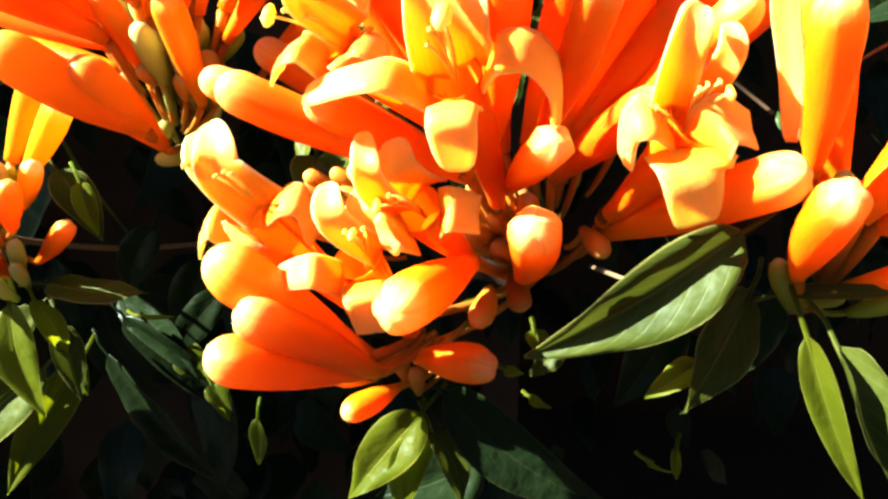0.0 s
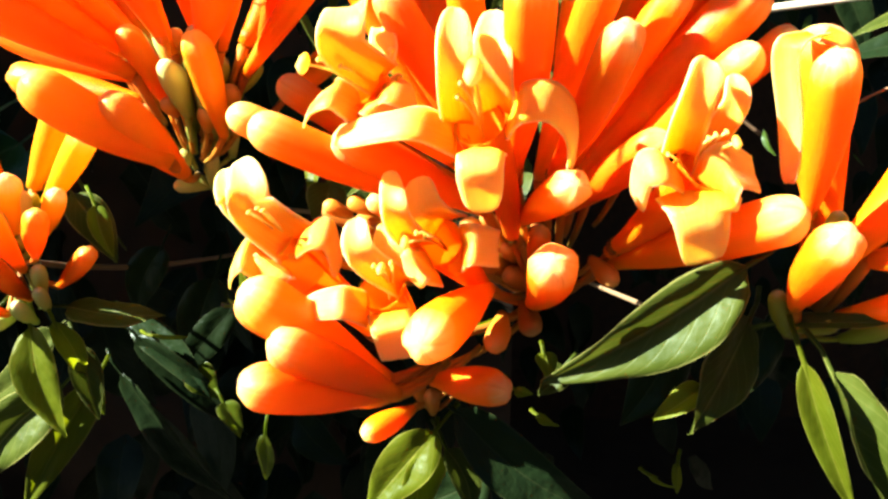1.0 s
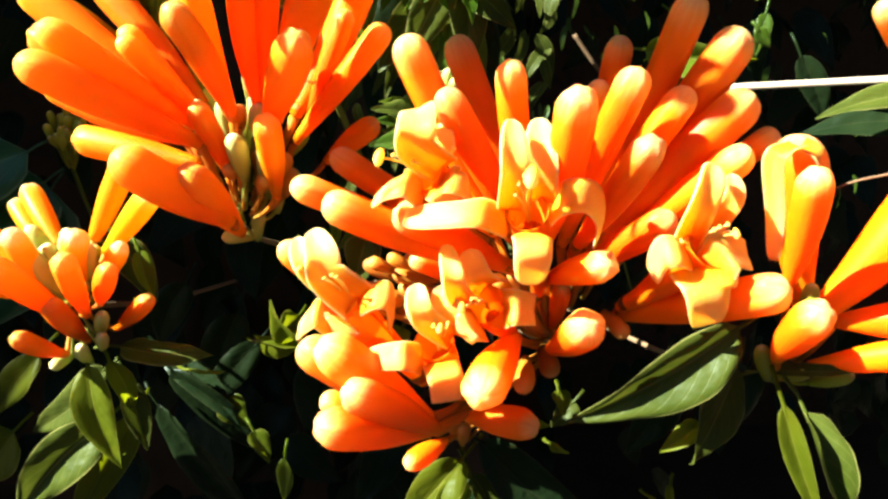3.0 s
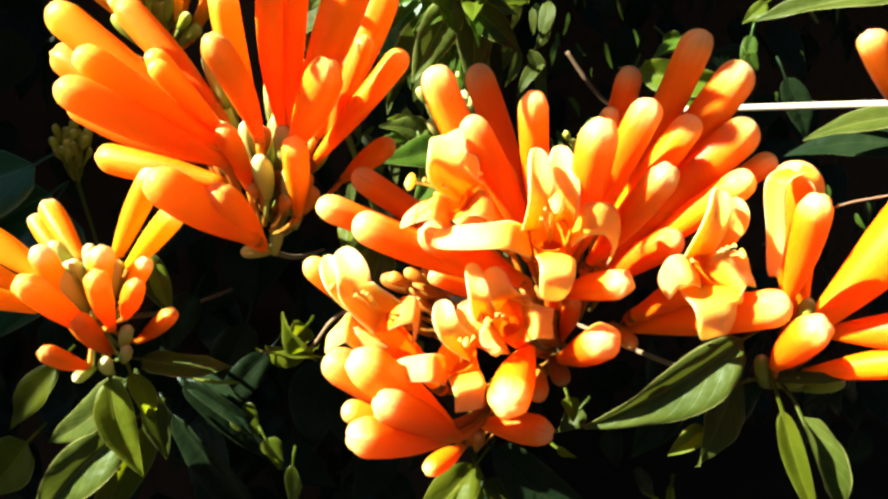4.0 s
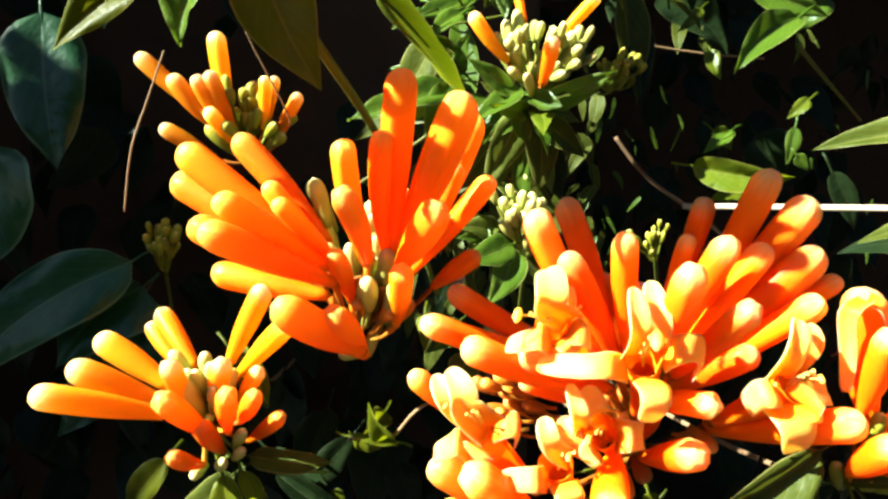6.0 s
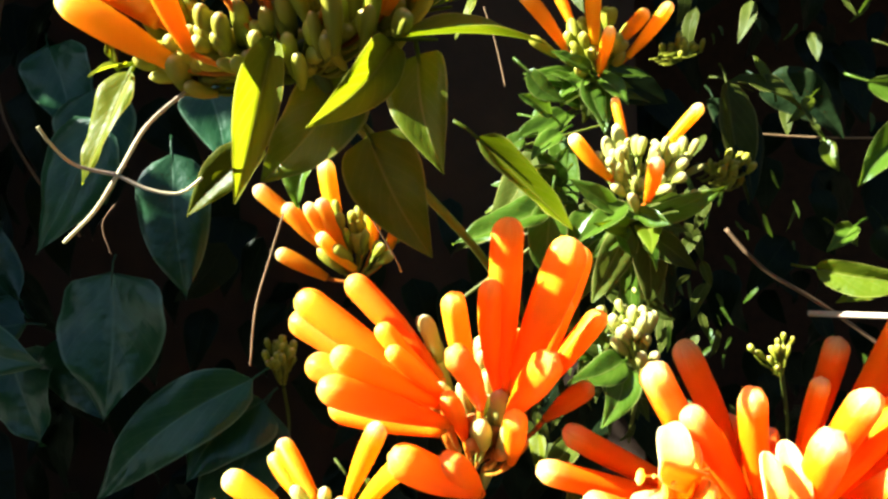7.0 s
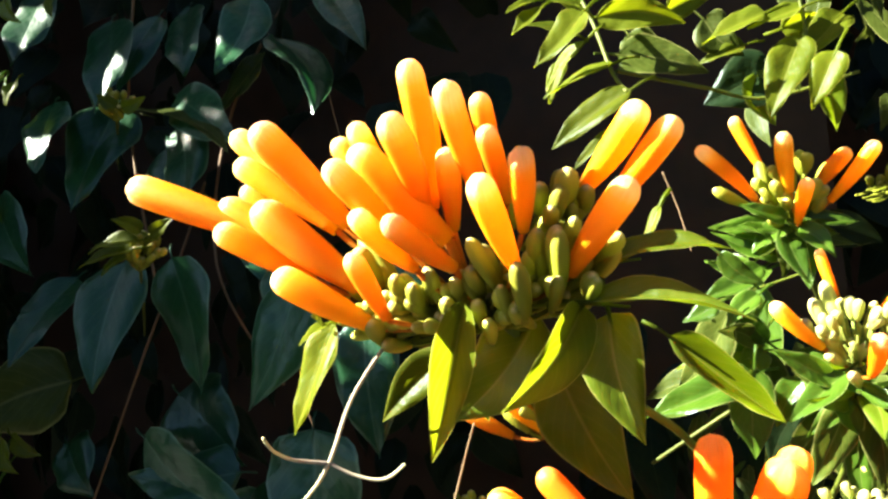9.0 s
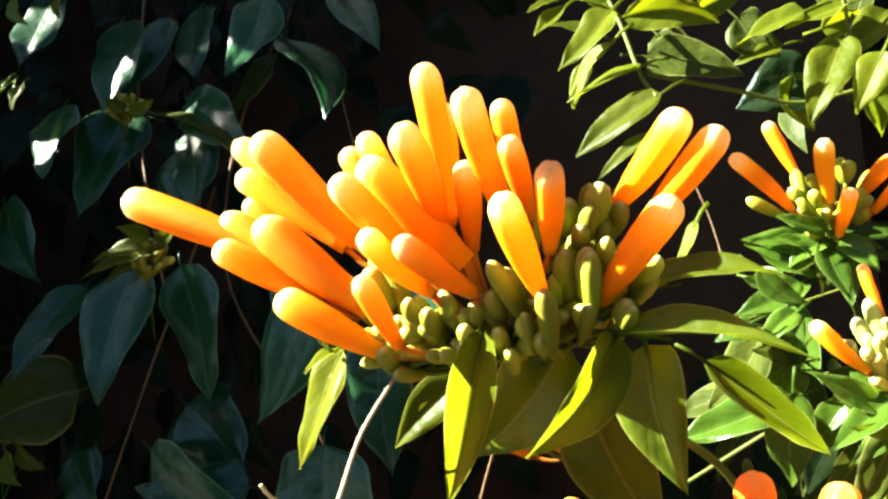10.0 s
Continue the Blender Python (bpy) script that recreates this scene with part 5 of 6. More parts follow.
leaf(cluster_back, (-0.0242, 0.3350, 1.4638), (-0.0573, 0.3300, 1.4817), 0.0163, FRESH, 30, .5, .1)

leaf(cluster_green, (-0.0131, 0.3000, 1.3251), (-0.0443, 0.2850, 1.3196), 0.0201, FRESH, 30, .4, .15)
leaf(cluster_green, (-0.0131, 0.3000, 1.3220), (-0.0291, 0.2800, 1.2967), 0.0200, FRESH, 10, .4, .15)
leaf(cluster_green, (-0.0157, 0.3100, 1.3266), (-0.0437, 0.3000, 1.3351), 0.0173, LEAF, 20, .4, .1)
leaf(cluster_green, (-0.0079, 0.3100, 1.3200), (0.0176, 0.3100, 1.3002), 0.0212, LEAF, 0, .4, .1)

leaf(right_vine, (0.1072, 0.4100, 1.4856), (0.1561, 0.4000, 1.4447), 0.0344, DEEP, 10, .5, .15)
leaf(right_vine, (0.0637, 0.3800, 1.4718), (0.0724, 0.3381, 1.4088), 0.0310, DEEP, -15, .5, .12)
leaf(right_vine, (0.1032, 0.2400, 1.4360), (0.0726, 0.2350, 1.4120), 0.0194, FRESH, 20, .9, .1)
leaf(right_vine, (0.0960, 0.3200, 1.3684), (0.1405, 0.2900, 1.3625), 0.0215, SUNNY, 20, .8, .2)
leaf(right_vine, (0.1249, 0.3200, 1.4681), (0.1652, 0.3100, 1.4515), 0.0160, FRESH, 40, .5, .1)
leaf(right_vine, (0.1507, 0.3400, 1.4889), (0.1815, 0.3300, 1.4689), 0.0219, LEAF, 10, .4, .1)
leaf(right_vine, (0.1290, 0.3400, 1.3897), (0.1073, 0.3300, 1.3769), 0.0112, FRESH, 50, .4, .1)
leaf(right_vine, (0.1701, 0.3400, 1.3923), (0.1666, 0.3400, 1.3695), 0.0091, FRESH, 20, .4, .1)
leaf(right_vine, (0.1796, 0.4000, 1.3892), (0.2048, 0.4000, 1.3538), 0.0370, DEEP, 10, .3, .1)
leaf(right_vine, (0.1817, 0.3400, 1.4710), (0.1625, 0.3400, 1.4486), 0.0223, FRESH, 20, .4, .1)
leaf(right_vine, (0.1321, 0.1700, 1.3863), (0.0847, 0.1950, 1.3772), 0.0161, LEAF, 20, .9, .08)
leaf(right_vine, (0.1760, 0.2200, 1.3461), (0.1350, 0.2300, 1.3359), 0.0129, LEAF, 35, .5, .1)
leaf(right_vine, (0.1684, 0.3000, 1.3660), (0.1864, 0.3000, 1.3327), 0.0140, DEEP, 20, .4, .1)
leaf(right_vine, (0.1897, 0.2300, 1.3336), (0.1401, 0.2500, 1.3285), 0.0178, DEEP, 30, .3, .1)
leaf(right_vine, (0.1337, 0.2800, 1.3751), (0.1409, 0.2800, 1.3670), 0.0065, FRESH, 20, .3, .1)
leaf(right_vine, (0.0648, 0.3600, 1.4781), (0.0769, 0.3500, 1.4051), 0.0309, LEAF, -25, 0.5, 0.15)
leaf(right_vine, (0.0702, 0.3700, 1.4798), (0.1141, 0.3500, 1.4544), 0.0245, LEAF, -40, 0.6, 0.2)
leaf(right_vine, (-0.0099, 0.3600, 1.3644), (0.0295, 0.3500, 1.3375), 0.0267, LEAF, -10, 0.5, 0.15)
leaf(right_vine, (-0.0353, 0.3300, 1.4599), (-0.0677, 0.3200, 1.4475), 0.0172, FRESH, 30, 0.6, 0.1)
leaf(right_vine, (-0.0469, 0.3100, 1.4079), (-0.1016, 0.3000, 1.3922), 0.0254, FRESH, 35, 0.7, 0.12)

leaf(upper_vine, (-0.0907, 0.2700, 1.5487), (-0.1316, 0.2750, 1.5281), 0.0187, YOUNG, 25, .45, .08)
leaf(upper_vine, (-0.0966, 0.2700, 1.5321), (-0.1215, 0.2700, 1.5154), 0.0084, YOUNG, 30, .5, .08)
leaf(upper_vine, (-0.1069, 0.2400, 1.5783), (-0.1304, 0.2350, 1.5575), 0.0179, YOUNG, 25, .5, .1)
leaf(upper_vine, (-0.0971, 0.2800, 1.5653), (-0.1337, 0.2850, 1.5573), 0.0130, YOUNG, 50, .6, .1)
leaf(upper_vine, (-0.1093, 0.2700, 1.5750), (-0.1316, 0.2800, 1.5582), 0.0110, YOUNG, 40, .6, .1)
leaf(upper_vine, (-0.0953, 0.3000, 1.5748), (-0.0527, 0.3000, 1.5592), 0.0239, LEAF, -10, .3, .1)
leaf(upper_vine, (-0.1036, 0.2900, 1.5926), (-0.0622, 0.2900, 1.5813), 0.0176, YOUNG, 30, .5, .1)
leaf(upper_vine, (-0.0888, 0.3100, 1.5880), (-0.0752, 0.3100, 1.5655), 0.0187, LEAF, 20, .4, .1)
leaf(upper_vine, (-0.0084, 0.3100, 1.5718), (-0.0285, 0.3000, 1.5323), 0.0230, YOUNG, 15, .5, .1)
leaf(upper_vine, (-0.0233, 0.3100, 1.5856), (-0.0536, 0.3100, 1.5767), 0.0167, YOUNG, 30, .5, .1)
leaf(upper_vine, (-0.0046, 0.3100, 1.5856), (-0.0322, 0.3100, 1.5807), 0.0147, YOUNG, 40, .5, .1)
leaf(upper_vine, (-0.0149, 0.3400, 1.5656), (-0.0533, 0.3400, 1.5518), 0.0347, DEEP, 0, .3, .1)
leaf(upper_vine, (0.0033, 0.3000, 1.5586), (-0.0104, 0.3000, 1.5332), 0.0167, YOUNG, 20, .4, .1)
leaf(upper_vine, (0.0131, 0.3200, 1.5815), (-0.0095, 0.3100, 1.5615), 0.0204, YOUNG, 20, .5, .1)
leaf(upper_vine, (-0.0497, 0.3300, 1.5955), (-0.0313, 0.3300, 1.5716), 0.0222, LEAF, 10, .4, .1)
leaf(upper_vine, (-0.1274, 0.2700, 1.5957), (-0.1425, 0.2600, 1.5823), 0.0115, YOUNG, 30, .5, .1)
leaf(upper_vine, (-0.1097, 0.2600, 1.5882), (-0.1254, 0.2600, 1.6018), 0.0139, YOUNG, 30, .5, .1)
leaf(upper_vine, (-0.0858, 0.2000, 1.4878), (-0.0945, 0.2000, 1.4726), 0.0063, YOUNG, 50, .5, .05)

for base, tip in (
        ((-0.612, 0.398, 1.682), (-0.616, 0.385, 1.662)), ((-0.606, 0.400, 1.680), (-0.598, 0.390, 1.664)), ((-0.620, 0.402, 1.678), (-0.628, 0.390, 1.660)),
        ((-0.625, 0.398, 1.572), (-0.621, 0.386, 1.552)), ((-0.620, 0.400, 1.568), (-0.611, 0.390, 1.554)), ((-0.630, 0.402, 1.560), (-0.634, 0.392, 1.540)),
        ((-0.640, 0.398, 1.366), (-0.634, 0.384, 1.340)), ((-0.630, 0.400, 1.362), (-0.618, 0.388, 1.346)), ((-0.645, 0.402, 1.352), (-0.636, 0.390, 1.326)), ((-0.626, 0.396, 1.348), (-0.630, 0.384, 1.326))):
    leaf(hanging_vine, base, tip, 0.0085, FRESH, 30, .4, .1)
leaf(hanging_vine, (-0.5095, 0.3650, 1.4977), (-0.5100, 0.3000, 1.4420), 0.0374, DARK, -15, .35, .1)
leaf(hanging_vine, (-0.4643, 0.3650, 1.5062), (-0.4639, 0.3200, 1.4175), 0.0529, DARK, -10, .35, .1)
leaf(hanging_vine, (-0.4432, 0.3900, 1.5071), (-0.4201, 0.3770, 1.4018), 0.0571, DARK, 12, .35, .1)
leaf(hanging_vine, (-0.3256, 0.3700, 1.4760), (-0.3710, 0.3620, 1.3918), 0.0557, DARK, 10, .3, .08)
leaf(hanging_vine, (-0.5195, 0.4300, 1.6472), (-0.5250, 0.3750, 1.5559), 0.0610, DARK, -20, .4, .12)
leaf(hanging_vine, (-0.5555, 0.4000, 1.6500), (-0.5275, 0.3450, 1.5833), 0.0417, DARK, -10, .35, .1)
leaf(hanging_vine, (-0.3391, 0.3900, 1.6608), (-0.2816, 0.3350, 1.5906), 0.0426, DARK, -58, .6, .12)
leaf(hanging_vine, (-0.4889, 0.4100, 1.6354), (-0.3649, 0.3600, 1.5838), 0.0285, LEAF, -65, .4, .15)
leaf(hanging_vine, (-0.4569, 0.4300, 1.6464), (-0.3727, 0.3750, 1.5864), 0.0439, DARK, -10, .3, .1)
leaf(hanging_vine, (-0.4593, 0.4300, 1.6182), (-0.4248, 0.3750, 1.5398), 0.0469, DARK, 5, .3, .1)
leaf(hanging_vine, (-0.4584, 0.4600, 1.7346), (-0.4346, 0.4050, 1.6570), 0.0443, DARK, 5, .35, .1)
leaf(hanging_vine, (-0.3958, 0.4600, 1.7311), (-0.4026, 0.4050, 1.6534), 0.0431, DARK, -20, .4, .1)
leaf(hanging_vine, (-0.5791, 0.4200, 1.7583), (-0.5656, 0.3650, 1.6769), 0.0475, DARK, -10, .35, .1)
leaf(hanging_vine, (-0.5264, 0.4400, 1.7290), (-0.5075, 0.3850, 1.6354), 0.0528, DARK, 0, .3, .1)
leaf(hanging_vine, (-0.4993, 0.4700, 1.7391), (-0.5059, 0.4150, 1.6584), 0.0364, DARK, -15, .3, .1)
leaf(hanging_vine, (-0.3202, 0.4400, 1.7161), (-0.2657, 0.3850, 1.6412), 0.0326, DARK, -30, .5, .1)
leaf(hanging_vine, (-0.3923, 0.4700, 1.6844), (-0.4438, 0.4600, 1.6338), 0.0360, LEAF, 25, .3, .1)
leaf(hanging_vine, (-0.6247, 0.4000, 1.5745), (-0.5745, 0.3800, 1.5051), 0.0525, DARK, 10, .3, .1)
leaf(hanging_vine, (-0.5367, 0.3800, 1.4180), (-0.6316, 0.3600, 1.3897), 0.0744, LEAF, 5, .3, .1)
leaf(hanging_vine, (-0.4541, 0.4000, 1.4005), (-0.3900, 0.3800, 1.3486), 0.0654, DARK, 0, .3, .1)
leaf(hanging_vine, (-0.3903, 0.3800, 1.3446), (-0.4726, 0.3600, 1.3505), 0.0496, DARK, 30, .35, .1)
leaf(hanging_vine, (-0.5674, 0.4000, 1.3653), (-0.5275, 0.3800, 1.3271), 0.0499, DARK, 0, .3, .1)
leaf(hanging_vine, (-0.2749, 0.3600, 1.4507), (-0.2671, 0.3457, 1.3608), 0.0473, DARK, -5, .35, .1)
leaf(hanging_vine, (-0.3181, 0.3600, 1.3780), (-0.3216, 0.3400, 1.2881), 0.0783, DARK, 8, .25, .06)
leaf(hanging_vine, (-0.2319, 0.3580, 1.3076), (-0.3355, 0.3380, 1.2358), 0.0460, DARK, 5, .45, .2)
leaf(hanging_vine, (-0.4638, 0.3700, 1.3747), (-0.3652, 0.3500, 1.3208), 0.0552, DARK, 15, .3, .1)
leaf(hanging_vine, (-0.2297, 0.3700, 1.2901), (-0.2771, 0.3500, 1.2451), 0.0532, DARK, 10, .3, .1)
leaf(hanging_vine, (-0.2320, 0.3800, 1.2843), (-0.2836, 0.3600, 1.1973), 0.0571, DARK, 0, .3, .1)
leaf(hanging_vine, (-0.4495, 0.4200, 1.3782), (-0.4495, 0.4000, 1.3138), 0.0573, DARK, 0, .3, .1)
leaf(hanging_vine, (-0.3852, 0.4200, 1.5360), (-0.3609, 0.4000, 1.4699), 0.0508, DARK, 0, .3, .1)
leaf(hanging_vine, (-0.4618, 0.4200, 1.6022), (-0.4379, 0.4000, 1.5411), 0.0469, DARK, 0, .3, .1)
leaf(hanging_vine, (-0.4316, 0.4200, 1.3165), (-0.4011, 0.4000, 1.2537), 0.0617, DARK, 0, .3, .1)
leaf(hanging_vine, (-0.3442, 0.4000, 1.4999), (-0.3319, 0.3800, 1.4227), 0.0524, DARK, -10, .35, .1)
leaf(hanging_vine, (-0.2566, 0.3700, 1.4987), (-0.2389, 0.3500, 1.4422), 0.0415, DARK, 0, .3, .1)
leaf(hanging_vine, (-0.3844, 0.4200, 1.3326), (-0.3546, 0.4000, 1.2727), 0.0593, DARK, 0, .3, .1)

leaf(cluster_low, (-0.1885, 0.2647, 1.2246), (-0.2119, 0.2650, 1.1942), 0.0163, YOUNG, 15, .5, .1)
leaf(cluster_low, (-0.1521, 0.2450, 1.2256), (-0.1982, 0.2650, 1.1872), 0.0177, LEAF, 20, .55, .12)
leaf(cluster_low, (-0.1549, 0.2336, 1.2308), (-0.1406, 0.2216, 1.1922), 0.0158, YOUNG, -10, .5, .1)
leaf(cluster_low, (-0.1471, 0.2350, 1.2321), (-0.1414, 0.2400, 1.2052), 0.0093, YOUNG, -20, .5, .1)
leaf(cluster_low, (-0.1448, 0.2450, 1.2189), (-0.1338, 0.2350, 1.1934), 0.0122, LEAF, -40, .5, .15)
leaf(cluster_low, (-0.1559, 0.2500, 1.1995), (-0.1936, 0.2400, 1.1579), 0.0253, LEAF, -5, .6, .12)
leaf(cluster_low, (-0.1444, 0.2400, 1.2364), (-0.1061, 0.2350, 1.2350), 0.0152, LEAF, -60, .3, .05)
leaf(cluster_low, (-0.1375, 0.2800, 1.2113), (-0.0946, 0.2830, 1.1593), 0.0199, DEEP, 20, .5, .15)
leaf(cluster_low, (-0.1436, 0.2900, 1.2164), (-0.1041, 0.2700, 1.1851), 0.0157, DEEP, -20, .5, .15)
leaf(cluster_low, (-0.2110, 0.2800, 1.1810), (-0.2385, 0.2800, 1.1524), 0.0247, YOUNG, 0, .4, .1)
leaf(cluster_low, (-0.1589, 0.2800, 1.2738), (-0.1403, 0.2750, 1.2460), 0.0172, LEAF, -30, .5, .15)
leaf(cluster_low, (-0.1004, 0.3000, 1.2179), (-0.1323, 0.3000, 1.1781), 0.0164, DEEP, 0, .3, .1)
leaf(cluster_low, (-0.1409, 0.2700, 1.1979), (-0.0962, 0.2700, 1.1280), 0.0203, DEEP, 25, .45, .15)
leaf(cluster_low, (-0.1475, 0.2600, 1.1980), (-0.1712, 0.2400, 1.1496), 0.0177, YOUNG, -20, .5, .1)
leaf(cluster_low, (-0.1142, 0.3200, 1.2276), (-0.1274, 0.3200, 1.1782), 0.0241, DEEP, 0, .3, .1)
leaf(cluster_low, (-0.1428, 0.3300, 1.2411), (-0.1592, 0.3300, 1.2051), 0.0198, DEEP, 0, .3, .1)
leaf(cluster_low, (-0.1006, 0.3050, 1.2164), (-0.0773, 0.2900, 1.2189), 0.0187, YOUNG, 35, .5, .5)
leaf(cluster_low, (-0.0815, 0.3100, 1.2288), (-0.0913, 0.3000, 1.2180), 0.0150, YOUNG, -20, .4, .5)

leaf(cluster_main, (0.0673, 0.1501, 1.2723), (0.0195, 0.1560, 1.2386), 0.0235, LEAF, -4, .9, .12)
leaf(cluster_main, (0.0792, 0.1700, 1.2527), (0.0581, 0.1500, 1.2283), 0.0176, LEAF, -10, .4, .1)
leaf(cluster_main, (0.0636, 0.1600, 1.2372), (0.0495, 0.1570, 1.2295), 0.0079, YOUNG, 45, .6, .1)
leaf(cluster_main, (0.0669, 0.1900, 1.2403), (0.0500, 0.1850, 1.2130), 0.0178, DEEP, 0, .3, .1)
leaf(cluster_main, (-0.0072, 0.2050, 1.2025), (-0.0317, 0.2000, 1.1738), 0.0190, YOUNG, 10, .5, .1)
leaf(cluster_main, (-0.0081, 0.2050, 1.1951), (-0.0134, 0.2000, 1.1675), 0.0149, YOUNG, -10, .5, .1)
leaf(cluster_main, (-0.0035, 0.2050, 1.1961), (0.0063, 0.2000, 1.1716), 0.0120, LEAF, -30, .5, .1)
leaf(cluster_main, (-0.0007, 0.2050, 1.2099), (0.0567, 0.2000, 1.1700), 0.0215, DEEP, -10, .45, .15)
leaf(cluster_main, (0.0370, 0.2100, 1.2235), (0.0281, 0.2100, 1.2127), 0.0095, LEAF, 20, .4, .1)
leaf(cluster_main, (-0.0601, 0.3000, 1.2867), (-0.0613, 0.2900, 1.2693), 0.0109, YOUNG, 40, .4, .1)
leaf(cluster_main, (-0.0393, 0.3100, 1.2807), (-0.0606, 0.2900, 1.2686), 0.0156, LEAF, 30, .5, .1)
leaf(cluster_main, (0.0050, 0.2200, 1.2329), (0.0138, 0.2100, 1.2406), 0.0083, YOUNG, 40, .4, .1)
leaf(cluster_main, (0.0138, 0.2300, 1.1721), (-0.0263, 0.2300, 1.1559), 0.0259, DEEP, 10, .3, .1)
leaf(cluster_main, (-0.0448, 0.2400, 1.2827), (-0.0495, 0.2400, 1.2648), 0.0157, LEAF, 0, .4, .1)
leaf(cluster_main, (-0.0300, 0.2300, 1.2471), (-0.0333, 0.2200, 1.2430), 0.0081, YOUNG, 0, .4, .1)
leaf(cluster_main, (0.0277, 0.2000, 1.2323), (0.0290, 0.1950, 1.2242), 0.0067, YOUNG, 0, .4, .1)

leaf(cluster_side, (0.0839, 0.1500, 1.2478), (0.0957, 0.1400, 1.2108), 0.0087, YOUNG, 30, .9, .08)
leaf(cluster_side, (0.0913, 0.1500, 1.2451), (0.1032, 0.1350, 1.2126), 0.0172, LEAF, -25, 1.0, .1)
leaf(cluster_side, (0.0850, 0.1600, 1.2548), (0.1053, 0.1500, 1.2589), 0.0067, LEAF, -60, .4, .1)
leaf(cluster_side, (0.0894, 0.1800, 1.2491), (0.0733, 0.1700, 1.2269), 0.0154, DEEP, 0, .3, .1)

leaf(cluster_budding, (-0.0048, 0.3050, 1.3980), (-0.0294, 0.2950, 1.3807), 0.0103, FRESH, 10, .4, 0.20)
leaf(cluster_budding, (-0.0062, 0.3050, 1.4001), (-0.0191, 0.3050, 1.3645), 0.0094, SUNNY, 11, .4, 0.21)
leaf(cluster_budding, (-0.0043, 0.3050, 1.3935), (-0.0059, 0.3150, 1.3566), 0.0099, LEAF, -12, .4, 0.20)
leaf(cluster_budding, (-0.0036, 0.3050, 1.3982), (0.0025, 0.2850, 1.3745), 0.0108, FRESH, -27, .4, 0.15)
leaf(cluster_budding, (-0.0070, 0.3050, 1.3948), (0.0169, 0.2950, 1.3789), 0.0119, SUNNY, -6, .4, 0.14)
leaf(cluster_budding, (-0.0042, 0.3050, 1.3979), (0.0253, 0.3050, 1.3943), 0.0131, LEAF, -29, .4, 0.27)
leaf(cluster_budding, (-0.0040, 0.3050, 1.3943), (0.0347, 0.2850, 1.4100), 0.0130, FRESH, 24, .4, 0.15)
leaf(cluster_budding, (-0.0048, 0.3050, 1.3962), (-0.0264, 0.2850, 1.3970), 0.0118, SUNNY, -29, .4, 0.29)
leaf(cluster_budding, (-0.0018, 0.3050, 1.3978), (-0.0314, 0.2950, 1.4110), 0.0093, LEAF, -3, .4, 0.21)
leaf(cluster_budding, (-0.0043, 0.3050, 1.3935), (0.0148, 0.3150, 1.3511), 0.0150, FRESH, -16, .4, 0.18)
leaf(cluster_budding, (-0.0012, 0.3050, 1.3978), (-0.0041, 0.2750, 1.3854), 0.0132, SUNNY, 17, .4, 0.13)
leaf(cluster_budding, (-0.0042, 0.3050, 1.3982), (0.0086, 0.2750, 1.4035), 0.0093, LEAF, -30, .4, 0.11)
leaf(cluster_budding, (-0.0009, 0.3050, 1.3981), (-0.0365, 0.3150, 1.3842), 0.0150, FRESH, 28, .4, 0.23)

leaf(shoot_behind, (-0.0350, 0.3400, 1.4195), (-0.0595, 0.3300, 1.4413), 0.0123, FRESH, -15, .4, 0.11)
leaf(shoot_behind, (-0.0403, 0.3400, 1.4165), (-0.0492, 0.3300, 1.3983), 0.0160, SUNNY, -5, .4, 0.14)
leaf(shoot_behind, (-0.0380, 0.3400, 1.4154), (-0.0353, 0.3400, 1.3793), 0.0177, LEAF, 1, .4, 0.23)
leaf(shoot_behind, (-0.0402, 0.3400, 1.4197), (-0.0783, 0.3400, 1.4201), 0.0122, FRESH, -33, .4, 0.24)
leaf(shoot_behind, (-0.0397, 0.3400, 1.4151), (-0.0837, 0.3500, 1.4105), 0.0180, SUNNY, 38, .4, 0.27)
leaf(shoot_behind, (-0.0412, 0.3400, 1.4198), (-0.0592, 0.3200, 1.4287), 0.0126, LEAF, -3, .4, 0.19)
leaf(shoot_behind, (-0.0418, 0.3400, 1.4195), (-0.0326, 0.3400, 1.4432), 0.0118, FRESH, -4, .4, 0.25)
leaf(shoot_behind, (-0.0388, 0.3400, 1.4229), (-0.0666, 0.3500, 1.3901), 0.0150, SUNNY, -4, .4, 0.16)

leaf(cluster_back, (-0.0238, 0.3350, 1.4721), (-0.0428, 0.3250, 1.4843), 0.0153, FRESH, 39, .4, 0.24)
leaf(cluster_back, (-0.0243, 0.3350, 1.4768), (-0.0388, 0.3250, 1.4640), 0.0128, SUNNY, 16, .4, 0.16)
leaf(cluster_back, (-0.0224, 0.3350, 1.4758), (-0.0266, 0.3250, 1.4541), 0.0125, LEAF, 2, .4, 0.21)
leaf(cluster_back, (-0.0214, 0.3350, 1.4792), (-0.0147, 0.3150, 1.4507), 0.0154, FRESH, -19, .4, 0.17)
leaf(cluster_back, (-0.0214, 0.3350, 1.4767), (0.0043, 0.3350, 1.4745), 0.0172, SUNNY, -28, .4, 0.19)
leaf(cluster_back, (-0.0231, 0.3350, 1.4755), (0.0162, 0.3450, 1.4675), 0.0131, LEAF, -26, .4, 0.11)
leaf(cluster_back, (-0.0247, 0.3350, 1.4724), (-0.0451, 0.3350, 1.4753), 0.0126, FRESH, 36, .4, 0.24)

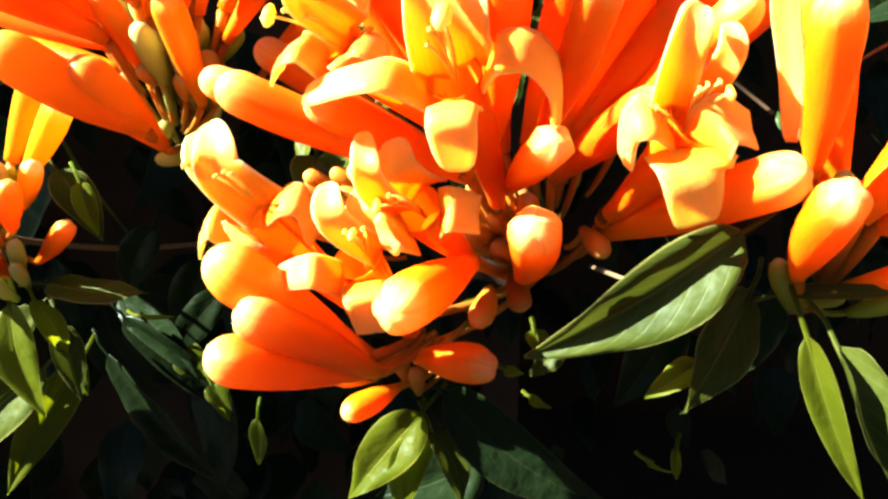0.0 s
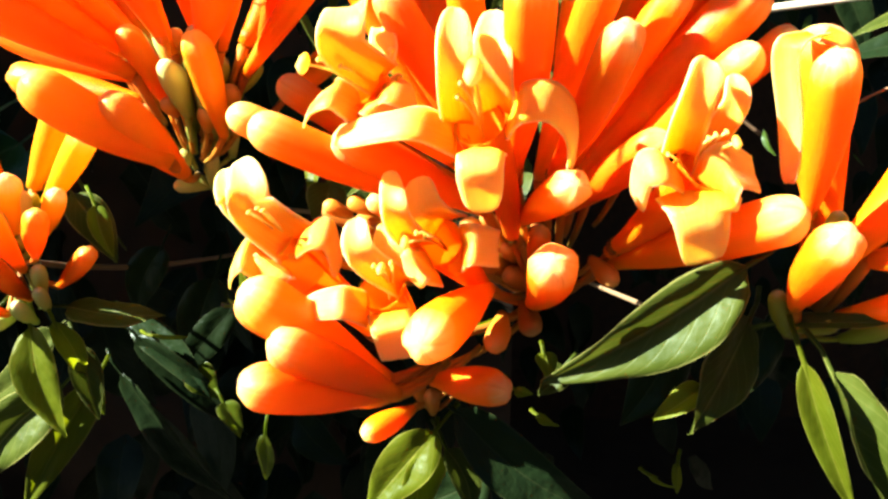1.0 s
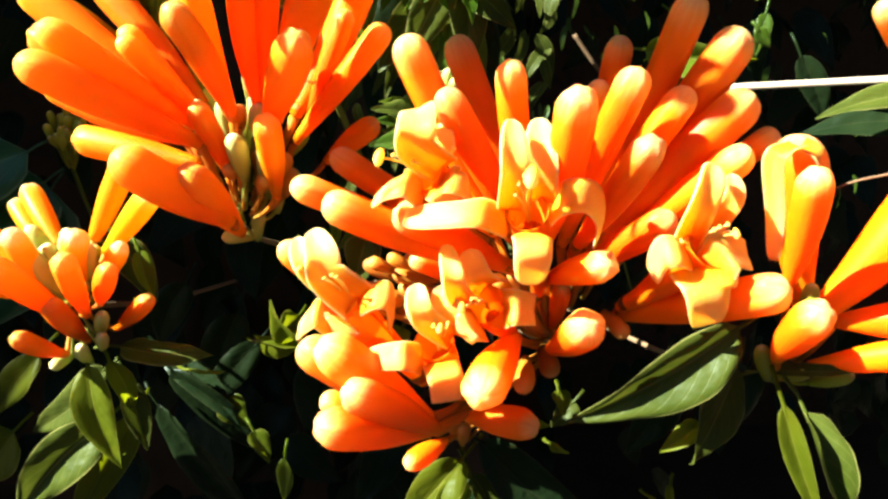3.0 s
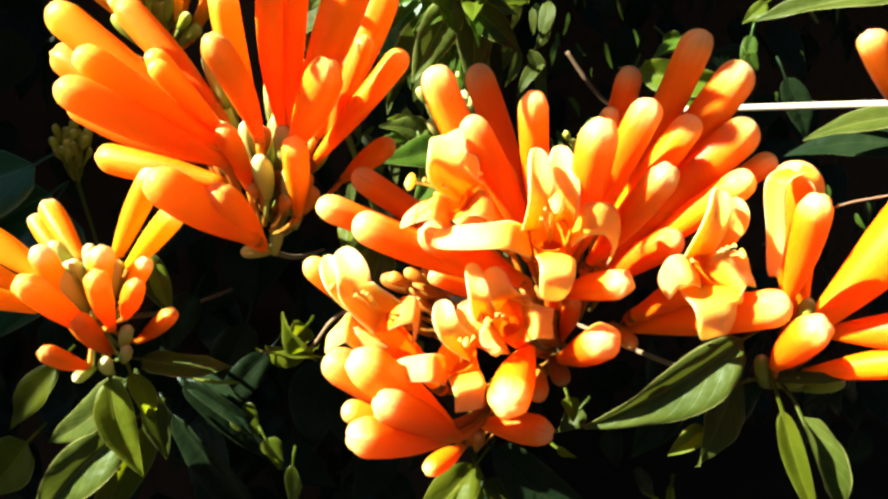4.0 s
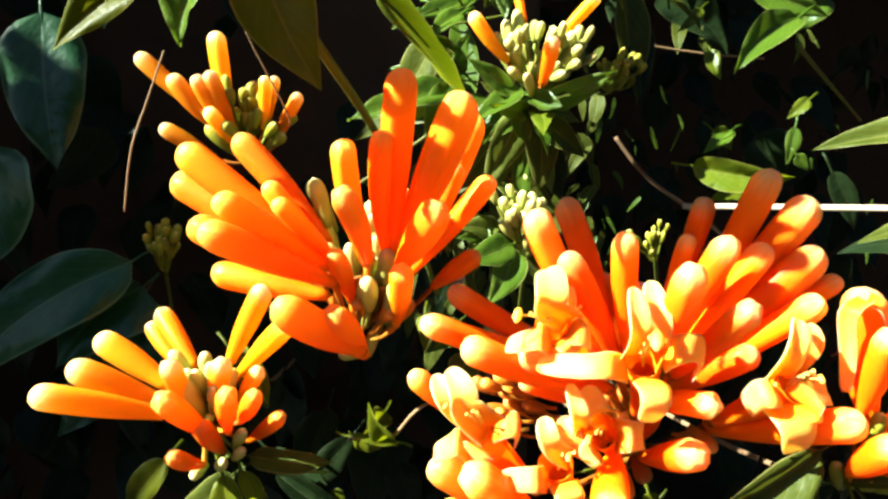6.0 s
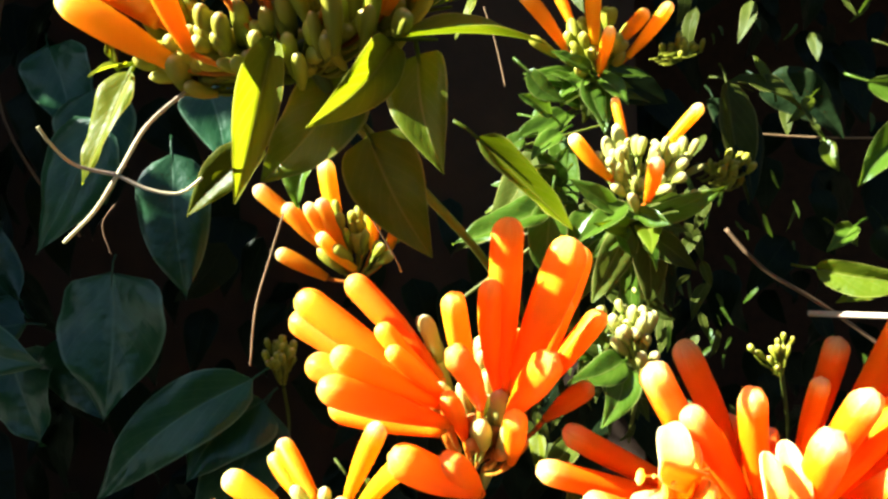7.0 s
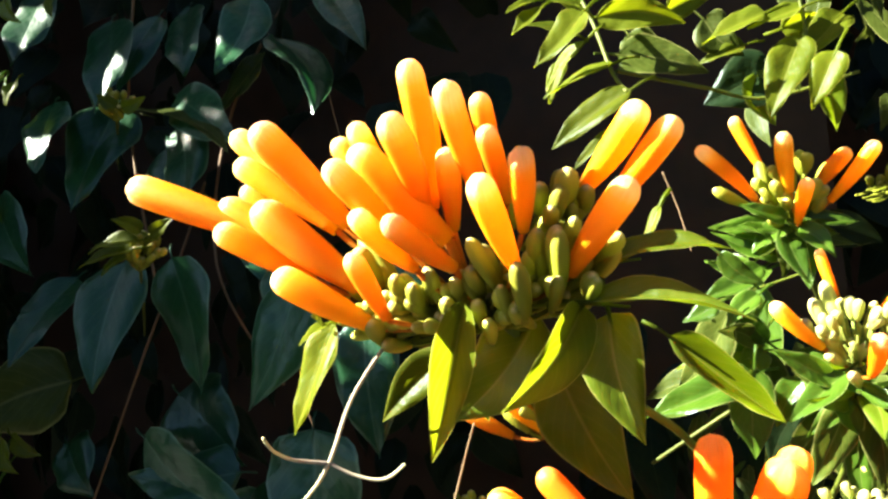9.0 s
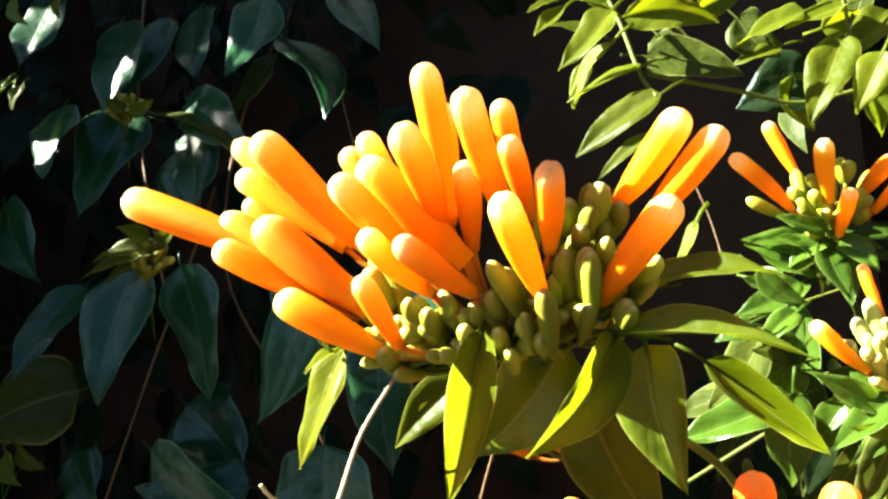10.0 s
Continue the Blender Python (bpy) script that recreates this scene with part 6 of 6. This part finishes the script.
leaf(shoot_behind, (0.0071, 0.3600, 1.3957), (-0.0109, 0.3600, 1.4113), 0.0123, FRESH, 29, .4, 0.20)
leaf(shoot_behind, (0.0080, 0.3600, 1.3987), (-0.0035, 0.3600, 1.3894), 0.0123, SUNNY, -25, .4, 0.27)
leaf(shoot_behind, (0.0089, 0.3600, 1.3942), (-0.0150, 0.3500, 1.3956), 0.0166, LEAF, -15, .4, 0.20)
leaf(shoot_behind, (0.0080, 0.3600, 1.3974), (0.0125, 0.3600, 1.4127), 0.0135, FRESH, 22, .4, 0.11)
leaf(shoot_behind, (0.0101, 0.3600, 1.3975), (0.0264, 0.3600, 1.4070), 0.0146, SUNNY, 14, .4, 0.27)
leaf(shoot_behind, (0.0107, 0.3600, 1.4001), (0.0340, 0.3600, 1.3929), 0.0124, LEAF, -36, .4, 0.15)
leaf(shoot_behind, (0.0081, 0.3600, 1.3967), (0.0172, 0.3600, 1.3823), 0.0143, FRESH, -11, .4, 0.18)
leaf(shoot_behind, (0.0083, 0.3600, 1.4006), (-0.0254, 0.3600, 1.3915), 0.0156, SUNNY, -34, .4, 0.28)
leaf(shoot_behind, (0.0091, 0.3600, 1.3962), (-0.0173, 0.3700, 1.3815), 0.0133, LEAF, 32, .4, 0.18)
leaf(shoot_behind, (0.0125, 0.3600, 1.3957), (0.0003, 0.3600, 1.3782), 0.0124, FRESH, 23, .4, 0.18)
leaf(shoot_behind, (0.0100, 0.3600, 1.4001), (0.0460, 0.3700, 1.4112), 0.0190, SUNNY, -19, .4, 0.17)
leaf(shoot_behind, (0.0128, 0.3600, 1.3973), (-0.0332, 0.3700, 1.4053), 0.0158, LEAF, 13, .4, 0.21)

leaf(cluster_green, (-0.0224, 0.3150, 1.3282), (-0.0413, 0.2950, 1.3297), 0.0099, FRESH, 3, .4, 0.28)
leaf(cluster_green, (-0.0241, 0.3150, 1.3339), (-0.0394, 0.3050, 1.3395), 0.0100, SUNNY, 40, .4, 0.23)
leaf(cluster_green, (-0.0283, 0.3150, 1.3307), (-0.0368, 0.2950, 1.3212), 0.0086, LEAF, -6, .4, 0.23)
leaf(cluster_green, (-0.0283, 0.3150, 1.3328), (-0.0252, 0.2950, 1.3186), 0.0119, FRESH, 32, .4, 0.19)
leaf(cluster_green, (-0.0249, 0.3150, 1.3308), (-0.0172, 0.3050, 1.3387), 0.0094, SUNNY, -40, .4, 0.14)

# Small bright leaves added to stand for sun glints on leaf edges.
leaf(cluster_main, (0.0283, 0.2100, 1.2057), (0.0345, 0.2050, 1.2036), 0.0046, YOUNG, 30, .5, .2)
leaf(cluster_main, (0.0745, 0.2000, 1.1927), (0.0744, 0.2000, 1.1808), 0.0037, YOUNG, 50, .5, .2)
leaf(cluster_main, (0.0615, 0.1900, 1.1943), (0.0687, 0.1850, 1.1919), 0.0027, YOUNG, 50, .5, .2)
leaf(cluster_main, (0.0187, 0.2000, 1.2197), (0.0249, 0.2000, 1.2174), 0.0040, YOUNG, 20, .5, .2)

leaf(cluster_low, (-0.1462, 0.2500, 1.2073), (-0.1373, 0.2450, 1.1903), 0.0091, SUNNY, -25, .5, .2)
leaf(cluster_low, (-0.1119, 0.2800, 1.1969), (-0.1021, 0.2750, 1.1834), 0.0148, SUNNY, -10, .5, .3)
leaf(cluster_low, (-0.0984, 0.2700, 1.1843), (-0.0901, 0.2650, 1.1698), 0.0100, SUNNY, -30, .5, .2)
leaf(cluster_low, (-0.1262, 0.2700, 1.2148), (-0.1085, 0.2600, 1.2164), 0.0062, YOUNG, 60, .4, .1)
leaf(cluster_low, (-0.0887, 0.3000, 1.1542), (-0.0908, 0.3000, 1.1286), 0.0099, SUNNY, 20, .5, .2)

leaf(cluster_budding, (-0.0471, 0.3000, 1.4548), (-0.0633, 0.2900, 1.4659), 0.0107, FRESH, 20, .5, .2)
leaf(cluster_budding, (-0.0409, 0.3100, 1.4471), (-0.0583, 0.3000, 1.4343), 0.0123, FRESH, 20, .5, .2)
leaf(cluster_budding, (-0.0257, 0.3100, 1.4041), (-0.0411, 0.3100, 1.3818), 0.0161, FRESH, 20, .5, .2)
leaf(cluster_budding, (-0.0152, 0.3000, 1.3992), (-0.0020, 0.3000, 1.3767), 0.0142, FRESH, -20, .5, .2)
leaf(cluster_budding, (-0.0097, 0.3000, 1.4045), (0.0112, 0.2900, 1.3940), 0.0133, FRESH, -20, .5, .2)
leaf(cluster_budding, (-0.0194, 0.3200, 1.3907), (-0.0170, 0.3200, 1.3555), 0.0197, SUNNY, 0, .5, .2)

leaf(cluster_back, (-0.0206, 0.3300, 1.4833), (-0.0425, 0.3200, 1.4937), 0.0115, FRESH, 20, .5, .2)
leaf(cluster_back, (-0.0199, 0.3350, 1.4806), (-0.0398, 0.3250, 1.4681), 0.0137, FRESH, 20, .5, .2)
leaf(cluster_back, (-0.0154, 0.3300, 1.4781), (-0.0024, 0.3200, 1.4628), 0.0133, FRESH, -10, .5, .2)
leaf(cluster_back, (-0.0111, 0.3350, 1.4827), (0.0124, 0.3300, 1.4797), 0.0128, FRESH, -30, .5, .2)

leaf(upper_vine, (-0.0687, 0.3200, 1.5988), (-0.0420, 0.3200, 1.6045), 0.0157, YOUNG, 30, .6, .2)
leaf(upper_vine, (-0.0307, 0.3300, 1.5772), (-0.0547, 0.3300, 1.5731), 0.0140, YOUNG, 30, .6, .2)
leaf(upper_vine, (-0.0149, 0.3200, 1.5792), (0.0045, 0.3200, 1.5833), 0.0131, YOUNG, 30, .6, .2)
leaf(upper_vine, (-0.0253, 0.3400, 1.5646), (-0.0182, 0.3400, 1.5344), 0.0192, SUNNY, 0, .5, .2)
leaf(upper_vine, (0.0014, 0.3200, 1.5543), (0.0051, 0.3200, 1.5243), 0.0165, SUNNY, 0, .5, .2)
leaf(upper_vine, (-0.1322, 0.2700, 1.5994), (-0.1441, 0.2600, 1.5930), 0.0098, YOUNG, 30, .5, .1)
leaf(upper_vine, (-0.1173, 0.2900, 1.5871), (-0.1409, 0.2900, 1.5975), 0.0123, YOUNG, 40, .5, .1)
leaf(upper_vine, (-0.1213, 0.2900, 1.5740), (-0.1315, 0.2900, 1.5537), 0.0104, YOUNG, 20, .5, .1)

leaf(cluster_low, (-0.0802, 0.2850, 1.2232), (-0.0918, 0.2750, 1.2414), 0.0146, YOUNG, -30, .8, .5)
leaf(cluster_low, (-0.0759, 0.2850, 1.2207), (-0.0979, 0.2800, 1.2264), 0.0070, YOUNG, 60, .6, .2)
leaf(cluster_low, (-0.1474, 0.2750, 1.2695), (-0.1386, 0.2700, 1.2489), 0.0101, SUNNY, -40, .6, .3)

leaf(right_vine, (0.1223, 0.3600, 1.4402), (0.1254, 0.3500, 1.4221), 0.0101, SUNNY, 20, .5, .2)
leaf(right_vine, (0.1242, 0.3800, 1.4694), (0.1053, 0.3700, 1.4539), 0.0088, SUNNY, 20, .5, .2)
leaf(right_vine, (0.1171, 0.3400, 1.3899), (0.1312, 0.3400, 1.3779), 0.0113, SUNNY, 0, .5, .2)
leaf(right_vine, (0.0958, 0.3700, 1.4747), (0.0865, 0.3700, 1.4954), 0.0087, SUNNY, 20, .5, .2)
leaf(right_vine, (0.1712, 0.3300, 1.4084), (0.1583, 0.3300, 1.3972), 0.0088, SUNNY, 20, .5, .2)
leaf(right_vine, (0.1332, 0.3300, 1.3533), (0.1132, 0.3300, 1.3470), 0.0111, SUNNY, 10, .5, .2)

leaf(cluster_sprig, (-0.4045, 0.3100, 1.5135), (-0.4382, 0.3000, 1.5106), 0.0140, YOUNG, 30, .5, .2)
leaf(cluster_sprig, (-0.4137, 0.3150, 1.5090), (-0.4540, 0.3050, 1.5018), 0.0125, YOUNG, 30, .5, .2)
leaf(cluster_sprig, (-0.4018, 0.3100, 1.5187), (-0.4164, 0.3000, 1.5291), 0.0114, YOUNG, 30, .5, .2)
leaf(cluster_sprig, (-0.3955, 0.3100, 1.5162), (-0.3717, 0.3000, 1.5237), 0.0104, YOUNG, 20, .5, .2)
leaf(cluster_sprig, (-0.4229, 0.3200, 1.5063), (-0.4377, 0.3100, 1.4946), 0.0110, SUNNY, 20, .5, .2)

leaf(cluster_shade, (-0.4671, 0.3700, 1.6249), (-0.4754, 0.3600, 1.6349), 0.0125, SUNNY, 20, .5, .2)
leaf(cluster_shade, (-0.4619, 0.3700, 1.6240), (-0.4350, 0.3600, 1.6258), 0.0124, SUNNY, 20, .5, .2)

leaf(hanging_vine, (-0.5184, 0.3300, 1.6436), (-0.5211, 0.3200, 1.6254), 0.0178, YOUNG, 10, .5, .2)
leaf(hanging_vine, (-0.5313, 0.3300, 1.6501), (-0.5336, 0.3200, 1.6356), 0.0151, YOUNG, 10, .5, .2)
leaf(hanging_vine, (-0.5358, 0.3400, 1.7135), (-0.5150, 0.3300, 1.6885), 0.0157, SUNNY, 10, .5, .2)
leaf(hanging_vine, (-0.4980, 0.3500, 1.7134), (-0.4942, 0.3400, 1.6919), 0.0139, YOUNG, 10, .5, .2)
leaf(hanging_vine, (-0.5543, 0.3300, 1.3834), (-0.5335, 0.3200, 1.3626), 0.0222, YOUNG, 10, .5, .2)
leaf(hanging_vine, (-0.5434, 0.3300, 1.3872), (-0.5124, 0.3200, 1.3741), 0.0158, YOUNG, 10, .5, .2)


# ---- stems, tendrils and threads ----
vine(cluster_high, "tendril", [(-0.1765, 0.1500, 1.4491), (-0.1803, 0.1300, 1.4362), (-0.1812, 0.1136, 1.4217), (-0.1890, 0.1150, 1.4124), (-0.1983, 0.1162, 1.4047)], 0.0006, PALE, 0.8)
vine(cluster_high, "tendril", [(-0.1812, 0.1136, 1.4215), (-0.1889, 0.1080, 1.4241), (-0.1897, 0.1000, 1.4285), (-0.1909, 0.0973, 1.4325)], 0.0005, PALE, 0.8)
vine(cluster_high, "tendril", [(-0.1812, 0.1136, 1.4215), (-0.1744, 0.1150, 1.4177), (-0.1665, 0.1160, 1.4163), (-0.1603, 0.1163, 1.4201)], 0.0005, PALE, 0.8)
vine(hanging_vine, "thread", [(-0.1654, 0.2100, 1.4103), (-0.1719, 0.2100, 1.3929), (-0.1773, 0.2050, 1.3735), (-0.1809, 0.2050, 1.3504)], 0.0004, TWIG, 0.8)
vine(shoot_behind, "thread", [(-0.1377, 0.2000, 1.4310), (-0.1335, 0.2000, 1.4164), (-0.1218, 0.2100, 1.3909), (-0.1205, 0.2200, 1.3840)], 0.0004, TWIG, 0.8)
vine(hanging_vine, "thread", [(-0.2814, 0.3000, 1.4191), (-0.2891, 0.3000, 1.4083), (-0.2854, 0.3000, 1.3923)], 0.0004, TWIG, 0.8)
vine(hanging_vine, "stem", [(-0.4359, 0.4300, 1.5702), (-0.4691, 0.4300, 1.5039), (-0.5092, 0.4300, 1.4317), (-0.5725, 0.4300, 1.3096)], 0.0012, TWIG, 0.8)
vine(hanging_vine, "stem", [(-0.5201, 0.4700, 1.7915), (-0.5236, 0.4500, 1.6497), (-0.4859, 0.4200, 1.5056), (-0.4807, 0.4200, 1.4682)], 0.0013, TWIG, 0.8)
vine(hanging_vine, "stem", [(-0.3481, 0.4700, 1.7515), (-0.4302, 0.4700, 1.6387), (-0.4241, 0.4200, 1.4999), (-0.3723, 0.4200, 1.4003)], 0.0013, TWIG, 0.8)
vine(hanging_vine, "thread", [(-0.3088, 0.4000, 1.6431), (-0.3027, 0.4000, 1.6109), (-0.2960, 0.4000, 1.5730)], 0.0004, TWIG, 0.8)
vine(shoot_behind, "thread", [(-0.0799, 0.3000, 1.5121), (-0.0744, 0.3000, 1.4927), (-0.0705, 0.3000, 1.4711)], 0.0004, TWIG, 0.8)
vine(shoot_behind, "stem", [(-0.1012, 0.3600, 1.3515), (-0.0518, 0.3400, 1.3875), (-0.0401, 0.3300, 1.3935)], 0.0011, STEM, 0.8)
vine(cluster_back, "stem", [(-0.0711, 0.3300, 1.4410), (-0.0430, 0.3400, 1.4469), (-0.0093, 0.3500, 1.4551)], 0.0008, STEM, 0.8)
vine(upper_vine, "stem", [(-0.1172, 0.3000, 1.6248), (-0.1062, 0.2900, 1.5931), (-0.0987, 0.2800, 1.5617), (-0.0927, 0.2700, 1.5477)], 0.0012, STEM, 0.7)
vine(upper_vine, "stem", [(-0.0963, 0.2800, 1.5612), (-0.0548, 0.3200, 1.5560), (-0.0238, 0.3300, 1.5474), (0.0203, 0.3300, 1.5536)], 0.0012, STEM, 0.7)
vine(upper_vine, "stem", [(-0.0079, 0.3100, 1.5983), (-0.0062, 0.3100, 1.5714), (-0.0084, 0.3100, 1.5507)], 0.0010, STEM, 0.7)
vine(cluster_side, "thread", [(0.0864, 0.1750, 1.2984), (0.0940, 0.1650, 1.3080), (0.1045, 0.1600, 1.3152), (0.1231, 0.1500, 1.3209)], 0.0004, TWIG, 0.8)
vine(cluster_low, "stem", [(-0.1012, 0.2850, 1.2235), (-0.0802, 0.2850, 1.2232), (-0.0645, 0.2700, 1.2455), (-0.0407, 0.2600, 1.2594)], 0.0009, TWIG, 0.9)
vine(right_vine, "stem", [(0.1037, 0.2400, 1.4242), (0.1198, 0.2500, 1.4163), (0.1828, 0.3000, 1.3945)], 0.0011, STEM, 0.7)
vine(right_vine, "stem", [(0.0851, 0.4200, 1.3870), (0.1101, 0.4200, 1.3584), (0.1478, 0.4200, 1.3331), (0.1991, 0.4200, 1.2947)], 0.0015, TWIG, 0.9)
vine(right_vine, "stem", [(0.1041, 0.4200, 1.4518), (0.1445, 0.4200, 1.4473), (0.1932, 0.4200, 1.4447)], 0.0008, TWIG, 0.9)
vine(cluster_high, "stem", [(-0.1413, 0.1500, 1.4614), (-0.1313, 0.1700, 1.4432), (-0.1130, 0.2200, 1.4203), (-0.0773, 0.3300, 1.3669), (-0.0398, 0.4500, 1.2670)], 0.0024, STEM, 0.8)
vine(cluster_high, "stem", [(-0.1727, 0.1500, 1.4520), (-0.1558, 0.1600, 1.4551), (-0.1346, 0.1600, 1.4534)], 0.0018, STEM, 0.8)
vine(cluster_budding, "stem", [(-0.0042, 0.3000, 1.4095), (-0.0057, 0.3200, 1.3697), (-0.0075, 0.4000, 1.3112), (-0.0185, 0.5000, 1.2560)], 0.0018, STEM, 0.8)
vine(cluster_back, "stem", [(-0.0129, 0.3450, 1.4823), (-0.0081, 0.3600, 1.4591), (0.0192, 0.4500, 1.4165), (0.0484, 0.5500, 1.3749)], 0.0018, STEM, 0.8)
vine(cluster_small, "stem", [(-0.1612, 0.3600, 1.3690), (-0.1610, 0.4000, 1.3496), (-0.1751, 0.5500, 1.3104)], 0.0015, STEM, 0.8)
vine(cluster_green, "stem", [(-0.0026, 0.3100, 1.3184), (0.0099, 0.3800, 1.2752), (0.0431, 0.5500, 1.1922)], 0.0015, STEM, 0.8)
vine(cluster_sprig, "stem", [(-0.4177, 0.3250, 1.5097), (-0.4472, 0.3600, 1.4884), (-0.5232, 0.4500, 1.4626), (-0.6528, 0.6000, 1.4352)], 0.0012, STEM, 0.8)
vine(cluster_shade, "stem", [(-0.4757, 0.3800, 1.6308), (-0.5113, 0.4200, 1.6188), (-0.6709, 0.6000, 1.6357)], 0.0012, STEM, 0.8)
vine(cluster_dark, "stem", [(-0.2207, 0.3850, 1.2962), (-0.2368, 0.4500, 1.2531), (-0.2811, 0.6000, 1.1841)], 0.0012, STEM, 0.8)
vine(cluster_tight, "stem", [(0.0640, 0.2900, 1.3180), (0.1161, 0.4000, 1.2582), (0.2060, 0.6000, 1.1700)], 0.0012, STEM, 0.8)
vine(cluster_edge, "stem", [(0.2062, 0.2300, 1.3235), (0.3326, 0.3500, 1.2695), (0.5836, 0.6000, 1.1921)], 0.0018, STEM, 0.8)
back_stem(cluster_main)
back_stem(cluster_fan)
back_stem(cluster_low)
back_stem(cluster_side)



# ---- foliage behind, too dense to count, and unseen leaves blocking the sun ----
def thicket(name, label, mat, boxes, size, seed, gaps=()):
    """Many leaves strewn through boxes (count, low corner, high corner); where gaps (point, radius) are given,
    the leaves leave the sun's way to that point free."""
    rng = random.Random(seed)
    verts, faces, uvs = [], [], []
    for count, low, high in boxes:
        for _ in range(count):
            at = Vector([rng.uniform(a, b) for a, b in zip(low, high)])
            length = rng.uniform(*size)
            v, f, u = leaf_mesh(length, length * (rng.uniform(0.45, 0.62) if mat is DEEP else rng.uniform(0.14, 0.24) if mat is FRESH else rng.uniform(0.24, 0.38)), rng.uniform(0.15, 0.5), rng.uniform(0.05, 0.3), rng, 9, 5)
            down = Vector((rng.gauss(0, 0.45), rng.gauss(-0.25, 0.35), -1)).normalized()
            z = Vector((rng.gauss(0, 0.5), -1, rng.gauss(0.3, 0.4)))
            z = (z - down * z.dot(down)).normalized()
            turn = Matrix((down.cross(z), down, z)).transposed()
            n = len(verts)
            v = [turn @ p + at for p in v]
            if any((p - spot).cross(SUN).length < wide for spot, wide in gaps for p in v):
                continue
            verts += v
            faces += [tuple(i + n for i in face) for face in f]
            uvs += u
    ob = new(name, mesh(name, verts, faces, uvs, mat))
    return tagged(ob, label, "foliage", kind="stuff")


thicket("foliage", "mass of shade-dark green leaves before the wall and unseen sun-blocking leaves at left", DEEP, [
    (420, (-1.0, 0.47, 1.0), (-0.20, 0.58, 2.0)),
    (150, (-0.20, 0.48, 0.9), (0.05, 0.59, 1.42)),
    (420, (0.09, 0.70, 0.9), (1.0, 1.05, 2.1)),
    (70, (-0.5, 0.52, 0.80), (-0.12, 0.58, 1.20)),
    # Unseen leaves at far left, added to block the sun and dapple it.
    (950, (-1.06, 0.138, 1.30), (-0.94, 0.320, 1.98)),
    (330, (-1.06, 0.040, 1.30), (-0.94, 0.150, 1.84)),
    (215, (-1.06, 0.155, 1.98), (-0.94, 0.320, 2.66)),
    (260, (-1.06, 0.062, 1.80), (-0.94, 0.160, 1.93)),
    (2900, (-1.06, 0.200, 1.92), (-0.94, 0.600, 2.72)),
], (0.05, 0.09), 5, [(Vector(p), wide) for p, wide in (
    # Openings in the added leaves that drop sun flecks on chosen spots.
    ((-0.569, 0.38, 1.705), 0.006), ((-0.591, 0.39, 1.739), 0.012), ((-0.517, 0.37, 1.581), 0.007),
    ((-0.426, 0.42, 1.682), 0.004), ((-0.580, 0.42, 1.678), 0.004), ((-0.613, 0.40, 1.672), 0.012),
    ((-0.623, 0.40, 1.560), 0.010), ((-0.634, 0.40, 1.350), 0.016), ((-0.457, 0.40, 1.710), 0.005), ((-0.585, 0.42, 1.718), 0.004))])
thicket("foliage", "tangle of small glossy green leaves beside the budding flowers", LEAF, [
    (70, (0.03, 0.38, 1.44), (0.45, 0.50, 1.75)),
    (110, (-0.07, 0.38, 1.25), (0.08, 0.50, 1.42)),
], (0.016, 0.034), 8)
thicket("foliage", "sunlit green leaves high on the vine", LEAF, [
    (150, (-0.02, 0.31, 1.56), (0.32, 0.44, 1.80)),
], (0.028, 0.05), 9)

thicket("foliage", "scattered tips of sunlit leaves deep in the vine", FRESH, [
    (80, (0.08, 0.40, 1.26), (0.50, 0.60, 1.72)),
    (40, (-0.06, 0.40, 1.28), (0.10, 0.52, 1.44)),
], (0.008, 0.022), 12)

cane = new("cane")
cane.location = (0.17, 0.225, 1.351)
tagged(cane, "thin straight whitish dry cane between the leaves", "cane")
BONE = petal_material("dry_cane", [(0.0, (0.36, 0.33, 0.27)), (1.0, (0.45, 0.42, 0.36))], 0.0, 0.6, 0.1)
vine(cane, "shaft", [(0.085, 0.305, 1.346), (0.17, 0.225, 1.351), (0.30, 0.10, 1.358)], 0.0016, BONE, 0.9)

LABELS = (
    (cluster_main, "large cluster of open and closed orange trumpet flowers"),
    (cluster_fan, "fan of long orange trumpet flowers on a green stem"),
    (cluster_low, "small cluster of orange buds above drooping green leaves"),
    (cluster_high, "broad cluster of orange buds over yellow-green leaves, with tendrils"),
    (cluster_back, "cluster of slim orange buds with green leaves"),
    (cluster_budding, "cluster of cream buds with few orange ones"),
    (cluster_small, "small shaded cluster of slim orange flowers"),
    (cluster_green, "tight cluster of pale green unopened buds"),
    (cluster_side, "cluster of wide orange flowers above lit leaves"),
    (cluster_edge, "single orange flower on a green stem"),
    (cluster_dark, "tiny cluster of dark green buds in shade"),
    (cluster_tight, "tiny cluster of olive green buds in shade"),
    (cluster_sprig, "tiny green bud cluster with sunlit leaflets amid dark leaves"),
    (cluster_shade, "tiny dark green bud cluster amid heart-shaped leaves"),
)
for thing, words in LABELS:
    tagged(thing, words, "flower cluster", "flower clusters of the vine")
